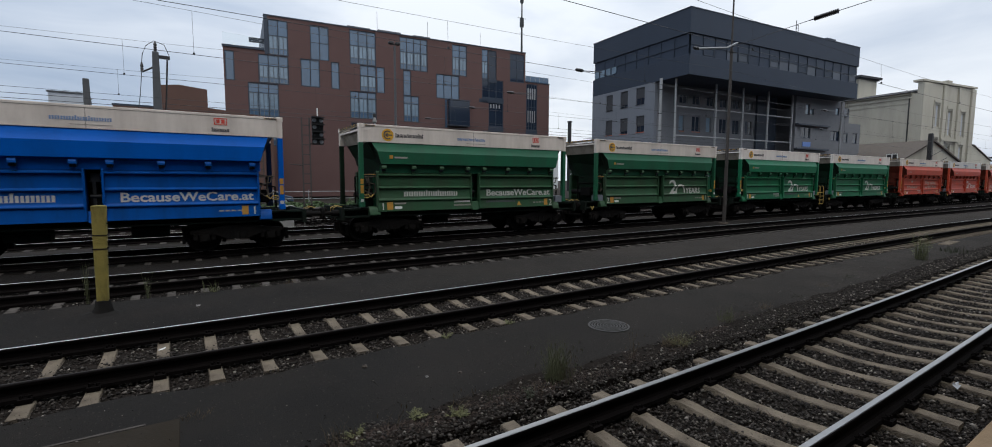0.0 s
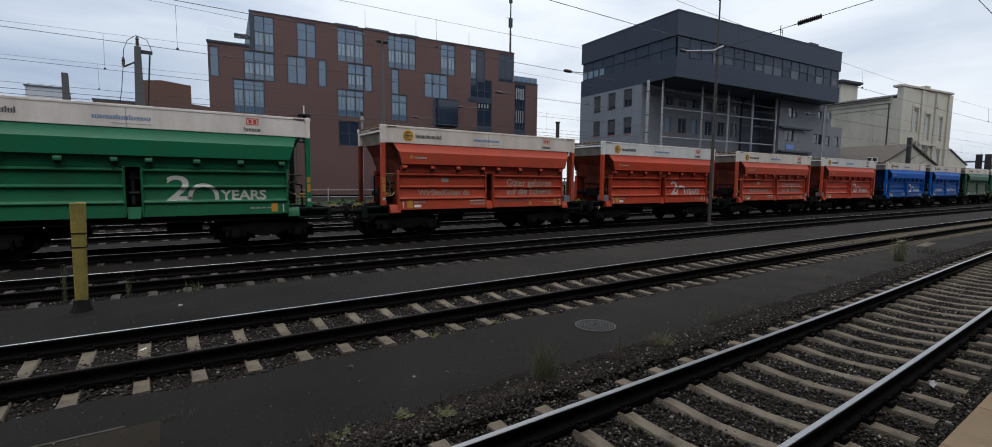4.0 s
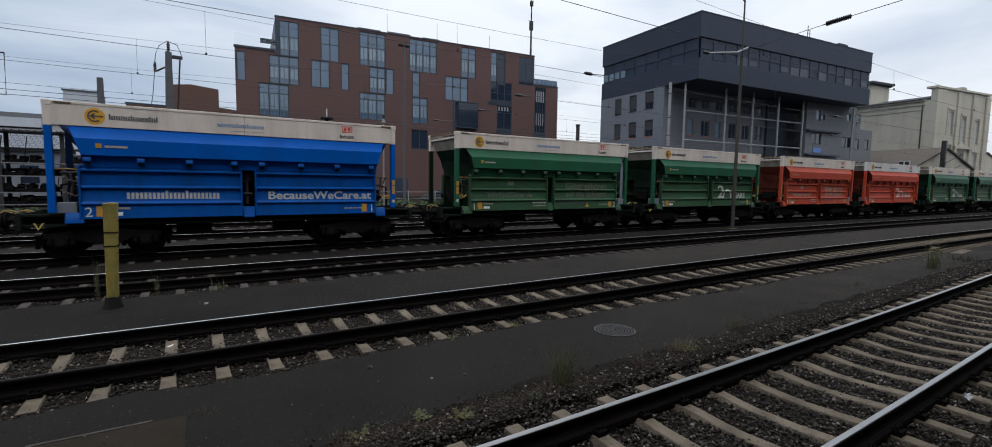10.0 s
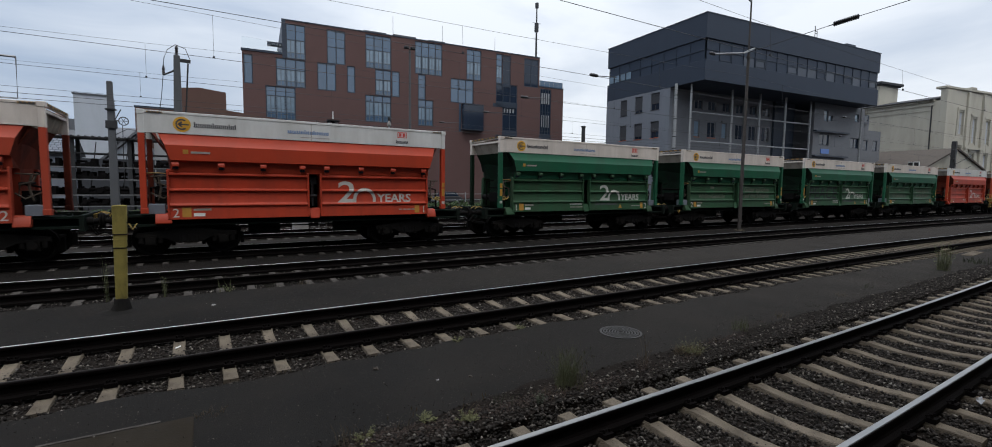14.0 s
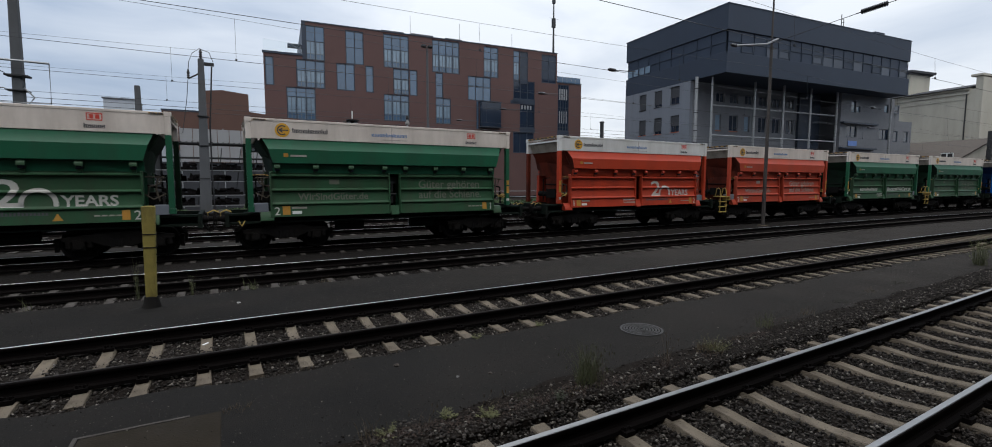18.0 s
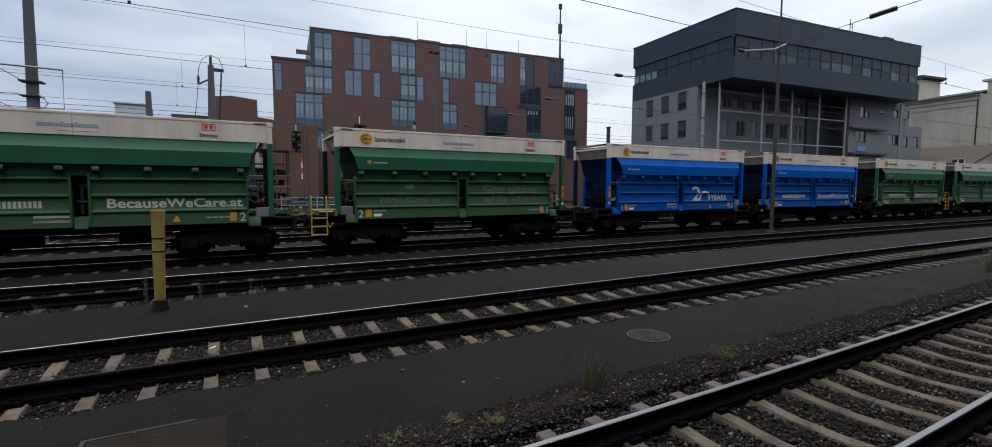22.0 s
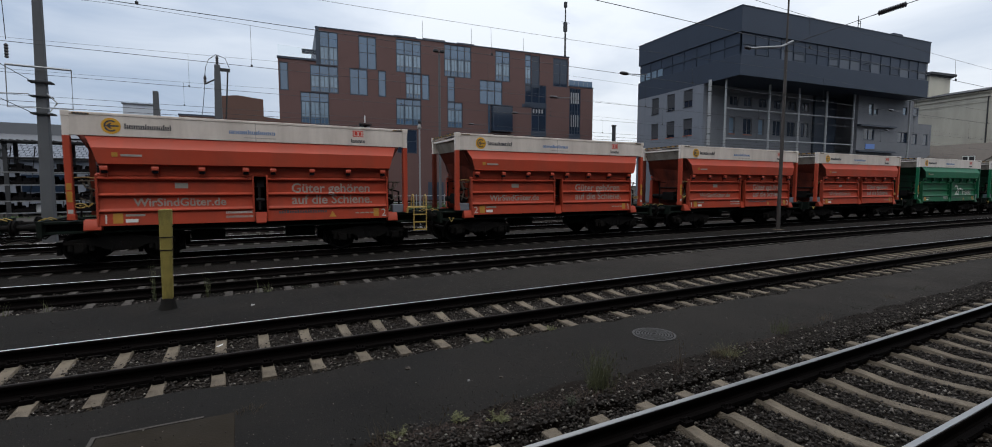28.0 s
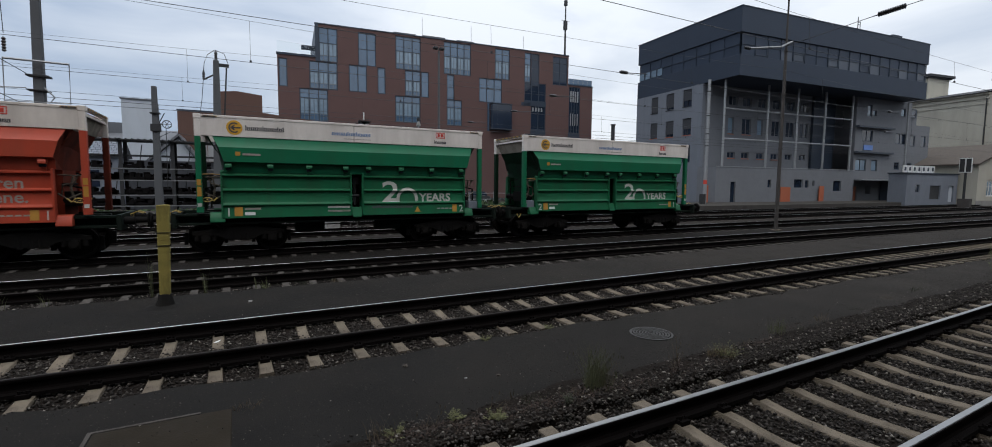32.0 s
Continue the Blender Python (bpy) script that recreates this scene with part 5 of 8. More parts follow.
# ---------------------------------------------------------------- buildings
def wall_with_holes(geo, u0, u1, z0, z1, holes, y0, y1):
    """A wall of thickness y0..y1 in the xz plane, with openings (a, b, low, high) right through it."""
    zs = sorted({z0, z1} | {z for h in holes for z in h[2:4] if z0 < z < z1})
    for lo, hi in zip(zs, zs[1:]):
        mid = (lo + hi) / 2
        cuts = sorted((max(h[0], u0), min(h[1], u1)) for h in holes if h[2] < mid < h[3] and h[1] > u0 and h[0] < u1)
        x = u0
        for a, b in cuts:
            if a > x:
                geo.box(x, a, y0, y1, lo, hi)
            x = max(x, b)
        if x < u1:
            geo.box(x, u1, y0, y1, lo, hi)


def lattice(xs, zs, y0, y1):
    """One solid frame of upright bars xs and cross bars zs, each a (from, to) pair."""
    gx, gz = sorted({v for p in xs for v in p}), sorted({v for p in zs for v in p})
    nx, nz = len(gx), len(gz)

    def full(i, k):
        return 0 <= i < nx - 1 and 0 <= k < nz - 1 and (i % 2 == 0 or k % 2 == 0)
    pts = [(x, y, z) for y in (y0, y1) for z in gz for x in gx]
    o = nx * nz
    faces = []
    for i in range(nx - 1):
        for k in range(nz - 1):
            if not full(i, k):
                continue
            q = (k * nx + i, k * nx + i + 1, (k + 1) * nx + i + 1, (k + 1) * nx + i)
            faces += [q, tuple(v + o for v in reversed(q))]
            for (di, dk), (u, v) in (((0, -1), (q[0], q[1])), ((1, 0), (q[1], q[2])), ((0, 1), (q[2], q[3])), ((-1, 0), (q[3], q[0]))):
                if not full(i + di, k + dk):
                    faces.append((v, u, u + o, v + o))
    return Geo().add(pts, faces)


def window(parent, a, b, lo, hi, cols, glass, y=0.0, rows=1, transom=0.0, frame=FRAME_DARK, bar=0.07):
    """A window set in its opening: frame with mullions, and single panes."""
    y0, y1 = y + 0.06, y + 0.16
    w = (b - a) / cols
    xs = [(a, a + bar)] + [(a + i * w - bar * 0.5, a + i * w + bar * 0.5) for i in range(1, cols)] + [(b - bar, b)]
    zs = [(lo, lo + bar)] + ([(lo + (hi - lo) * transom - 0.03, lo + (hi - lo) * transom + 0.03)] if transom else []) + [(hi - bar, hi)]
    fr = lattice(xs, zs, y0, y1)
    win = part("window", fr, frame, parent)
    for i in range(cols):
        x0, x1 = a + i * w + 0.02, a + (i + 1) * w - 0.02
        zc = lo + (hi - lo) * transom if transom else lo
        if transom:
            part("pane", Geo().box(x0, x1, y0 + 0.04, y0 + 0.06, lo + 0.02, zc), glass if not isinstance(glass, tuple) else glass[0], win)
            part("pane", Geo().box(x0, x1, y0 + 0.04, y0 + 0.06, zc, hi - 0.02), glass if not isinstance(glass, tuple) else glass[1], win)
            if isinstance(glass, tuple):
                zm = lo + (zc - lo) * 0.34
                xm = (x0 + x1) / 2
                part("inner_frame", lattice([(x0 + 0.09, x0 + 0.15), (xm - 0.045, xm + 0.045), (x1 - 0.15, x1 - 0.09)], [(lo + bar, lo + bar + 0.06), (zm - 0.05, zm + 0.05), (zc - 0.09, zc - 0.03)], y0 + 0.015, y0 + 0.035), INNER_FRAME, win)
                part("pane", Geo().box(x0 + 0.02, x1 - 0.02, y0 + 0.036, y0 + 0.0385, lo + 0.03, zm), glass[1], win)
        else:
            part("pane", Geo().box(x0, x1, y0 + 0.04, y0 + 0.06, lo + 0.02, hi - 0.02), glass if not isinstance(glass, tuple) else glass[0], win)
    return win


def brick_office():
    b = thing("brick_office_building", "red-brown brick office block with staggered blue glass windows", "office building", pose(9.3, 66.3, 0, 0, 0, -5.21))
    wins = [(-4.37, -3.36, 14.13, 17.39, 1, GLASS, 0), (0.40, 2.70, 17.6, 21.9, 2, (GLASS_PALE, GLASS), 0.55), (-0.80, 2.65, 14.15, 17.4, 3, (GLASS_PALE, GLASS), 0.62), (-2.03, 1.42, 9.9, 13.95, 3, (GLASS_PALE, GLASS), 0.72), (-0.6, 1.42, 6.4, 9.6, 2, (GLASS_PALE, GLASS), 0.7),
            (5.28, 7.60, 17.56, 21.9, 2, GLASS, 0.5), (4.06, 6.38, 14.12, 17.4, 2, GLASS, 0), (7.77, 8.83, 14.2, 17.4, 1, GLASS, 0), (10.2, 13.7, 17.7, 22.05, 3, (GLASS_PALE, GLASS), 0.55), (11.47, 13.68, 14.05, 17.5, 2, (GLASS_PALE, GLASS), 0.6),
            (13.74, 14.85, 14.2, 17.4, 1, GLASS, 0), (10.12, 13.64, 10.45, 13.95, 3, (GLASS_PALE, GLASS), 0.75), (10.2, 13.0, 6.6, 9.9, 2, GLASS_DARK, 0.5), (17.02, 21.1, 17.7, 22.1, 4, (GLASS_PALE, GLASS), 0.55), (17.47, 18.6, 14.2, 17.5, 1, GLASS, 0.5),
            (17.46, 19.75, 10.4, 14.1, 2, (GLASS_PALE, GLASS), 0.7), (17.3, 19.8, 6.8, 9.6, 2, GLASS_DARK, 0), (24.88, 27.28, 17.7, 22.05, 2, (GLASS_PALE, GLASS), 0.6), (22.39, 26.05, 14.43, 17.4, 3, GLASS, 0.6), (29.76, 30.86, 17.5, 22.0, 1, (GLASS_PALE, GLASS), 0.6),
            (30.9, 32.3, 17.5, 21.95, 1, GLASS_DARK, 0), (29.8, 33.5, 14.8, 17.2, 3, GLASS_DARK, 0), (30.93, 33.53, 10.5, 14.6, 2, GLASS_DARK, 0.6), (34.68, 37.3, 17.9, 21.95, 2, GLASS_DARK, 0), (37.7, 39.77, 10.3, 17.3, 4, GLASS_DARK, 0.5), (23.7, 24.15, 9.9, 14.2, 1, GLASS, 0),
            (29.8, 33.4, 6.6, 9.8, 3, GLASS_DARK, 0), (38.2, 40.2, 6.6, 9.6, 2, GLASS_DARK, 0)]
    # storeys follow one another with only a dark frame between the windows
    level = ((17.2, 17.56, 17.58), (17.561, 17.95, 17.60), (13.85, 14.04, 14.06), (14.041, 14.5, 14.08))
    wins = [(a, c) + tuple(next((s for p, q, s in level if p <= z <= q), z) for z in (lo, hi)) + (n, gl, tr) for a, c, lo, hi, n, gl, tr in wins]
    holes = [w[:4] for w in wins]
    facade = Geo()
    wall_with_holes(facade, 0.0, 37.5, 0, 22.25, holes, 0, 0.45)
    part("front_wall", facade, BRICK, b)
    step = Geo()
    wall_with_holes(step, -4.5, -0.003, 0, 18.0, holes, 0.004, 0.45)
    part("front_wall", step, BRICK, b)
    wing = Geo()
    wall_with_holes(wing, 37.503, 42.1, 0, 17.8, holes, 0.004, 0.45)
    part("front_wall", wing, BRICK, b)
    part("side_wall", Geo().box(-4.5, -4.1, 0.46, 18, 0, 18.0), BRICK, b)
    part("side_wall", Geo().box(0.0, 0.4, 0.46, 18, 18.01, 22.2), FRAME_DARK, b, "dark clad stair side")
    part("side_wall", Geo().box(37.1, 37.5, 0.46, 18, 17.6, 22.2), BRICK, b)
    part("side_wall", Geo().box(41.7, 42.1, 0.46, 18, 0, 17.8), BRICK, b)
    part("back_wall", Geo().box(-4.5, 42.1, 18.0, 18.4, 0, 17.8), BRICK, b)
    part("roof", Geo().box(0.02, 37.48, 0.3, 18, 22.0, 22.2), ROOF_GREY, b)
    part("roof", Geo().box(-4.48, -0.02, 0.3, 18, 17.6, 17.85), ROOF_GREY, b)
    part("roof", Geo().box(37.52, 42.08, 0.3, 18, 17.4, 17.7), ROOF_GREY, b)
    part("floor_slab", Geo().box(-4.0, 41.6, 0.5, 17.9, 9.95, 10.15), ROOF_GREY, b)
    part("floor_slab", Geo().box(-4.0, 41.6, 0.5, 17.9, 13.9, 14.05), ROOF_GREY, b)
    part("parapet_cap", Geo().box(-0.05, 37.55, -0.06, 0.5, 22.25, 22.38), FRAME_DARK, b)
    part("parapet_cap", Geo().box(-4.6, -0.06, -0.10, 0.5, 18.0, 18.25), FRAME_DARK, b)
    part("parapet_cap", Geo().box(37.56, 42.15, -0.05, 0.5, 17.8, 17.95), FRAME_DARK, b)
    part("corner_strip", Geo().box(-0.02, 0.39, -0.05, -0.004, 17.6, 22.25), FRAME_DARK, b)
    part("glass_railing", Geo().plate([(-4.5, 0.05, 18.3), (-0.1, 0.05, 18.3), (-0.1, 0.05, 19.4), (-4.5, 0.05, 19.65)], 0.03, (0, 1, 0)), GLASS_CLEAR, b, "pale glass roof railing")
    part("roof_beam", Geo().box(-1.7, 0.0, 0.2, 0.6, 18.95, 19.45), FRAME_DARK, b)
    for u in range(6):
        part("railing_post", Geo().box(37.7 + u * 0.85, 37.75 + u * 0.85, 0.1, 0.15, 17.95, 18.9), STEEL_LIGHT, b)
    part("glass_railing", Geo().box(37.6, 42.0, 0.1, 0.13, 17.98, 18.85), GLASS, b)
    bay = part("bay_window", Geo().box(24.2, 27.35, -0.9, -0.005, 10.3, 13.85), GLASS_DARK, b, "dark projecting glass bay", 0.03)
    part("bay_frame", Geo().box(24.15, 27.4, -0.95, 0.0, 13.86, 14.0).box(24.15, 27.4, -0.95, 0.0, 10.15, 10.29), FRAME_DARK, bay)
    for i in range(4):
        part("louvre", Geo().box(37.95 + 0.42 * i, 38.2 + 0.42 * i, 0.02, 0.05, 15.2, 16.9), STEEL_LIGHT, b)
        part("louvre", Geo().box(31.2 + 0.5 * i, 31.45 + 0.5 * i, 0.02, 0.05, 13.3, 13.9), STEEL_LIGHT, b)
        part("louvre", Geo().box(38.0 + 0.42 * i, 38.15 + 0.42 * i, 0.02, 0.05, 11.5, 13.4), STEEL_LIGHT, b)
    for i, (a, c) in enumerate(((10.0, 13.0), (14.0, 17.2), (19.0, 21.5))):
        part("roof_gutter", Geo().box(a, c, -0.04, 0.4, 22.38, 22.50 + 0.05 * (i % 2)), ROOF_GREY, b)
    for wdef in wins:
        a, c, lo, hi, cols, glass, tr = wdef
        window(b, a, c, lo, hi, cols, glass, 0.0, transom=tr, bar=0.12)
    # dark cladding that ties the stair windows into one stepped strip
    for a, c, lo, hi in ((30.86, 32.34, 17.15, 17.60), (29.76, 33.54, 14.06, 14.85), (30.9, 33.54, 9.75, 10.5), (29.3, 31.0, 14.06, 14.6), (37.66, 39.8, 9.55, 10.3)):
        part("dark_cladding", Geo().box(a, c, -0.03, -0.003, lo, hi), FRAME_DARK, b)
    part("roof_rod", Geo().tube((14.2, 1.0, 22.2), (14.2, 1.0, 25.2), 0.03, n=5), STEEL_LIGHT, b)
    part("roof_rod", Geo().tube((21.5, 1.0, 22.2), (21.5, 1.0, 25.0), 0.03, n=5), STEEL_LIGHT, b)
    part("roof_rod", Geo().tube((30.0, 1.0, 22.2), (30.0, 1.0, 24.6), 0.03, n=5), STEEL_LIGHT, b)
    # low plinth floor seen between the wagons
    part("garage_door", Geo().box(14.5, 16.8, -0.02, 0.0, 0.1, 2.6), FRAME_DARK, b)
    return b


brick_office()


def grey_office():
    """Dark office block with a clad upper storey on columns. Local x runs along its front, y to its back."""
    b = thing("grey_office_building", "dark grey office block with a clad top box on steel columns", "office building", pose(47.3, 33.6, 0, 0, 0, -5.51))
    L, D = 34.4, 16.5
    part("lower_cladding", Geo().box(0, L, 0, D, 13.9, 16.1), CLADDING, b, "anthracite metal cladding band", 0.02)
    part("upper_cladding", Geo().box(0, L, 0, D, 18.4, 21.05), CLADDING, b, "anthracite metal cladding band", 0.02)
    part("inner_core", Geo().box(0.45, L - 0.45, 0.45, D - 0.45, 16.1, 18.4), FRAME_DARK, b)
    part("roof_edge", Geo().box(-0.05, L + 0.05, -0.05, D + 0.05, 21.05, 21.13), FRAME_DARK, b)
    n = 17
    for i in range(n):
        a, c = 0.3 + (L - 0.6) * i / n, 0.3 + (L - 0.6) * (i + 1) / n
        part("ribbon_pane", Geo().box(a + 0.03, c - 0.03, 0.16, 0.2, 17.26, 18.38), GLASS_RIBBON, b)
        part("ribbon_pane", Geo().box(a + 0.03, c - 0.03, 0.16, 0.2, 16.12, 17.20), GLASS_SHADE if i in (3, 4, 7, 8, 9, 11, 14, 16) else GLASS_RIBBON, b)
        part("ribbon_rail", Geo().box(a + 0.035, c - 0.035, 0.09, 0.15, 17.20, 17.26), FRAME_DARK, b)
        part("ribbon_mullion", Geo().box(c - 0.03, c + 0.03, 0.08, 0.15, 16.1, 18.4), CLADDING, b)
        if i % 3 == 1:
            part("opening_light", lattice([(a + 0.1, a + 0.2), (c - 0.2, c - 0.1)], [(16.25, 16.35), (17.0, 17.1)], 0.10, 0.15), FRAME_DARK, b)
    m = 8
    for i in range(m):
        a, c = 0.3 + (D - 0.6) * i / m, 0.3 + (D - 0.6) * (i + 1) / m
        part("ribbon_pane", Geo().box(0.16, 0.2, a + 0.03, c - 0.03, 16.12, 18.38), GLASS_RIBBON, b)
        part("ribbon_mullion", Geo().box(0.08, 0.15, c - 0.03, c + 0.03, 16.1, 18.4), CLADDING, b)
        part("ribbon_rail", Geo().box(0.085, 0.145, a, c - 0.04, 17.15, 17.22), FRAME_DARK, b)
    # pale panes: the sky seen through the glass is put in their colour
    for i in range(4):
        part("pane", Geo().box(0.05, 0.075, D - 1.2 - i * 1.15, D - 0.35 - i * 1.15, 16.25, 17.1), GLASS_PALE, b)
    # lower storeys
    front, left = Geo(), Geo()
    cols = [4.17, 6.5, 9.1, 11.65, 14.25, 16.9, 19.6]
    holes = []
    for k, u in enumerate(cols):
        holes += [(u, u + (0.95 if k in (0, 2) else 1.5), 8.4, 10.35), (u, u + 1.4, 11.75, 12.9), (u + 0.1, u + 1.35, 5.5, 6.25)]
    wall_with_holes(front, 0.42, 22.0, 4.25, 13.9, holes, 4.9, 5.3)
    part("front_wall", front, RENDER_DARK, b)
    lh = [(12.3, 13.62, 11.5, 13.55), (9.45, 10.82, 11.55, 13.6), (6.55, 8.0, 11.6, 13.65), (12.3, 13.63, 8.25, 10.25), (9.4, 10.81, 8.2, 10.2), (6.5, 7.9, 8.2, 10.2), (12.3, 13.6, 5.0, 7.0), (9.4, 10.8, 5.0, 7.0), (6.5, 7.9, 5.0, 7.0)]
    wall_with_holes(left, 4.9, D, 0, 13.9, lh, 0, 0.4)
    turned = Geo().add([(y, x, z) for x, y, z in left.v], left.f)
    part("side_wall", turned, RENDER_GREY, b, "grey rendered side wall")
    for k, (a, c, lo, hi) in enumerate(lh):
        w = part("window", Geo().box(0.10, 0.16, a + 0.03, c - 0.03, lo + (0.08, 0.35, 0.75)[k % 3], hi).box(0.12, 0.18, (a + c) / 2 - 0.03, (a + c) / 2 + 0.03, lo, hi - 0.5), BLIND_GREY, b, "lowered grey blind")
        part("pane", Geo().box(0.2, 0.22, a, c, lo, hi), GLASS_DARK, w)
        part("sill", Geo().box(-0.05, 0.2, a - 0.05, c + 0.05, lo - 0.08, lo - 0.004), ORANGE if k in (3, 4, 5) else STEEL_DARK, w)
    for k, (a, c, lo, hi) in enumerate(holes):
        w = window(b, a, c, lo, hi, 2 if c - a > 1.2 else 1, GLASS_PALE if k in (0, 6) else GLASS_DARK, 4.95, bar=0.09, frame=RENDER_DARK)
        if k in (0, 2, 3, 5, 8, 11):
            part("sill", Geo().box(a, c, 4.84, 4.90, lo - 0.09, lo - 0.01), ORANGE, w, "orange-red sill")
    part("core_wall", Geo().box(22.0, 36.1, 8.0, 8.3, 0, 13.9), RENDER_DARK, b)
    part("core_wall", Geo().box(0.42, 22.0, 16.1, 16.4, 0, 13.9), RENDER_DARK, b)
    part("floor_slab", Geo().box(0.42, 22.0, 5.4, 16.0, 7.3, 7.5).box(0.42, 22.0, 5.4, 16.0, 10.8, 11.0), RENDER_DARK, b)
    part("stair_glass", Geo().box(18.9, 23.2, 4.55, 4.85, 4.3, 13.85), FRAME_DARK, b, "dark clad stair shaft")
    plinth = Geo()
    ph = [(2.0, 2.8, 0.1, 2.6), (12.6, 14.2, 2.0, 3.0), (14.6, 15.3, 2.0, 2.9), (8.0, 8.6, 2.0, 2.9), (16.0, 16.4, 2.2, 2.9), (20.0, 21.6, 1.6, 2.9)]
    wall_with_holes(plinth, -0.3, 24.1, 0, 4.25, ph, 2.2, 2.6)
    plinth.box(-0.3, 24.1, 2.6, 4.9, 4.05, 4.25).box(-0.3, 0.1, 2.6, 4.9, 0, 4.05)
    part("plinth", plinth, RENDER_DARK, b, "dark grey ground-floor plinth")
    for a, c, lo, hi in ph:
        part("plinth_opening", Geo().box(a, c, 2.4, 2.45, lo, hi), GLASS_DARK, b)
    part("plinth_rail", Geo().box(-0.3, 24.0, 2.15, 2.22, 4.28, 4.36), STEEL_LIGHT, b)
    for u in (0.7, 7.6, 12.7, 17.8, 23.1, 35.3):
        part("column", Geo().tube((u, 2.35, 4.25 if u < 30 else 0), (u, 2.35, 13.9), 0.13, n=12), STEEL_LIGHT, b, "galvanised steel column")
    for z in (7.45, 10.8):
        part("cross_rail", Geo().tube((0.7, 2.35, z), (23.1, 2.35, z), 0.09, n=8), STEEL_LIGHT, b)
    bay = Geo()
    bh = [(26.3, 27.3, 11.5, 13.0), (27.4, 28.3, 11.6, 12.4), (33.8, 34.8, 11.9, 13.0), (36.3, 37.6, 11.9, 13.1), (25.5, 27.8, 8.2, 9.75), (32.9, 35.3, 8.1, 9.6), (36.4, 37.6, 7.9, 9.45), (39.0, 40.2, 7.9, 9.5), (24.5, 26.8, 4.3, 5.8), (27.9, 29.2, 4.3, 5.8), (33.0, 34.2, 4.6, 5.6), (36.0, 37.2, 4.6, 5.6), (38.4, 39.6, 4.6, 5.6)]
    wall_with_holes(bay, 24.1, 36.2, 3.2, 13.9, bh, 2.4, 2.8)
    part("right_front_wall", bay, RENDER_DARK, b)
    part("right_side_wall", Geo().box(36.2, 38.3, 2.8, D, 0, 13.2), RENDER_DARK, b)
    low = Geo()
    wall_with_holes(low, 36.203, 41.0, 0, 10.9, bh, 2.45, 2.8)
    low.box(40.6, 41.0, 2.8, D, 0, 10.9).box(36.3, 40.6, 2.8, D, 10.6, 10.8)
    part("lower_wing", low, RENDER_DARK, b)
    for k, (a, c, lo, hi) in enumerate(bh):
        window(b, a, c, lo, hi, 2 if c - a > 1.5 else 1, GLASS_PALE if k in (0, 1, 2, 8, 9) else GLASS_DARK, 2.45, bar=0.1)
    part("balcony_edge", Geo().box(24.0, 31.8, 1.9, 2.38, 9.95, 10.15).box(24.0, 31.8, 1.9, 2.38, 6.6, 6.8), FRAME_DARK, b)
    part("sign_panel", Geo().box(25.9, 27.8, 2.3, 2.36, 7.05, 7.7), SIGN_BLUE, b, "small blue sign panel")
    ent = Geo()
    wall_with_holes(ent, 24.15, 31.5, 0, 3.1, [(25.3, 26.5, 0, 2.2), (28.4, 29.6, 1.2, 2.2)], 3.2, 3.5)
    part("entrance_wall", ent, RENDER_DARK, b)
    part("entrance_door", Geo().box(25.3, 26.5, 3.3, 3.36, 0, 2.2), ORANGE, b, "dark red entrance door")
    part("entrance_canopy", Geo().box(24.2, 36.0, 1.2, 2.39, 3.0, 3.18), STEEL_LIGHT, b, "pale metal entrance canopy")
    # made-up dark panel, drawn for the annex's shaded side wall
    part("gate_recess", Geo().box(31.5, 36.2, 3.0, 3.1, 0, 3.0), CLADDING, b, "dark blue-grey filler panel behind the annex")
    for a, c, h in ((10.0, 11.7, 2.05), (17.0, 17.9, 2.2), (-2.2, -1.6, 2.2)):
        part("orange_board", Geo().box(a, c, 1.95, 2.03, 0.02, h), ORANGE, b, "orange painted board")
    annex = Geo()
    ah = [(27.5, 28.45, 1.55, 2.5), (30.7, 33.1, 0.65, 2.4), (35.0, 36.15, 0.3, 2.35)]
    wall_with_holes(annex, 25.6, 37.0, -0.3, 3.85, ah, -3.0, -2.7)
    annex.box(25.6, 25.9, -2.7, -1.0, -0.3, 3.85).box(36.7, 37.0, -2.7, -1.0, -0.3, 3.85).box(25.9, 36.7, -2.7, -1.0, 3.65, 3.84)
    part("annex", annex, RENDER_GREY, b, "grey rendered flat-roofed annex")
    part("annex_edge", Geo().box(25.5, 37.1, -3.1, -0.9, 3.86, 3.98), FRAME_DARK, b)
    for k, (a, c, lo, hi) in enumerate(ah):
        part("annex_opening", Geo().box(a, c, -2.85, -2.8, lo, hi), (GLASS_DARK, STEEL_DARK, PALE_METAL)[k], b)
    for i in range(7):
        letter = part("roof_letter_box", Geo().box(24.9 + 0.98 * i, 25.7 + 0.98 * i, -2.9, -2.8, 3.99, 4.85), SIGN_WHITE, b, "white roof letter board")
        part("letter_bar", Geo().box(25.12 + 0.98 * i, 25.48 + 0.98 * i, -2.925, -2.903, 4.2, 4.65), FRAME_DARK, letter)
    part("roof_antenna", Geo().tube((20.4, 0.8, 21.1), (20.4, 0.8, 22.9), 0.05, n=6).tube((20.85, 0.8, 21.1), (20.85, 0.8, 22.4), 0.04, n=6).tube((20.4, 0.8, 22.3), (20.85, 0.8, 22.3), 0.03, n=6).tube((20.4, 0.8, 22.0), (20.85, 0.8, 22.0), 0.03, n=6), STEEL_DARK, b)
    part("roof_hatch", Geo().box(26.5, 28.5, 0.2, 2.5, 21.13, 21.45), CLADDING, b)
    part("balcony_rail", Geo().path([(-1.4, D, 7.0), (-1.4, D, 8.1), (0, D, 8.1)], 0.04).path([(-1.4, D, 7.5), (0, D, 7.5)], 0.03).box(-1.4, 0, D - 1, D, 6.85, 7.0), STEEL_LIGHT, b)
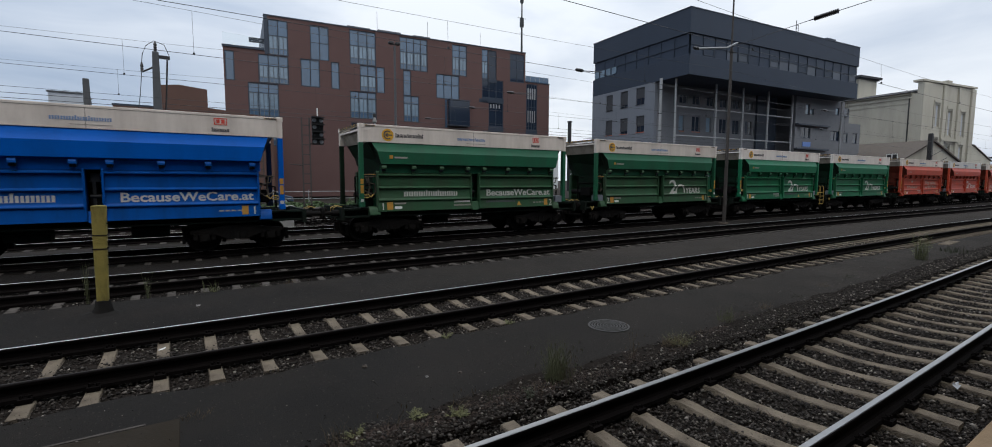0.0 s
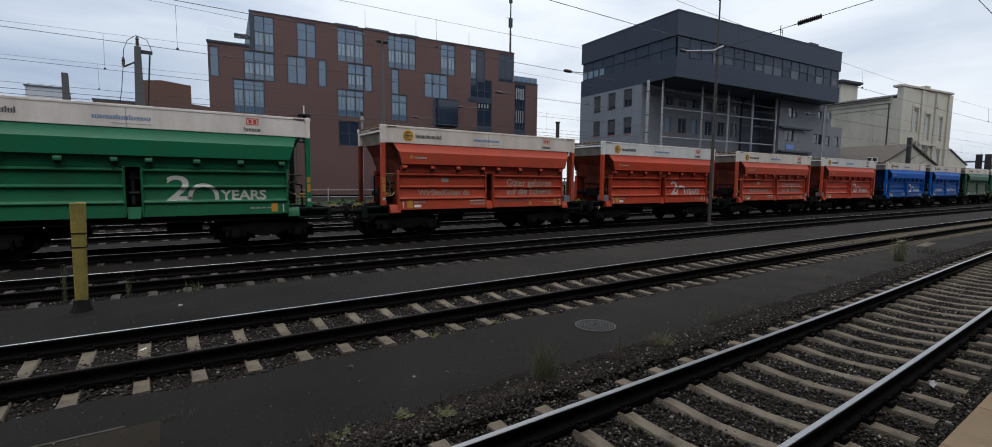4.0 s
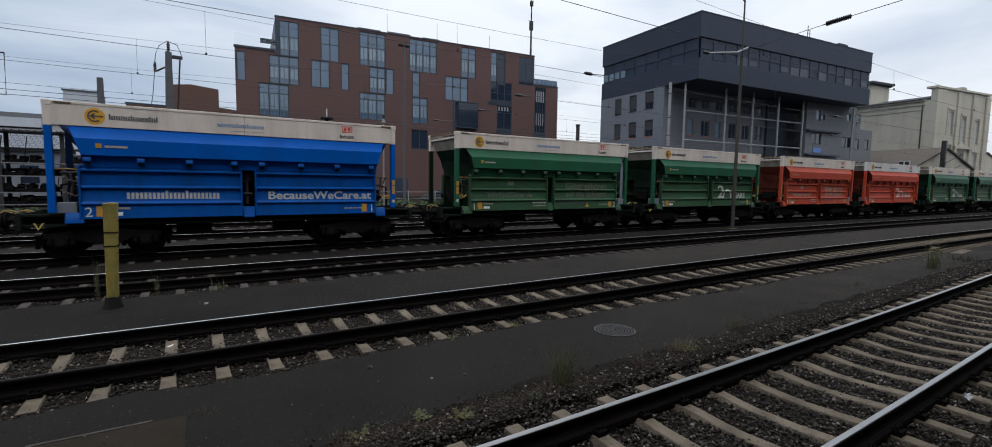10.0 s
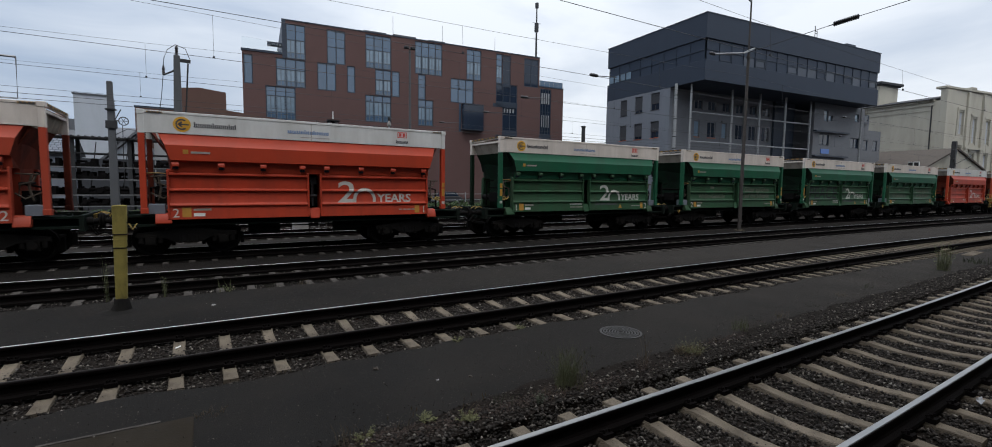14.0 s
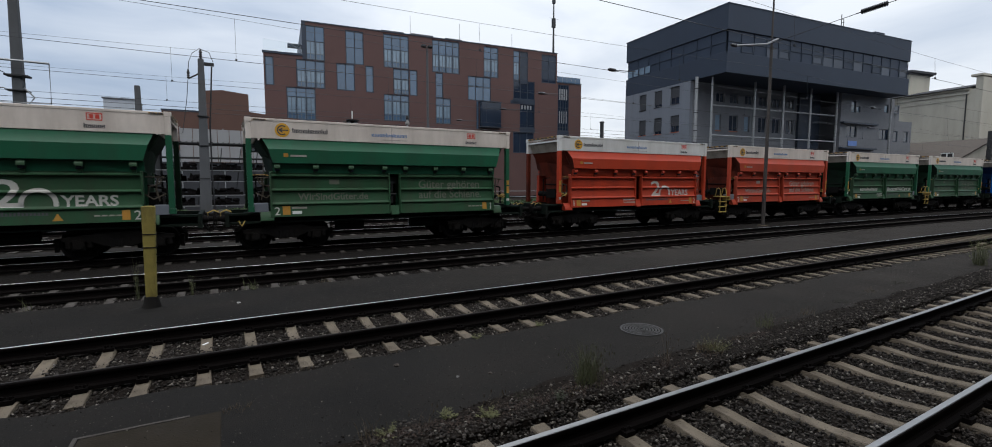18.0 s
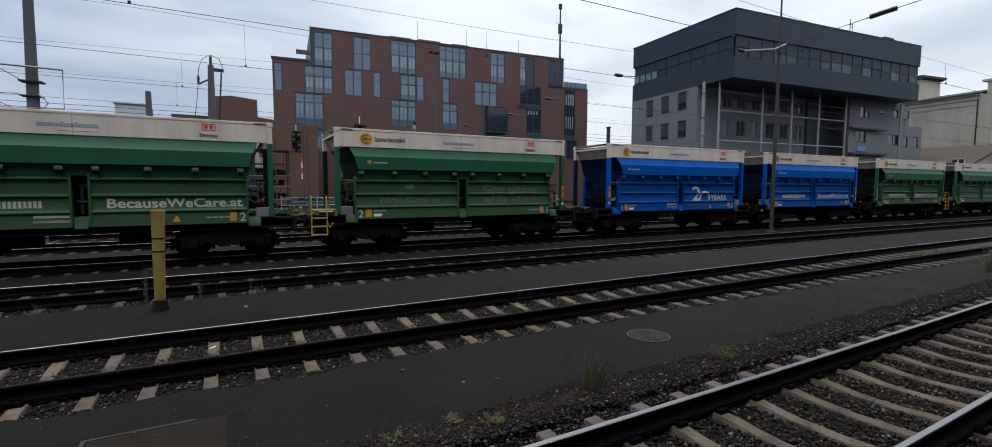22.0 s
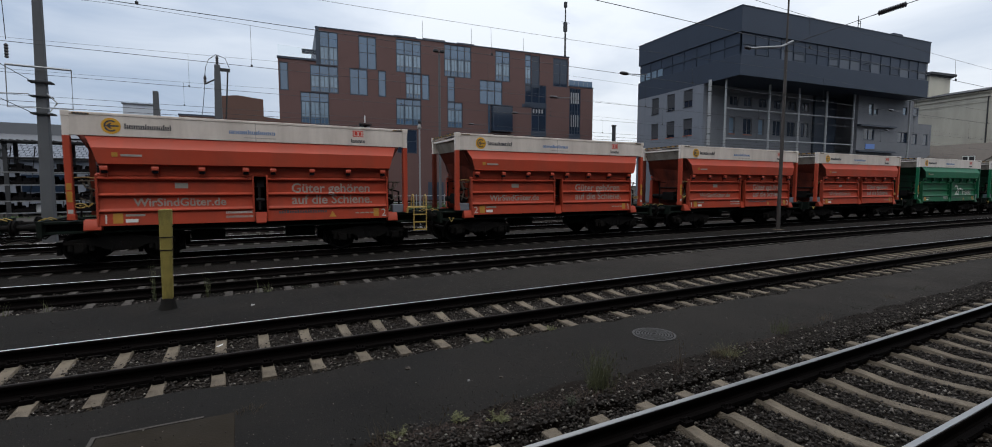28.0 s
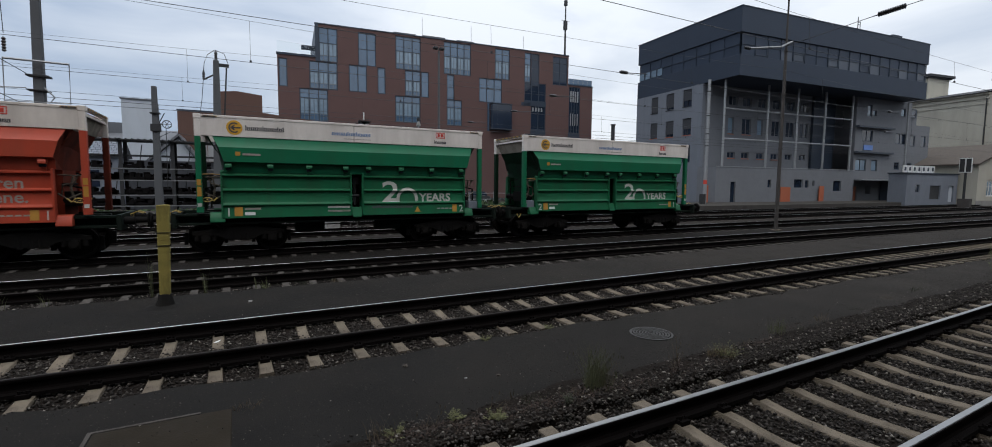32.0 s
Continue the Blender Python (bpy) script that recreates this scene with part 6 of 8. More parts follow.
    return b


grey_office()


def cream_hall():
    b = thing("cream_stucco_hall", "cream stucco industrial hall with tall blind wall and gable front", "building", pose(100.2, 28.3, 0, 0, 0, -9.06))
    front = Geo()
    wins = [(4.0, 5.6, 11.2, 14.8), (8.1, 9.6, 9.9, 14.0), (12.3, 13.8, 9.9, 13.8), (4.0, 5.6, 5.0, 9.2), (8.1, 9.6, 4.4, 8.2), (12.3, 13.8, 4.4, 8.2)]
    wall_with_holes(front, 0, 16.5, 0, 18.2, wins, 0, 0.6)
    part("front_wall", front, CREAM, b)
    part("parapet", Geo().box(-0.25, 16.8, -0.25, 1.2, 18.2, 18.55).box(7.0, 8.4, -0.25, 0.8, 18.55, 18.9), CREAM, b, "", 0.03)
    for x0, x1 in ((0, 2.6), (6.2, 7.2), (10.9, 11.6), (15.2, 16.5)):
        part("pilaster", Geo().box(x0, x1, -0.28, -0.003, 0, 18.0), CREAM, b, "", 0.03)
    part("cornice", Geo().box(6.2, 11.6, -0.4, -0.004, 8.9, 9.3), CREAM, b)
    for a, c, lo, hi in wins:
        window(b, a, c, lo, hi, 2, PALE_METAL, 0.1, frame=CREAM, bar=0.12)
        part("window_surround", Geo().box(a - 0.3, a, -0.12, 0.05, lo - 0.2, hi + 0.3).box(c, c + 0.3, -0.12, 0.05, lo - 0.2, hi + 0.3).box(a - 0.3, c + 0.3, -0.15, 0.05, hi + 0.3, hi + 0.7), CREAM, b)
    part("side_wall", Geo().box(0, 0.5, 0.62, 34, 0, 16.4), CREAM, b)
    part("side_wall", Geo().box(16.0, 16.5, 0.62, 34, 0, 16.4), CREAM, b)
    part("eaves_cornice", Geo().box(-0.18, 0.6, 1.3, 34, 15.7, 15.95).box(-0.10, 0.6, 1.3, 34, 14.9, 15.1).box(-0.30, 0.6, 1.3, 34, 16.3, 16.6), CREAM, b)
    part("roof", Geo().prism([(-0.7, 16.62), (17.2, 16.62), (8.2, 18.3)], 1.25, 34, "y"), ROOF_SLATE, b, "dark slate roof")
    part("drainpipe", Geo().tube((-0.08, 1.6, 0), (-0.08, 1.6, 16), 0.09, n=8), STEEL_DARK, b)
    tower = part("roof_tower", Geo().box(3.6, 9.2, 11.5, 16, 16.7, 21.0), CREAM, b)
    part("tower_cap", Geo().box(3.3, 9.5, 11.2, 16.3, 21.0, 21.2).box(3.0, 9.8, 10.9, 16.6, 21.2, 21.6), ROOF_SLATE, tower)
    return b


cream_hall()


def low_house():
    b = thing("low_cream_house", "low cream gabled house with a brown tiled roof", "house", pose(84.4, 25.3, 0, 0, 0, -8))
    wall = Geo()
    holes = [(2.1, 4.9, 1.05, 3.15), (9.5, 11.5, 1.0, 3.2)]
    wall_with_holes(wall, 0, 15.2, -0.3, 5.1, holes, 0, 0.4)
    wall.box(0, 0.4, 0.4, 22, -0.3, 5.1).box(14.8, 15.2, 0.4, 22, -0.3, 5.1)
    part("wall", wall, CREAM, b)
    part("plinth", Geo().box(-0.06, 15.2, -0.06, -0.004, -0.3, 0.5), CONCRETE, b, "grey plinth")
    part("gable", Geo().prism([(0.0, 5.1), (15.2, 5.1), (15.2, 5.3), (7.6, 8.0), (0.0, 5.3)], 0.0, 0.4, "y"), CREAM, b)
    part("roof", Geo().prism([(-0.5, 5.08), (-0.5, 5.28), (7.6, 8.2), (15.7, 5.28), (15.7, 5.08), (7.6, 7.98)], -0.25, 22, "y"), ROOF_BROWN, b, "brown tiled roof")
    for a, c, lo, hi in holes:
        window(b, a, c, lo, hi, 4, GLASS_PALE, 0.05, frame=SIGN_WHITE, bar=0.14, transom=0.6)
    d = part("dormer", Geo().box(1.2, 3.2, 8.0, 10.0, 5.5, 6.75), SIGN_WHITE, b, "white roof dormer")
    for y in (8.15, 9.1):
        part("dormer_window", Geo().box(1.15, 1.19, y, y + 0.75, 5.75, 6.55), GLASS_DARK, d)
    return b


low_house()
b = thing("cream_annex", "low cream annex with a sloping roof beside the hall", "building", pose(117.5, 28.0, 0))
part("wall", Geo().prism([(0, 0), (24.6, 0), (24.6, 6.4), (11.5, 9.1), (0, 9.1)], 0, 10, "y"), CREAM, b)
part("roof", Geo().prism([(-0.2, 9.12), (11.5, 9.12), (24.9, 6.36), (24.9, 6.56), (11.5, 9.32), (-0.2, 9.32)], -0.2, 10.2, "y"), ROOF_BROWN, b)

# sheds and works buildings behind the yard
b = thing("brown_works_building", "dull brown brick works building with flat stepped roofs", "industrial building", pose(0, 60, 0))
part("main_block", Geo().add([(-1.85, 0, 0), (2.7, 0, 0), (2.7, 12, 0), (-1.85, 12, 0), (-1.85, 0, 11.65), (0.2, 0, 11.9), (2.7, 0, 11.65), (2.7, 12, 11.65), (0.2, 12, 11.9), (-1.85, 12, 11.65)], [(0, 1, 6, 5, 4), (3, 9, 8, 7, 2), (0, 4, 9, 3), (1, 2, 7, 6), (4, 5, 8, 9), (5, 6, 7, 8)]), BRICK_OLD, b)
part("left_block", Geo().box(-5.3, -1.86, 0.3, 10, 0, 9.45), BRICK_OLD, b)
part("right_block", Geo().prism([(2.71, 0), (9.0, 0), (9.0, 9.2), (2.71, 9.8)], 0.2, 10, "y"), BRICK_OLD, b)
part("roof_edge", Geo().box(-5.35, -1.9, 0.25, 0.5, 9.45, 9.6), FRAME_DARK, b)
b = thing("pale_silo_tower", "pale grey metal-clad tower above the works", "tower", pose(0, 60, 0))
part("tower_body", Geo().box(-9.9, -7.35, 0, 4, 0, 10.2), PALE_METAL, b, "", 0.03)
part("tower_roof", Geo().box(-10.0, -7.25, -0.1, 4.1, 10.2, 10.32), ROOF_GREY, b)
part("side_duct", Geo().box(-7.3, -6.95, 0.5, 1.3, 4, 9.0), PALE_METAL, b)
part("ladder", Geo().tube((-7.2, -0.1, 3), (-7.2, -0.1, 9.6), 0.03).tube((-6.85, -0.1, 3), (-6.85, -0.1, 9.6), 0.03), STEEL_DARK, b)
b = thing("low_works_shed", "long low shed with blue-grey roof and white walls", "industrial building", pose(0, 64, 0))
part("wall", Geo().box(-40, -5.6, 0, 14, 0, 5.6), RENDER_DARK, b)
part("roof", Geo().prism([(-0.5, 5.6), (14.5, 5.6), (14.5, 7.6), (7, 8.2), (-0.5, 6.3)], -40.5, -5.2, "x"), ROOF_GREY, b)
part("roof_monitor", Geo().box(-26, -11, 4, 8, 7.3, 8.6), ROOF_GREY, b)
part("roof_monitor", Geo().box(-16, -12.6, 1.5, 4, 7.0, 7.9), PALE_METAL, b)
for i in range(9):
    part("shed_window", Geo().box(-38 + i * 3.6, -36 + i * 3.6, -0.03, -0.004, 2.6, 4.4), GLASS, b)
b = thing("pitched_yard_shed", "small yard shed with a steep dark roof", "shed", pose(-4.9, 54, 0))
part("wall", Geo().prism([(-2.0, 0), (2.0, 0), (2.0, 3.4), (0.2, 6.2), (-2.0, 4.0)], 0, 6, "y"), PALE_METAL, b)
part("roof", Geo().prism([(-2.4, 3.7), (0.2, 6.3), (2.4, 2.9), (2.4, 3.15), (0.2, 6.55), (-2.4, 3.95)], -0.4, 6.4, "y"), ROOF_GREY, b)
b = thing("tiled_yard_house", "low white yard house with a pale tiled roof", "house", pose(-12.2, 52, 0))
part("wall", Geo().box(-4.0, 3.2, 0, 5, 0, 4.35), RENDER_GREY, b)
part("roof", Geo().prism([(-0.3, 4.25), (2.5, 5.75), (5.3, 4.25), (5.3, 4.15), (-0.3, 4.15)], -4.2, 3.4, "x"), ROOF_SLATE, b, "slate-grey roof base")
tiles = Geo()
for row in range(7):
    y, z = -0.28 + row * 0.40, 4.29 + row * 0.214
    for i in range(21):
        x = -4.15 + i * 0.36 + 0.18 * (row % 2)
        tiles.plate([(x, y, z), (x + 0.30, y, z), (x + 0.30, y + 0.36, z + 0.19), (x, y + 0.36, z + 0.19)], 0.05, (0, -0.47, 0.88))
tagged(part("roof_tiles", tiles, RENDER_GREY, b, "pale grey roof tiles"), kind="stuff")
for x in (-3.2, -1.2, 0.8):
    part("window", Geo().box(x, x + 1.1, -0.04, -0.004, 1.6, 3.0), GLASS_DARK, b)
b = thing("white_panel_wall", "white sheet-metal hoarding behind the yard", "hoarding", pose(0, 46, 0))
for i in range(7):
    part("panel", Geo().box(-2.9 + i * 0.86, -2.08 + i * 0.86, 0, 0.06, 3.75, 6.4), PALE_PANEL, b)
for i in range(5):
    part("post", Geo().box(-2.95 + i * 1.5, -2.87 + i * 1.5, 0.06, 0.14, 0, 6.5), STEEL_LIGHT, b)
part("dark_base", Geo().box(-7.4, 3.2, 0.15, 0.3, -0.3, 3.72), BLIND_GREY, b, "dark grey base wall")
# added hall, not a known building: it dims the sky in the gap
b = thing("far_grey_hall", "pale grey filler hall in the gap behind the offices", "industrial building", pose(60, 96, 0))
part("wall", Geo().box(-8, 22, 0, 12, 0, 11.5), HAZY_WALL, b)
part("roof", Geo().prism([(-0.4, 11.5), (12.4, 11.5), (6, 13.0)], -8.3, 22.3, "x"), ROOF_GREY, b)
b = thing("far_chimney", "slim dark chimney far behind the yard", "chimney", pose(67.0, 75.0, 0))
part("shaft", Geo().tube((0, 0, 0), (0, 0, 14.0), 0.42, 0.38, 12), STEEL_DARK, b)
part("cap", Geo().tube((0, 0, 14.0), (0, 0, 14.25), 0.5, 0.5, 12), STEEL_DARK, b)
b = thing("roof_antenna_mast", "slender antenna mast on the brick office roof", "antenna", pose(46.35, 63.55, 22.2))
part("mast", Geo().tube((0, 0, 0), (0, 0, 8.6), 0.17, 0.09, 8), STEEL_DARK, b)
for w, z0, z1 in ((0.26, 4.2, 5.6), (0.2, 7.9, 8.7)):
    part("aerial_panel", Geo().box(-w, w, -0.2, 0.2, z0, z1), STEEL_DARK, b)
for w, z in ((0.8, 5.6), (0.5, 3.2)):
    part("aerial_rod", Geo().tube((-w, 0, z), (w, 0, z), 0.02), STEEL_DARK, b)


# ---------------------------------------------------------------- far platform, yard racks
strip("platform_far", "dark concrete loading platform beside the far track", 30.3, 37.5, bend, PLATFORM_FAR, 0.28, -0.3, 0.0)


def yard_rack(x0, x1, seed):
    r = random.Random(seed)
    k = thing("storage_rack", "dark steel yard rack stacked with wheelsets and axle castings", "storage rack", group="yard racks", at=pose(0, 38, -0.27))
    for x in (x0, x1 - 0.1):
        for y in (0.0, 1.6):
            part("upright", Geo().box(x, x + 0.1, y, y + 0.1, 0, 4.95), STEEL_DARK, k)
    for z in (0.75, 1.45, 2.4, 3.15, 4.0):
        for y in (-0.02, 1.6):
            part("beam", Geo().box(x0, x1, y, y + 0.07, z, z + 0.065), STEEL_DARK if z == 4.0 or y > 1 else SHELF_EDGE, k)
        if z < 4:
            part("shelf_board", Geo().box(x0 + 0.1, x1 - 0.1, 0.05, 1.6, z + 0.03, z + 0.062), STEEL_DARK, k)
    part("roof_sheet", Geo().box(x0 - 0.1, x1, -0.3, 1.9, 4.95, 5.02), STEEL_DARK, k)
    n = int((x1 - x0) / 0.16)
    for i in range(0, n, 2):
        part("roof_rib", Geo().box(x0 + i * 0.16, x0 + i * 0.16 + 0.08, -0.31, 1.9, 5.02, 5.07), STEEL_DARK, k)
    for x in (x0 + 0.3, x1 - 0.8):
        part("brace", Geo().tube((x, 1.65, 0.2), (x + 0.6, 1.65, 4.8), 0.03, n=5), STEEL_DARK, k)
    return [(x0, x1, z, r) for z in (0.817, 1.517, 2.467, 3.217)]


def casting_geo(seed):
    """An axle-box casting: a base, lumps of uneven height, a bored boss and a stub shaft."""
    r = random.Random(seed)
    geo = Geo()
    w = r.uniform(0.38, 0.60)
    geo.box(-w, w, -0.35, 0.35, 0.0, r.uniform(0.10, 0.18))
    x = -w
    while x < w - 0.1:
        d = min(r.uniform(0.12, 0.32), w - x)
        geo.box(x + 0.01, x + d, -0.28, 0.28, 0.1, r.choice((0.2, 0.28, 0.36, 0.44, 0.50)))
        x += d + r.choice((0.0, 0.0, 0.06, 0.12))
    geo.tube((r.uniform(-w, 0), -0.42, 0.24), (r.uniform(-w, 0), -0.2, 0.24), 0.17, n=9)
    geo.tube((0.1 * w, -0.25, 0.33), (w * 1.12, -0.25, 0.33), r.uniform(0.07, 0.12), n=8)
    return geo


CASTINGS = [casting_geo(s).mesh("axle_casting", CASTING, 0.01) for s in range(9)]
PALLET = Geo().box(-0.5, 0.5, -0.4, 0.4, 0.0, 0.5).mesh("white_crate", SIGN_WHITE, 0.01)
for j, (x0, x1) in enumerate(((-20.0, -17.3), (-17.3, -14.6), (-14.6, -11.9), (-11.9, -9.2), (-9.2, -6.45), (-6.45, -3.7), (-3.7, -0.95), (-0.95, 1.35), (1.35, 3.70))):
    for xa, xb, z, r in yard_rack(x0, x1, j):
        x = xa + 0.6
        while x < xb - 0.5:
            if r.random() < 0.03:
                tagged(part("white_crate", PALLET, None, None, at=pose(x, 38.7, z - 0.27)), "white crate on a yard rack shelf", "crate", "crates on the racks")
            elif r.random() < 0.97:
                tagged(part("axle_casting", CASTINGS[r.randrange(9)], None, None, at=pose(x, 38.42, z - 0.27, 0, 0, r.choice((0, 180)) + r.uniform(-6, 6))), "black oily axle casting stored on a rack", "machine part", "castings on the racks")
            x += r.uniform(0.85, 1.45) if z > 2 else r.uniform(0.75, 1.15)
        x = xa + 0.9
        while x < xb - 0.4 and z < 3:
            tagged(part("axle_casting", CASTINGS[r.randrange(9)], None, None, at=pose(x, 39.25, z - 0.27, 0, 0, r.choice((0, 180)))), "black oily axle casting stored on a rack", "machine part", "castings on the racks")
            x += r.uniform(1.0, 1.5)


# ---------------------------------------------------------------- masts, signals, overhead lines
def concrete_mast(x, y, h, w0, w1, label, lean=0.0, base=-0.3):
    m = thing("catenary_mast", label, "catenary mast", pose(x, y, base, 0, lean, 0))
    h -= base
    a, b = w0 / 2, w1 / 2
    part("shaft", Geo().add([(-a, -a, 0), (a, -a, 0), (a, a, 0), (-a, a, 0), (-b, -b, h), (b, -b, h), (b, b, h), (-b, b, h)], [(0, 1, 5, 4), (1, 2, 6, 5), (2, 3, 7, 6), (3, 0, 4, 7), (4, 5, 6, 7), (3, 2, 1, 0)]), MAST, m, "", 0.03)
    part("footing", Geo().box(-a - 0.2, a + 0.2, -a - 0.2, a + 0.2, -0.1, 0.12), PLATFORM_FAR, m)
    return m


# mast with switch gear and down cable
m = concrete_mast(-0.93, 31.2, 8.8, 0.60, 0.28, "grey tapered concrete mast with switch gear and cable", 0.6)
part("insulator", Geo().lathe([(0.03, 0), (0.09, 0.03), (0.05, 0.07), (0.09, 0.12), (0.05, 0.16), (0.09, 0.22), (0.05, 0.28), (0.09, 0.34), (0.03, 0.5)], (0.0, 0, 9.12), "z", 10), INSULATOR, m)
part("switch_arm", Geo().box(0.05, 0.62, -0.06, 0.06, 8.78, 8.95), STEEL_DARK, m)
part("bracket", Geo().path([(-0.05, 0, 8.35), (-0.60, 0, 8.0)], 0.045), STEEL_DARK, m)
part("insulator", Geo().lathe([(0.03, 0), (0.08, 0.05), (0.05, 0.1), (0.08, 0.16), (0.05, 0.22), (0.08, 0.3), (0.03, 0.5)], (-0.60, 0, 8.0), "z", 10), INSULATOR, m)
part("down_cable", Geo().path([(0.50, 0, 8.75), (0.46, 0.0, 8.0), (0.32, 0.05, 5.5), (0.34, 0, 3.0), (0.42, 0, 0.2)], 0.045, 6), STEEL_DARK, m)
part("jumper_wire", Geo().path([(-0.60, 0, 8.5), (-0.56, 0, 8.9), (-0.40, 0, 9.35), (-0.05, 0, 9.65), (0.4, 0, 9.5), (0.58, 0, 9.0)], 0.018, 5), WIRE, m)
part("feeder_wire", Geo().path([(-0.62, 0, 8.0), (-0.72, 0.1, 6.9), (-0.98, 0.3, 5.1), (-1.3, 0.3, 4.95), (-2.2, 0, 5.05), (-2.9, 0, 4.6)], 0.016, 5), WIRE, m)
for z in (2.6, 4.4, 6.0):
    part("clamp_band", Geo().box(-0.27, 0.27, -0.27, 0.27, z, z + 0.05), STEEL_DARK, m)
# short mast with tension wheel
m = concrete_mast(-4.05, 34.0, 7.55, 0.42, 0.26, "grey concrete anchor mast with a tensioning wheel")
part("tension_wheel", Geo().path([(0.55 + 0.22 * math.cos(k * math.pi / 9), -0.1, 5.72 + 0.22 * math.sin(k * math.pi / 9)) for k in range(19)], 0.028, 6), STEEL_DARK, m)
part("wheel_spokes", Geo().tube((0.35, -0.1, 5.72), (0.75, -0.1, 5.72), 0.016).tube((0.45, -0.1, 5.55), (0.65, -0.1, 5.89), 0.016).tube((0.45, -0.1, 5.89), (0.65, -0.1, 5.55), 0.016), STEEL_DARK, m)
part("wheel_arm", Geo().path([(0.15, -0.1, 5.72), (0.35, -0.1, 5.72)], 0.04).path([(0.1, -0.1, 5.6), (0.45, -0.1, 6.35)], 0.025), STEEL_DARK, m)
part("balance_rod", Geo().path([(0.5, -0.1, 5.5), (0.45, -0.1, 2.0)], 0.02), STEEL_DARK, m)
part("collar", Geo().box(-0.24, 0.24, -0.24, 0.24, 5.3, 5.7), STEEL_DARK, m)
part("collar", Geo().box(-0.24, 0.24, -0.24, 0.24, 6.3, 6.36), STEEL_DARK, m)
# tall mast with a frame of brackets
m = concrete_mast(-6.95, 26.0, 11.5, 0.42, 0.25, "tall grey concrete mast with bracket frames and stays", 0.7)
fr = part("bracket_frame", Geo().path([(-0.95, -0.35, 7.12), (1.02, -0.35, 7.12)], 0.045).path([(-0.95, -0.35, 7.12), (-0.95, -0.35, 5.5), (1.02, -0.35, 5.55), (1.02, -0.35, 7.12)], 0.022), STEEL_LIGHT, m)
part("stay_bracket", Geo().box(-0.36, 0.34, -0.25, 0.25, 6.56, 6.62).box(-0.36, 0.30, -0.25, 0.25, 6.0, 6.04).box(-0.34, 0.36, -0.25, 0.25, 5.30, 5.36), STEEL_DARK, m)
part("registration_arm", Geo().path([(0.25, -0.4, 6.1), (0.55, -0.4, 5.75), (0.25, -0.4, 5.3)], 0.03).path([(-0.3, -0.4, 6.05), (-1.2, -0.4, 6.0), (-2.4, -0.6, 5.8)], 0.022), STEEL_LIGHT, m)
part("stay_wire", Geo().path([(-0.3, -0.3, 6.62), (-4.0, -2.0, 9.0)], 0.014, 5).path([(-0.3, -0.3, 5.35), (-4.0, -1.5, 7.4)], 0.014, 5), WIRE, m)
for x in (-0.25, -0.02):
    part("hanging_insulator", Geo().lathe([(0.02, 0), (0.07, 0.04), (0.04, 0.09), (0.07, 0.14), (0.04, 0.19), (0.07, 0.24), (0.04, 0.29), (0.07, 0.34), (0.04, 0.39), (0.07, 0.44), (0.02, 0.5)], (x, -3.2, 7.0 - 0.18 * (x > -0.1)), "z", 8), INSULATOR, m)
    part("hanger_wire", Geo().path([(x, -3.2, 7.45), (x - 0.1, -3.2, 10.5)], 0.012, 5), WIRE, m)

# pole between the tracks with a lamp and a bracket arm
m = thing("lamp_pole", "slim rusty-brown lattice pole with lamp and bracket arm", "lamp post", pose(25.25, 15.35, -0.3))
part("shaft", Geo().tube((0, 0, 0), (0, 0, 9.6), 0.10, 0.075, 8), RUST, m)
part("upper_shaft", Geo().tube((0, 0, 9.5), (0, 0, 12.4), 0.055, 0.04, 8), RUST, m)
for z in (1.6, 4.4, 7.2, 9.4):
    part("band", Geo().tube((0, 0, z), (0, 0, z + 0.06), 0.108, n=8), RUST, m)
part("lamp_arm", Geo().path([(0, 0, 12.3), (-0.5, 0, 12.5), (-1.2, 0, 12.45)], 0.04), STEEL_LIGHT, m)
part("lamp_head", Geo().box(-1.75, -1.1, -0.14, 0.14, 12.28, 12.46), STEEL_LIGHT, m, "", 0.04)
part("bracket_arm", Geo().path([(0.35, -0.1, 9.95), (-0.6, -0.1, 9.55), (-3.3, -0.1, 9.1)], 0.055), STEEL_LIGHT, m)
part("arm_insulator", Geo().lathe([(0.05, 0), (0.09, -0.05), (0.06, -0.1), (0.09, -0.16), (0.06, -0.22), (0.09, -0.28), (0.05, -0.4)], (-3.1, -0.1, 9.13), "x", 10), INSULATOR, m)
part("footing", Geo().box(-0.2, 0.2, -0.2, 0.2, -0.05, 0.16), SLEEPER, m)
# cross-span wire with its insulator, from that pole over the tracks
m = thing("span_wire", "steel span wire with a ribbed insulator over the tracks", "wire")
part("wire", Geo().tube((25.1, 15.3, 9.35), (24.9, 11.35, 9.66), 0.016, n=5).tube((24.86, 10.15, 9.75), (24.5, -3.0, 10.6), 0.016, n=5), WIRE, m)
ins = Geo()
for i in range(12):
    y = 11.12 - i * 0.084
    ins.lathe([(0.045, 0.034), (0.115, 0.010), (0.115, -0.006), (0.045, -0.034)], (24.88, y, 9.68 + (11.12 - y) * 0.075), "y", 10)
part("insulator", ins.tube((24.9, 11.36, 9.66), (24.86, 10.12, 9.755), 0.022, n=6), INSULATOR, m)
m = thing("platform_mast", "grey steel mast on the station platform", "catenary mast", pose(24.5, -3.1, 0.35))
part("shaft", Geo().tube((0, 0, 0), (0, 0, 10.6), 0.16, 0.11, 10), STEEL_DARK, m)

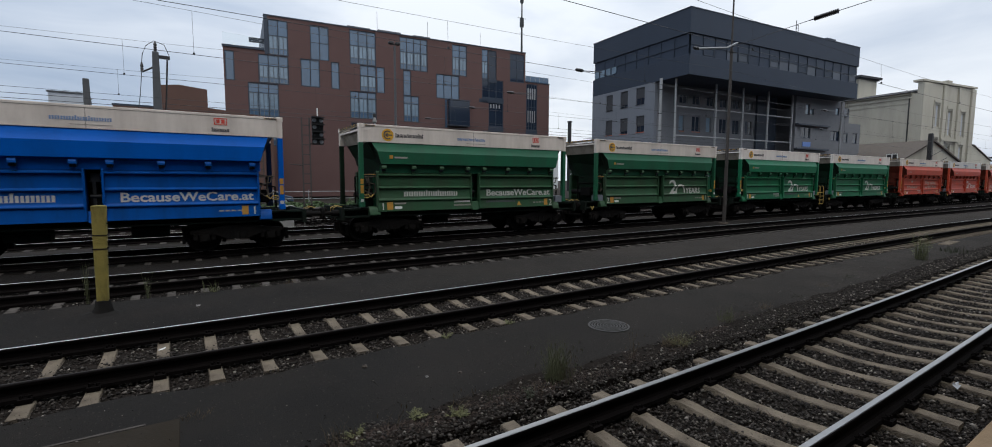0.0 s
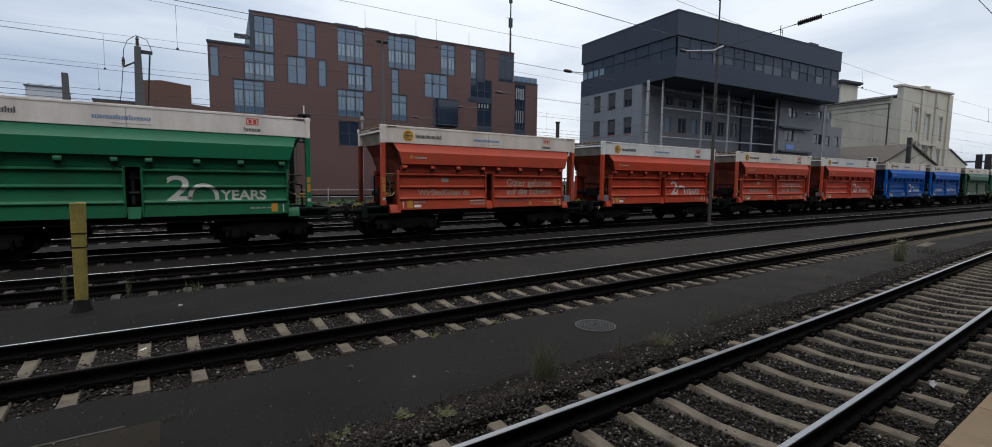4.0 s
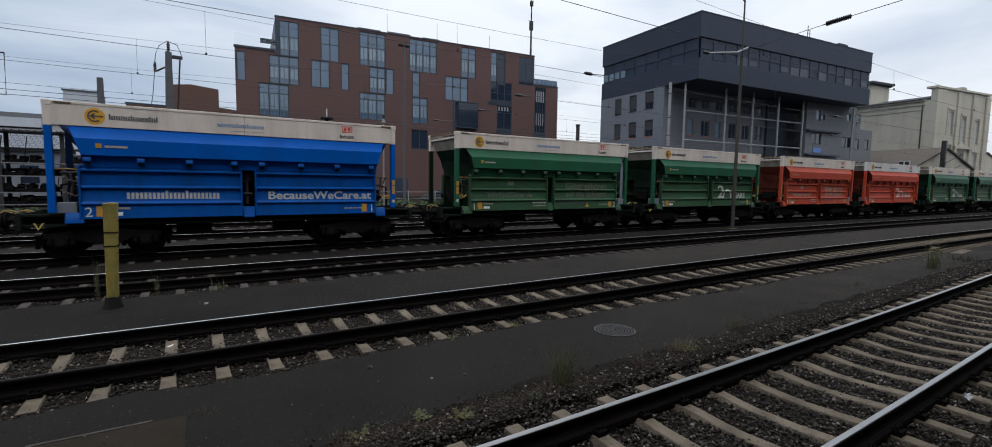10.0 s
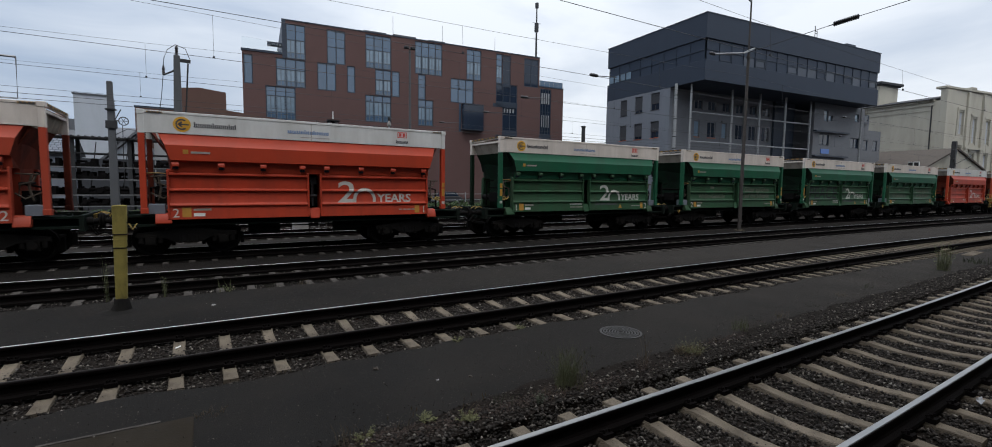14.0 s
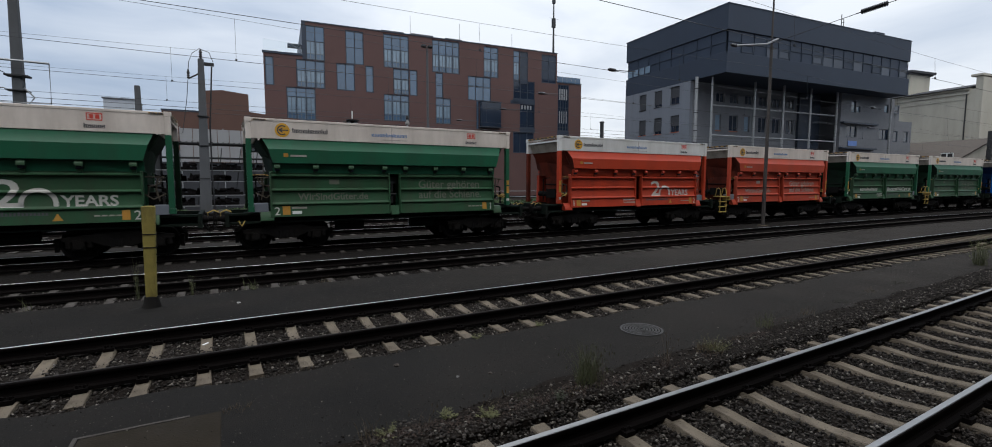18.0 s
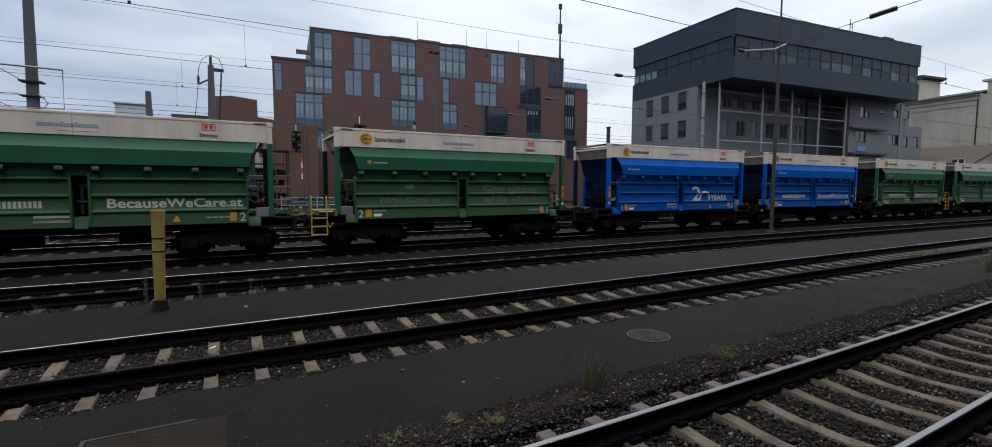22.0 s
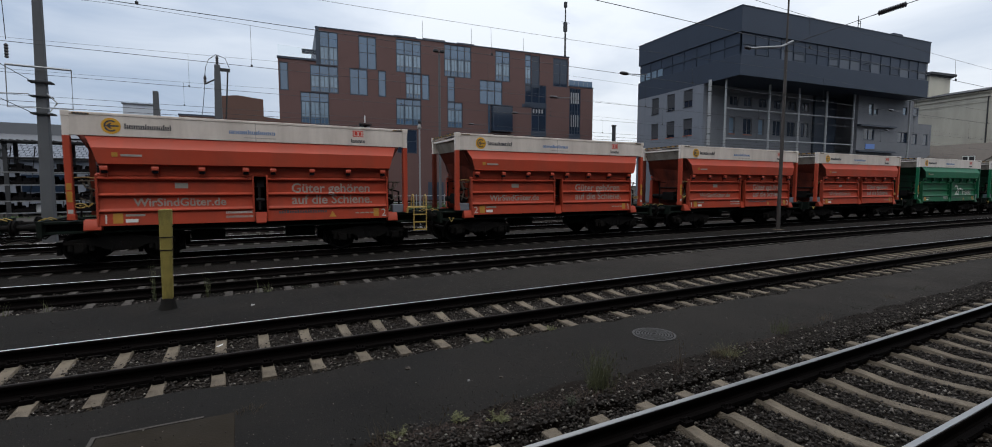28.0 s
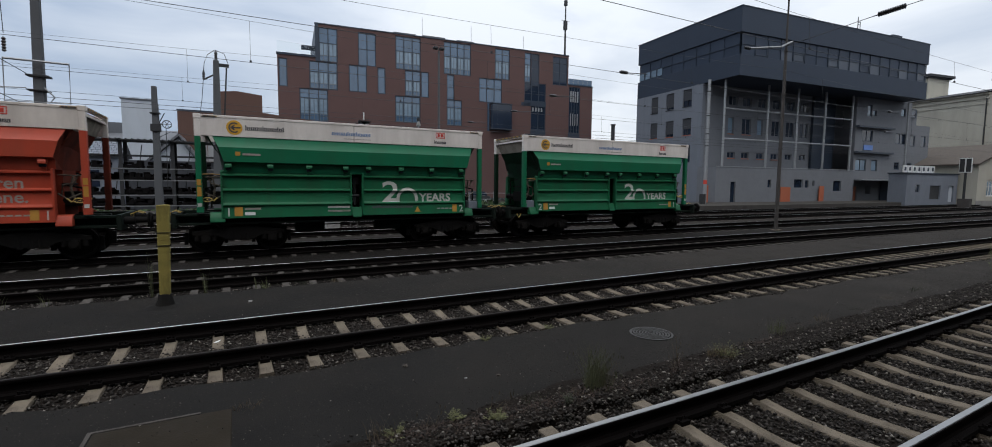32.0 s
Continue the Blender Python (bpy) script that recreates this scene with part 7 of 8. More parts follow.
# floodlight mast
m = thing("floodlight_mast", "slim grey mast with two floodlights", "lamp post", pose(13.0, 33.0, -0.3))
part("shaft", Geo().tube((0, 0, 0), (0, 0, 11.9), 0.11, 0.075, 10), MAST, m)
part("cross_arm", Geo().path([(-0.30, 0, 11.95), (0.25, 0, 12.02)], 0.03), STEEL_DARK, m)
for x in (-0.28, 0.2):
    part("floodlight", Geo().box(x - 0.16, x + 0.16, -0.22, 0.10, 11.96, 12.14), STEEL_DARK, m, "", 0.03)
# white mast before the grey office
m = thing("pale_steel_mast", "pale grey steel mast with red warning band", "catenary mast", pose(41.9, 33.0, -0.3))
part("shaft", Geo().tube((0, 0, 0), (0, 0, 13.0), 0.19, 0.15, 12), STEEL_LIGHT, m)
part("warning_band", Geo().tube((0, 0, 2.6), (0, 0, 3.0), 0.195, 0.195, 12), LOGO_RED, m, "faded red warning band")
for z in (6.4, 7.6, 9.4, 11.8):
    part("collar", Geo().tube((0, 0, z), (0, 0, z + 0.08), 0.21, 0.21, 12), STEEL_DARK, m)
part("base_box", Geo().box(-0.9, -0.45, -0.5, -0.1, 0, 1.6), STEEL_DARK, m)
# anchor mast before the cream hall
m = thing("catenary_mast", "dark square mast with spread cantilever arms", "catenary mast", pose(88.5, 23.6, -0.3))
part("shaft", Geo().box(-0.3, 0.3, -0.25, 0.25, 0, 9.2), STEEL_DARK, m, "", 0.05)
for z, s in ((6.6, -1), (6.9, 1), (5.2, -1), (5.4, 1)):
    part("cantilever", Geo().path([(0, -0.3, z - 0.8), (s * 4.2, -0.8, z + 0.5)], 0.045), STEEL_DARK, m)

# signals
def signal_head(parent, x, y, z, k):
    head = part("signal_head", Geo().box(x - 0.29 * k, x + 0.29 * k, y + 0.02, y + 0.06, z - 0.12 * k, z + 1.38 * k), SIGNAL_BLACK, parent, "black signal back board")
    for i, dz in enumerate((0.05, 0.42, 0.80, 1.16)):
        for s in (-1, 1):
            lamp = part("signal_lamp", Geo().tube((x + s * 0.17 * k, y, z + dz * k), (x + s * 0.17 * k, y - 0.05, z + dz * k), 0.105 * k, n=12), LENS if (i + s) % 3 else SIGNAL_BLACK, head)
        part("visor", Geo().box(x - 0.32 * k, x + 0.32 * k, y - 0.24, y + 0.02, z + (dz + 0.12) * k, z + (dz + 0.17) * k), SIGNAL_BLACK, head)
    part("finial", Geo().tube((x, y, z + 1.4 * k), (x, y, z + 1.8 * k), 0.035 * k, n=6), SIGN_WHITE, head)


m = thing("light_signal", "railway light signal with ladder on a rusty lattice mast", "railway signal", pose(0, 25.35, -0.3))
for x in (5.06, 5.42):
    part("ladder_rail", Geo().box(x, x + 0.06, -0.03, 0.03, 0, 5.55), RUST, m)
for i in range(11):
    part("rung", Geo().box(5.06, 5.48, -0.02, 0.02, 0.35 + i * 0.48, 0.40 + i * 0.48), RUST, m)
part("outrigger", Geo().path([(5.45, 0, 4.3), (5.85, 0, 4.3)], 0.04).path([(5.1, 0, 3.2), (4.5, 0, 3.25)], 0.03), RUST, m)
signal_head(m, 5.85, 0.0, 4.35, 0.95)
for hx, mx, top in ((3.45, 3.80, 5.75), (1.68, 2.0, 5.4)):
    m = thing("light_signal", "railway light signal with narrow ladder mast before the racks", "railway signal", pose(0, 31.3, -0.3))
    for x in (mx, mx + 0.26):
        part("ladder_rail", Geo().box(x, x + 0.05, -0.03, 0.03, 0, top), RUST, m)
    for i in range(11):
        part("rung", Geo().box(mx, mx + 0.31, -0.02, 0.02, 0.3 + i * 0.46, 0.34 + i * 0.46), RUST, m)
    part("outrigger", Geo().path([(mx + 0.02, 0, top - 0.6), (hx, 0, top - 0.6)], 0.035), RUST, m)
    signal_head(m, hx, 0.0, top - 1.15, 0.85)
    if hx > 3:
        for k in range(4):
            part("striped_board", Geo().box(mx - 0.12, mx - 0.04, -0.06, -0.03, 2.9 + 0.34 * k, 3.22 + 0.34 * k), (SIGN_WHITE, LOGO_RED)[k % 2], m)
m = thing("yard_lamp", "small domed lamp on a thin pole", "lamp post", pose(8.85, 25.5, -0.3))
part("pole", Geo().tube((0, 0, 0), (0, 0, 5.6), 0.05, n=8), STEEL_LIGHT, m)
part("dome", Geo().lathe([(0.03, 0.0), (0.11, 0.03), (0.12, 0.10), (0.08, 0.2), (0.03, 0.32)], (0, 0, 5.55), "z", 12), CONCRETE, m)
part("hood", Geo().lathe([(0.07, 0.30), (0.085, 0.36), (0.07, 0.48)], (0, 0, 5.55), "z", 12), STEEL_DARK, m)
m = thing("twin_panel_signal", "twin-panel black signal with white rims on a dark mast", "railway signal", pose(74.6, 23.5, -0.3, 0, 0, -90))
part("mast", Geo().tube((0.0, 0.15, 0), (0.0, 0.15, 5.0), 0.13, n=8), STEEL_DARK, m)
for x in (-0.56, 0.01):
    rim = part("panel_rim", Geo().box(x, x + 0.55, -0.05, 0.05, 4.22, 5.9), SIGN_WHITE, m)
    part("panel", Geo().box(x + 0.06, x + 0.49, -0.09, -0.055, 4.3, 5.82), SIGNAL_BLACK, rim)
part("relay_box", Geo().box(-0.2, 0.9, -0.9, -0.3, 0, 1.2), RUST, m)
m = thing("light_signal", "distant twin railway signals on a steel mast", "railway signal", pose(112.0, 20.0, -0.3, 0, 0, -90))
part("mast", Geo().tube((0, 0, 0), (0, 0, 5.2), 0.15, n=8), STEEL_DARK, m)
for x in (-0.95, 0.15):
    part("signal_head", Geo().box(x, x + 0.8, -0.2, 0.2, 5.0, 7.6), SIGNAL_BLACK, m, "", 0.05)


def overhead_line(yc, f, contact, messenger, label, phase, x0=-48.0, x1=150.0):
    m = thing("overhead_line", label, "overhead wire", group="overhead lines")
    a, b = [], []
    xs = [x0 + 3.0 * i for i in range(int((x1 - x0) / 3) + 1)]

    def sag(x):
        u = ((x - phase) % 54.0) / 27.0 - 1.0
        return messenger - 0.42 * (1 - u * u) + 0.15
    for x in xs:
        a.append((x, yc + f(x), contact))
        b.append((x, yc + f(x) * 1.0 + 0.05, sag(x)))
    part("contact_wire", Geo().path(a, 0.0075, 4), WIRE, m)
    part("messenger_wire", Geo().path(b, 0.0048, 4), WIRE, m)
    for i in range(16):
        x = phase - 40 + i * 8.6
        part("dropper", Geo().tube((x, yc + f(x), contact), (x, yc + f(x) + 0.05, sag(x)), 0.0045, n=4).box(x - 0.03, x + 0.03, yc + f(x) - 0.02, yc + f(x) + 0.02, contact, contact + 0.06), WIRE, m)


overhead_line(2.5, bend_near, 5.75, 7.0, "contact and messenger wire above the platform track", 6.0)
overhead_line(7.722, bend, 5.83, 6.80, "contact and messenger wire above the siding", 2.0)
overhead_line(13.028, bend, 6.05, 7.05, "contact and messenger wire above the third track", 21.0)
overhead_line(17.729, bend, 6.0, 7.25, "contact and messenger wire above the train's track", -2.5)
overhead_line(22.8, bend, 6.05, 7.35, "contact and messenger wire behind the train", 4.0)
overhead_line(27.9, bend, 6.0, 7.3, "contact and messenger wire above the far track", 12.0)
for gx in (-48.0, 150.0):
    m = thing("line_gantry", "grey steel gantry that holds the overhead lines", "gantry", pose(gx, 0, -0.3))
    for gy in (-3.6, 34.0):
        part("post", Geo().box(-0.2, 0.2, gy - 0.2, gy + 0.2, 0, 8.2), STEEL_DARK, m)
    part("beam", Geo().box(-0.2, 0.2, -3.4, 33.8, 7.55, 7.9), STEEL_DARK, m)
    for gy, f in ((2.5, bend_near), (7.722, bend), (13.028, bend), (17.729, bend), (22.8, bend), (27.9, bend)):
        part("drop_arm", Geo().box(-0.06, 0.06, gy + f(gx) - 0.06, gy + f(gx) + 0.1, 6.0, 7.6), STEEL_DARK, m)
m = thing("feeder_line", "thin feeder wires along the far masts", "overhead wire")
for y, z in ((31.5, 6.2), (31.8, 6.0)):
    part("feeder_wire", Geo().path([(-45 + 5.0 * i, y + bend(-45 + 5.0 * i), z) for i in range(30)], 0.012, 4), WIRE, m)
# section insulators and arms hanging before the offices
for x, y, z in ((13.1, 27.9, 6.0), (13.3, 22.8, 6.05), (12.3, 17.729, 6.0), (12.0, 13.028, 6.05), (30.0, 13.028, 6.05), (40.0, 17.729, 6.0)):
    m = thing("registration_arm", "short registration arm with a dark insulator on the line", "overhead fitting", pose(x, y + bend(x), z))
    part("insulator", Geo().lathe([(0.02, -0.2), (0.055, -0.14), (0.06, 0.0), (0.055, 0.14), (0.02, 0.2)], (0, 0, 0.03), "x", 10), INSULATOR, m)
    part("arm", Geo().tube((0.2, 0, 0.03), (1.2, 0.1, 0.12), 0.016, n=5), MAST, m)

# ---------------------------------------------------------------- small things on the ground
m = thing("yellow_marker_post", "faded yellow wooden marker post with black straps", "post", pose(-1.26, 10.66, -0.2, 0, 1.0, 0))
part("post", Geo().prism([(-0.075, 0.14), (0.085, 0.14), (0.108, 1.78), (0.112, 1.93), (0.02, 1.935), (-0.098, 1.925), (-0.094, 1.78)], -0.075, 0.075, "y"), POST_YELLOW, m, "", 0.012)
mound = Geo().lathe([(0.36, 0.022), (0.26, 0.034), (0.150, 0.070), (0.122, 0.16), (0.108, 0.27), (0.07, 0.28)], (0, 0, 0), "z", 22)
mound.v = [(x * (1 + 0.22 * noise.noise((x * 12, y * 12, z * 11))), y * (1 + 0.22 * noise.noise((x * 9, y * 9, z * 7 + 5))), z) for x, y, z in mound.v]
part("base_mound", mound, TAR, m, "black tarred foot")
for z in (1.17, 1.41):
    part("strap", Geo().box(-0.105, 0.112, -0.082, 0.082, z, z + 0.018), TAR, m)
for i, z in enumerate((0.9, 1.05, 1.2, 1.3, 1.62)):
    part("staple", Geo().tube((0.095, -0.04, z), (0.125, -0.04, z), 0.012, n=5), TAR, m)

m = thing("manhole_cover", "round cast-iron manhole cover in the asphalt", "manhole cover", pose(5.69, 5.35, -0.173) @ Matrix.Diagonal((0.9, 0.9, 1, 1)))
part("frame_ring", Geo().lathe([(0.36, 0.0), (0.37, 0.016), (0.335, 0.018), (0.33, 0.0)], (0, 0, 0), "z", 40), IRON, m)
lid = part("lid", Geo().lathe([(0.328, 0.0), (0.325, 0.010), (0.02, 0.010)], (0, 0, 0), "z", 40), TAR, m)
for r0 in (0.05, 0.10, 0.15, 0.20, 0.25, 0.30):
    part("rib_ring", Geo().lathe([(r0 - 0.012, 0.0095), (r0 - 0.009, 0.022), (r0 + 0.009, 0.022), (r0 + 0.012, 0.0095)], (0, 0, 0), "z", 36), IRON, lid)
for a in range(0, 360, 30):
    c, s = math.cos(radians(a)), math.sin(radians(a))
    part("lug", Geo().tube((0.275 * c, 0.275 * s, 0.012), (0.275 * c, 0.275 * s, 0.016), 0.018, n=6), IRON, lid)

m = thing("cable_trough_cover", "brown concrete cover slab set in the asphalt", "cover slab", pose(-0.70, 4.75, -0.185))
part("slab", Geo().box(-0.56, 0.58, -0.85, 0.75, -0.1, 0.022), SLAB, m, "", 0.01)
part("rim", Geo().box(-0.60, -0.565, -0.85, 0.79, -0.1, 0.024).box(-0.565, 0.30, 0.755, 0.79, -0.1, 0.024), SLEEPER_DARKER, m)
part("gap", Geo().box(0.30, 0.585, 0.755, 0.785, -0.1, 0.004), TAR, m, "dark open joint")
m = thing("flat_cover", "flat pale concrete cover beside the siding", "cover slab", pose(24.5, 5.75, -0.2, 0, 0, 4))
part("slab", Geo().box(-0.9, 0.9, -0.16, 0.16, 0, 0.05), SLEEPER, m, "", 0.01)
m = thing("pale_stone_block", "pale stone block lying beside the siding", "stone", pose(24.6, 6.55, -0.2, 0, 0, 3))
part("block", Geo().box(-0.35, 0.35, -0.08, 0.08, 0, 0.10), SLEEPER, m, "", 0.02)


def pebble(x, y, size, mat, label, seed, z=-0.18):
    r = random.Random(seed)
    geo = Geo()
    pts = [Vector((r.uniform(-1, 1), r.uniform(-1, 1), r.uniform(-0.4, 0.8))).normalized() * size * r.uniform(0.7, 1.1) for _ in range(12)]
    bm = bmesh.new()
    for q in pts:
        bm.verts.new((q.x, q.y, q.z * 0.7))
    bmesh.ops.convex_hull(bm, input=bm.verts)
    me = bpy.data.meshes.new("loose_stone")
    bm.to_mesh(me)
    bm.free()
    me.materials.append(mat)
    tagged(part("loose_stone", me, None, None, at=pose(x, y, z + size * 0.25)), label, "stone")


pebble(1.82, 5.80, 0.05, STONE, "single dark stone lying on the asphalt", 1)
pebble(2.35, 5.1, 0.03, CONCRETE, "small pale pebble on the asphalt", 2)
pebble(2.75, 5.0, 0.035, STONE, "small dark pebble on the asphalt", 3)
pebble(0.15, 10.37, 0.045, CONCRETE, "white stone lying on the asphalt", 4)
m = thing("crumpled_paper", "crumpled white paper lying between sleepers", "litter", pose(7.42, 1.57, -0.20))
part("paper", Geo().add([(-0.07, -0.03, 0.0), (-0.02, -0.05, 0.05), (0.03, -0.02, 0.02), (0.08, 0.0, 0.05), (0.02, 0.04, 0.02), (-0.03, 0.02, 0.06), (-0.06, 0.02, 0.03), (0.0, 0.0, 0.03)], [(0, 1, 7), (1, 2, 7), (2, 3, 7), (3, 4, 7), (4, 5, 7), (5, 6, 7), (6, 0, 7)]), LENS, m)
m = thing("crumpled_paper", "scrap of white paper in the siding ballast", "litter", pose(-0.35, 8.1, -0.23, 0, 0, 20))
part("paper", Geo().add([(-0.05, -0.01, 0.0), (0.05, 0.0, 0.02), (0.06, 0.025, 0.03), (-0.04, 0.02, 0.01)], [(0, 1, 2, 3)]), SIGN_WHITE, m)


def blade_clump(name, label, x, y, z, n, height, spread, mat, seed, lean=0.35, wide=0.006, seeds=False):
    """A tuft of single bent blades."""
    r = random.Random(seed)
    geo = Geo()
    for _ in range(n):
        a, d = r.uniform(0, 6.28), spread * math.sqrt(r.random())
        bx, by = d * math.cos(a), d * math.sin(a) * 0.7
        h = height * r.uniform(0.45, 1.0)
        la = r.uniform(0, 6.28)
        lx, ly = lean * h * r.uniform(0.1, 1.0) * math.cos(la), lean * h * r.uniform(0.1, 1.0) * math.sin(la)
        w = wide * r.uniform(0.6, 1.3)
        wa = r.uniform(0, 3.14)
        wx, wy = w * math.cos(wa), w * math.sin(wa)
        p = [(bx - wx, by - wy, 0), (bx + wx, by + wy, 0), (bx + lx * 0.35 + wx * 0.8, by + ly * 0.35 + wy * 0.8, h * 0.55), (bx + lx * 0.35 - wx * 0.8, by + ly * 0.35 - wy * 0.8, h * 0.55), (bx + lx, by + ly, h)]
        geo.add(p, [(0, 1, 2, 3), (3, 2, 4)])
        if seeds and r.random() < 0.6:
            geo.add([(bx + lx, by + ly, h + 0.03), (bx + lx + 0.006, by + ly, h), (bx + lx, by + ly + 0.006, h - 0.03), (bx + lx - 0.006, by + ly, h)], [(0, 1, 2, 3)])
    return tagged(part(name, geo.mesh(name, mat, smooth=0), None, None, at=pose(x, y, z)), label, "weed", kind="stuff")


def leafy_weed(label, x, y, z, stems, height, spread, leaf, mat, seed):
    """A low plant: thin bent stems with small pointed leaves all along them."""
    r = random.Random(seed)
    geo = Geo()
    for _ in range(stems):
        a, d = r.uniform(0, 6.28), spread * r.uniform(0.3, 1.0)
        h = height * r.uniform(0.4, 1.0)
        foot, tip = Vector((0.15 * d * math.cos(a), 0.15 * d * math.sin(a), 0)), Vector((d * math.cos(a), d * math.sin(a), h))
        geo.tube(foot, tip, 0.0022, 0.001, 4, False)
        for k in range(7):
            p = foot.lerp(tip, 0.25 + 0.75 * k / 6)
            la = r.uniform(0, 6.28)
            u = Vector((math.cos(la), math.sin(la), r.uniform(-0.2, 0.7))).normalized() * leaf * r.uniform(0.6, 1.2)
            w = Vector((-math.sin(la), math.cos(la), 0)) * leaf * 0.22
            geo.add([p, p + u * 0.5 + w, p + u, p + u * 0.5 - w], [(0, 1, 2), (0, 2, 3)])
    return tagged(part("weed", geo.mesh("weed", mat, smooth=0), None, None, at=pose(x, y, z)), label, "weed", kind="stuff")


def litter(label, x, y, z, n, rx, ry, mat, seed):
    """A mat of brown moss crumbs and dead leaves."""
    r = random.Random(seed)
    geo = Geo()
    for _ in range(n):
        px, py, q = r.gauss(0, rx * 0.5), r.gauss(0, ry * 0.5), r.uniform(0.006, 0.018)
        a, t = r.uniform(0, 6.28), r.uniform(-0.6, 0.6)
        u, w = Vector((math.cos(a), math.sin(a), t)) * q, Vector((-math.sin(a), math.cos(a), r.uniform(-0.4, 0.4))) * q * 0.6
        p = Vector((px, py, r.uniform(0.0, 0.02)))
        geo.add([p - u, p + w, p + u, p - w], [(0, 1, 2, 3)])
    return tagged(part("leaf_litter", geo.mesh("leaf_litter", mat, smooth=0), None, None, at=pose(x, y, z)), label, "leaf litter", kind="stuff")


blade_clump("weed", "tall thin dark green weed at the asphalt edge", 3.60, 4.22, -0.22, 190, 0.60, 0.13, GRASS_FINE, 1, 0.62, 0.0018)
blade_clump("weed", "feathery outer stalks of the tall weed", 3.64, 4.20, -0.22, 90, 0.48, 0.24, GRASS_FINE, 101, 0.8, 0.0016, True)
blade_clump("weed", "dry seed stalks beside the tall weed", 3.80, 4.20, -0.22, 26, 0.42, 0.14, GRASS_DRY, 2, 0.5, 0.0018, True)
leafy_weed("bright yellow-green low weed on the verge", 1.87, 4.27, -0.20, 26, 0.09, 0.11, 0.035, LEAF_GREEN, 3)
leafy_weed("green weed rosette on the verge", 2.21, 4.06, -0.20, 30, 0.10, 0.14, 0.038, LEAF_GREEN, 4)
blade_clump("weed", "bent dry straw stalks", 2.22, 4.10, -0.21, 12, 0.26, 0.07, GRASS_DRY, 5, 1.1, 0.0022, True)
blade_clump("weed", "bent dry straw stalks", 1.60, 4.26, -0.21, 9, 0.24, 0.08, GRASS_DRY, 105, 1.0, 0.0022, True)
leafy_weed("low green weed on the verge", 1.23, 4.23, -0.20, 22, 0.09, 0.16, 0.03, LEAF_GREEN, 6)
leafy_weed("small dark green weed on the verge", 3.08, 4.0, -0.21, 20, 0.16, 0.09, 0.028, GRASS_DARK, 7)
litter("reddish-brown moss and dead leaves on the verge", 4.85, 4.12, -0.195, 420, 0.26, 0.14, LITTER_BROWN, 8)
blade_clump("weed", "thin dry stalks with seed heads", 4.88, 4.15, -0.22, 16, 0.46, 0.07, GRASS_DRY, 9, 0.5, 0.0022, True)
leafy_weed("reddish-brown withered weed", 4.78, 4.10, -0.21, 18, 0.20, 0.15, 0.03, LITTER_BROWN, 108)
blade_clump("weed", "yellowish dry grass tuft at the verge", 5.85, 4.22, -0.22, 240, 0.20, 0.24, GRASS_DRY, 10, 0.7, 0.0022)
leafy_weed("yellow-green weed among the dry grass", 5.9, 4.2, -0.21, 34, 0.20, 0.26, 0.028, LEAF_GREEN, 110)
litter("brown moss at the foot of the dry grass", 5.7, 4.12, -0.195, 500, 0.36, 0.14, LITTER_BROWN, 111)
blade_clump("weed", "dark wispy weed at the verge", 7.6, 4.50, -0.22, 90, 0.34, 0.18, GRASS_FINE, 11, 0.5, 0.0018)
leafy_weed("small yellow-flowered weed at a sleeper end", 3.23, 6.30, -0.20, 26, 0.07, 0.12, 0.03, LEAF_GREEN, 12)
leafy_weed("small yellow-flowered weed at a sleeper end", 4.44, 6.40, -0.20, 26, 0.06, 0.12, 0.028, LEAF_GREEN, 13)
blade_clump("weed", "dry grass beside the cover slab", 0.02, 5.45, -0.19, 60, 0.09, 0.14, GRASS_DRY, 14, 0.9, 0.0025)
blade_clump("weed", "tall green weed behind the marker post", -1.64, 11.92, -0.22, 9, 0.95, 0.05, GRASS_FINE, 15, 0.16, 0.006, True)
leafy_weed("tall green weed stem behind the marker post", -1.64, 11.92, -0.22, 5, 0.8, 0.08, 0.05, GRASS_FINE, 115)
blade_clump("weed", "tall drooping green weed near the marker post", -0.68, 11.68, -0.22, 7, 0.75, 0.05, GRASS_FINE, 16, 0.24, 0.006, True)
leafy_weed("drooping leafy weed near the marker post", -0.66, 11.68, -0.22, 5, 0.5, 0.10, 0.05, GRASS_FINE, 116)
blade_clump("weed", "green weed at a sleeper end", 0.41, 11.62, -0.22, 14, 0.36, 0.14, GRASS_FINE, 17, 0.45, 0.005)
leafy_weed("green weed at a sleeper end", 0.45, 11.62, -0.21, 14, 0.16, 0.14, 0.04, GRASS_FINE, 117)
blade_clump("weed", "thin green weed at a sleeper end", -3.9, 11.75, -0.22, 10, 0.36, 0.10, GRASS_FINE, 118, 0.6, 0.005)
blade_clump("weed", "thin green weed at a sleeper end", -3.25, 11.75, -0.22, 8, 0.32, 0.08, GRASS_FINE, 119, 0.6, 0.005)
blade_clump("weed", "leafy green weed bush at the verge", 18.6, 4.95, -0.22, 60, 0.95, 0.24, GRASS_FINE, 18, 0.25, 0.004)
leafy_weed("leafy green weed bush at the verge", 18.6, 4.95, -0.22, 40, 0.9, 0.32, 0.07, GRASS_GREEN, 120)
blade_clump("weed", "dull green weed on the asphalt edge", 21.5, 4.9, -0.22, 60, 0.30, 0.5, GRASS_DARK, 19, 0.5, 0.010)
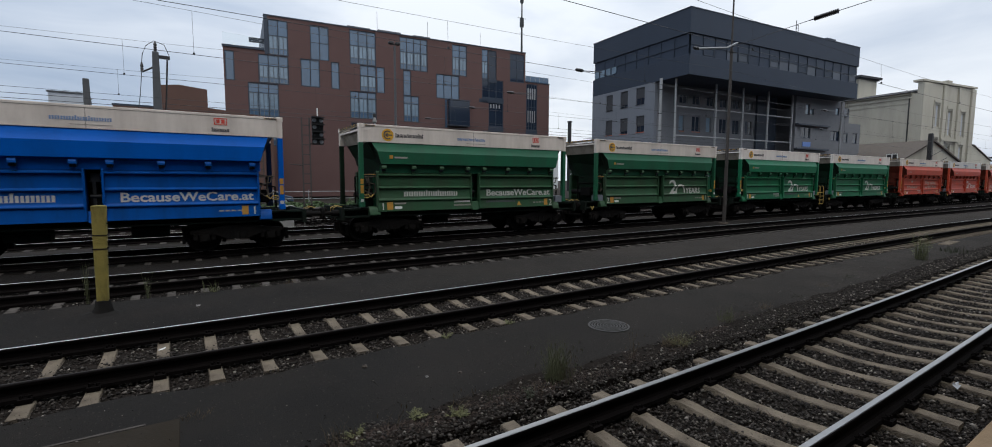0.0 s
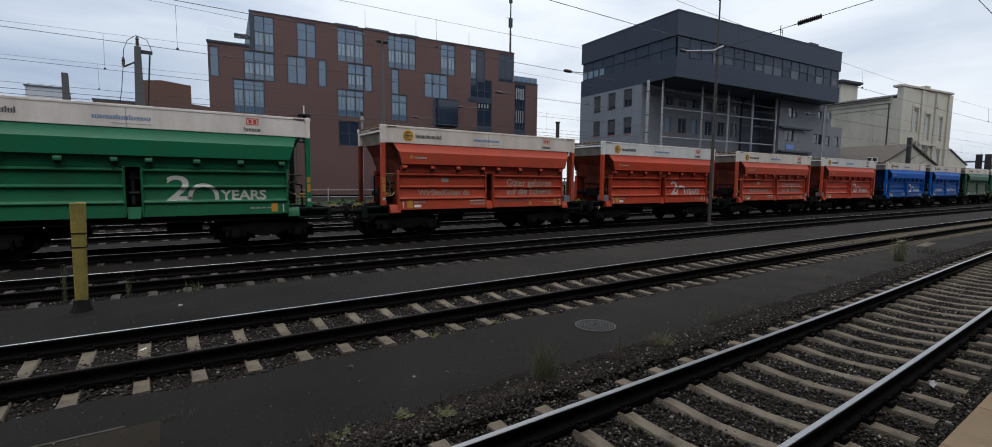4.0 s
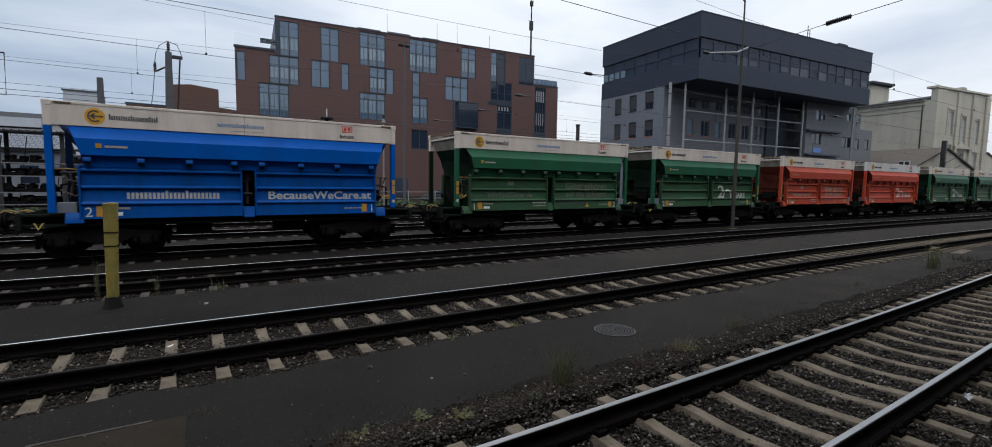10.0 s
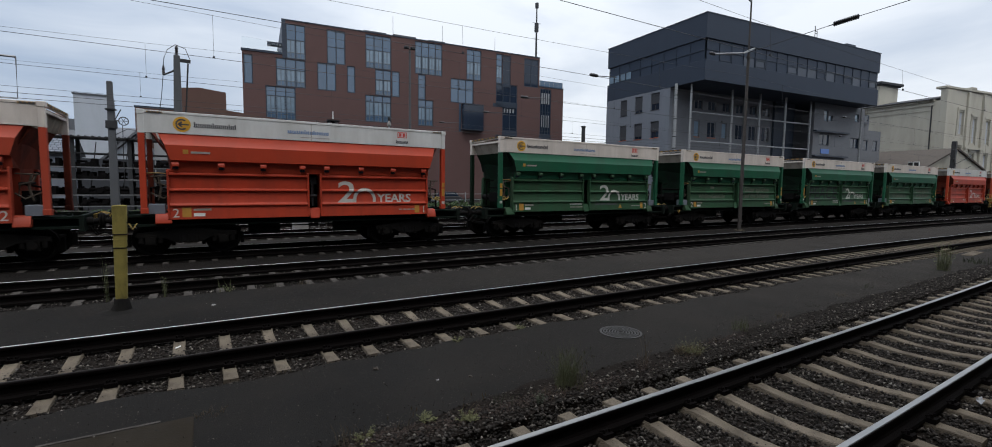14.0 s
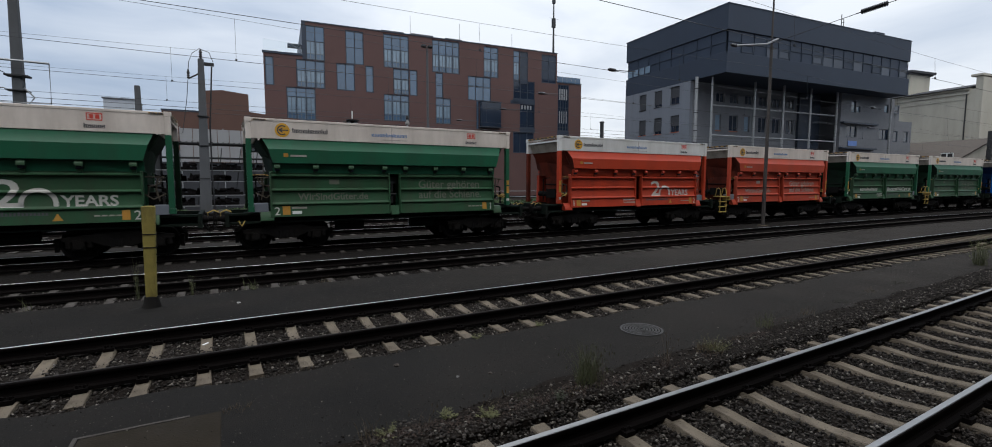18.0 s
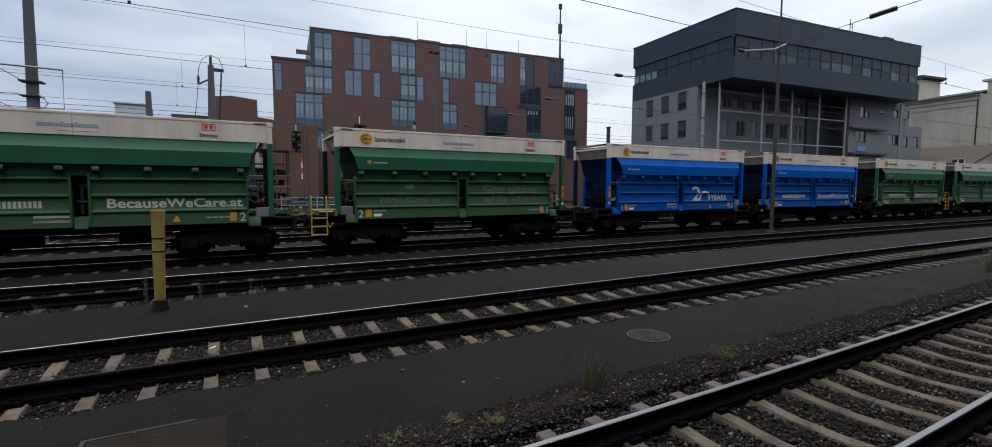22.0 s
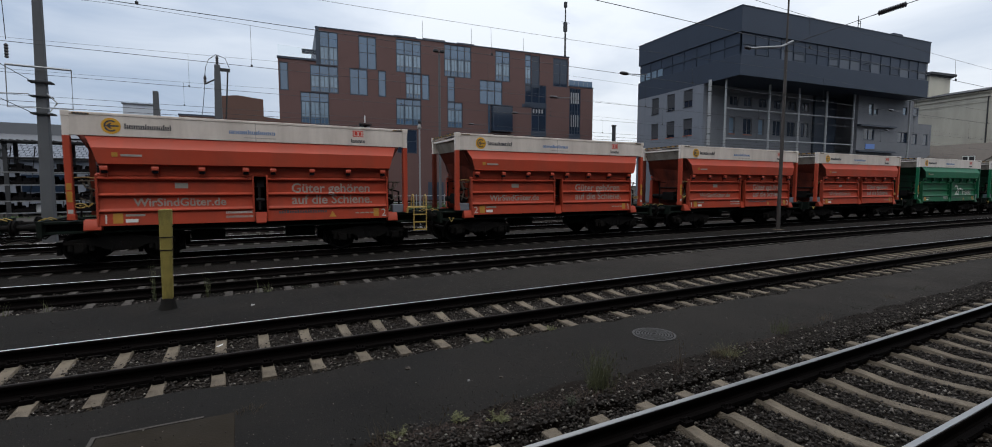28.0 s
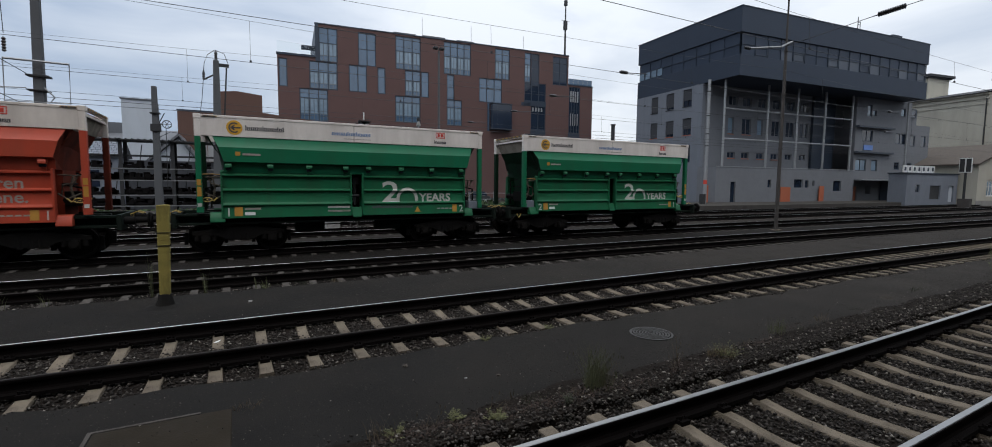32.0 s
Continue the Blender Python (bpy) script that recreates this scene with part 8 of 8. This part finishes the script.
for i, (x, y) in enumerate(((6.6, 4.36), (8.1, 4.48), (9.0, 4.58), (10.4, 4.7), (12.0, 4.85), (13.5, 4.95), (3.3, 4.12), (2.75, 4.2), (1.1, 4.25), (1.3, 11.7), (2.0, 11.7))):
    blade_clump("weed", "sparse dry weed tuft on the verge", x, y, -0.22, 40, 0.13 + 0.05 * (i % 3), 0.16, (GRASS_DRY, GRASS_DARK)[i % 2], 40 + i, 0.7, 0.0022)
for i, (x, y, rx) in enumerate(((2.1, 4.1, 0.5), (3.2, 4.12, 0.5), (1.3, 4.2, 0.4), (7.0, 4.3, 0.6), (1.7, 4.18, 0.5), (2.7, 4.15, 0.5), (4.0, 4.12, 0.5), (3.5, 4.2, 0.4), (8.2, 4.6, 0.8), (10.0, 5.05, 1.0), (12.5, 5.3, 1.2))):
    litter("brown moss and dead leaves on the verge", x, y, -0.190, 760, rx, 0.13, LITTER_BROWN, 60 + i)


def leaf_mass(name, label, box, n, size, seed, mat):
    """A low hedge of many small leaves in an uneven volume."""
    r = random.Random(seed)
    x0, x1, y0, y1, z0, z1 = box
    geo = Geo()
    for _ in range(n):
        x, y = r.uniform(x0, x1), r.uniform(y0, y1)
        top = z0 + (z1 - z0) * (0.6 + 0.4 * noise.noise((x * 0.7, y, seed)))
        z = z0 + (top - z0) * math.sqrt(r.random())
        a, b = Vector((r.uniform(-1, 1), r.uniform(-1, 1), r.uniform(-1, 1))).normalized() * size, Vector((r.uniform(-1, 1), r.uniform(-1, 1), r.uniform(-1, 1))).normalized() * size * 0.6
        p = Vector((x, y, z))
        geo.add([p - a, p + b, p + a, p - b], [(0, 1, 2, 3)])
    return tagged(part(name, geo.mesh(name, mat, smooth=0), None), label, "hedge", kind="stuff")


leaf_mass("grass_verge", "green overgrown grass verge behind the tracks", (1.0, 26.0, 34.5, 37.0, -0.3, 1.0), 9000, 0.13, 3, BUSH)
leaf_mass("grass_verge", "green overgrown grass verge behind the racks", (-22.0, 1.0, 36.0, 37.6, -0.3, 0.55), 4000, 0.13, 4, BUSH)
m = thing("yard_fence", "thin grey wire fence along the verge", "fence", pose(0, 37.2, -0.3))
for i in range(11):
    part("post", Geo().tube((3 + i * 2.4, 0, 0), (3 + i * 2.4, 0, 1.75), 0.04, n=6), STEEL_LIGHT, m)
for z in (0.6, 1.1, 1.62):
    part("rail", Geo().tube((3, 0, z), (27, 0, z), 0.022, n=5), STEEL_LIGHT, m)


def parked_car(x, y, rz, mat, label):
    c = thing("parked_car", label, "car", pose(x, y, -0.3, 0, 0, rz))
    body = [(-2.1, 0.28), (-2.12, 0.75), (-1.95, 0.92), (-1.2, 1.0), (1.2, 0.98), (1.95, 0.82), (2.1, 0.6), (2.1, 0.3)]
    part("body", Geo().prism(body, -0.85, 0.85, "y"), mat, c, "", 0.06)
    part("cabin", Geo().prism([(-1.75, 0.95), (-1.35, 1.42), (0.35, 1.45), (1.1, 0.97)], -0.74, 0.74, "y"), GLASS_DARK, c, "dark car glazing", 0.05)
    part("roof", Geo().box(-1.35, 0.35, -0.72, 0.72, 1.44, 1.49), mat, c, "", 0.02)
    for wx in (-1.35, 1.3):
        for s in (-1, 1):
            wh = part("wheel", Geo().tube((wx, s * 0.70, 0.31), (wx, s * 0.88, 0.31), 0.31, n=16), TAR, c)
            part("rim", Geo().tube((wx, s * 0.885, 0.31), (wx, s * 0.90, 0.31), 0.19, n=12), STEEL_LIGHT, wh)


parked_car(7.2, 52.0, 0, CAR_BLUE, "dark blue-grey estate car parked before the brick office")
parked_car(25.5, 53.5, 180, STEEL_DARK, "dark small car parked before the brick office")
m = thing("relay_cabinet", "grey concrete relay cabinet beside the signal", "cabinet", pose(4.3, 26.0, -0.3))
part("body", Geo().box(-0.35, 0.35, -0.3, 0.3, 0, 1.1), CONCRETE, m, "", 0.02)
part("lid", Geo().box(-0.4, 0.4, -0.35, 0.35, 1.1, 1.17), CONCRETE, m)

# ---------------------------------------------------------------- unseen blocks added behind the camera to hold back sky light
m = thing("station_building", "unseen wall block added to hold back low sky", "station building", pose(0, -9.5, 0), kind="structure")
part("wall", Geo().box(-60, 120, -8, 0, 0.3, 24.0), RENDER_GREY, m)
m = thing("platform_canopy", "unseen flat roof on posts, added to hold back sky", "canopy", pose(0, 0, 0.37), kind="structure")
part("roof", Geo().box(-60, 120, -9.4, -1.4, 3.9, 4.15), RENDER_DARK, m)
for i in range(12):
    part("post", Geo().tube((-45 + i * 12.0, -4.5, 0), (-45 + i * 12.0, -4.5, 3.9), 0.14, n=10), STEEL_DARK, m)


def motions():
    for i, w in enumerate(WAGONS):
        walk(w, [(0.5 * k, wagon_pose(i, 0.5 * k)) for k in range(65)])


motions()
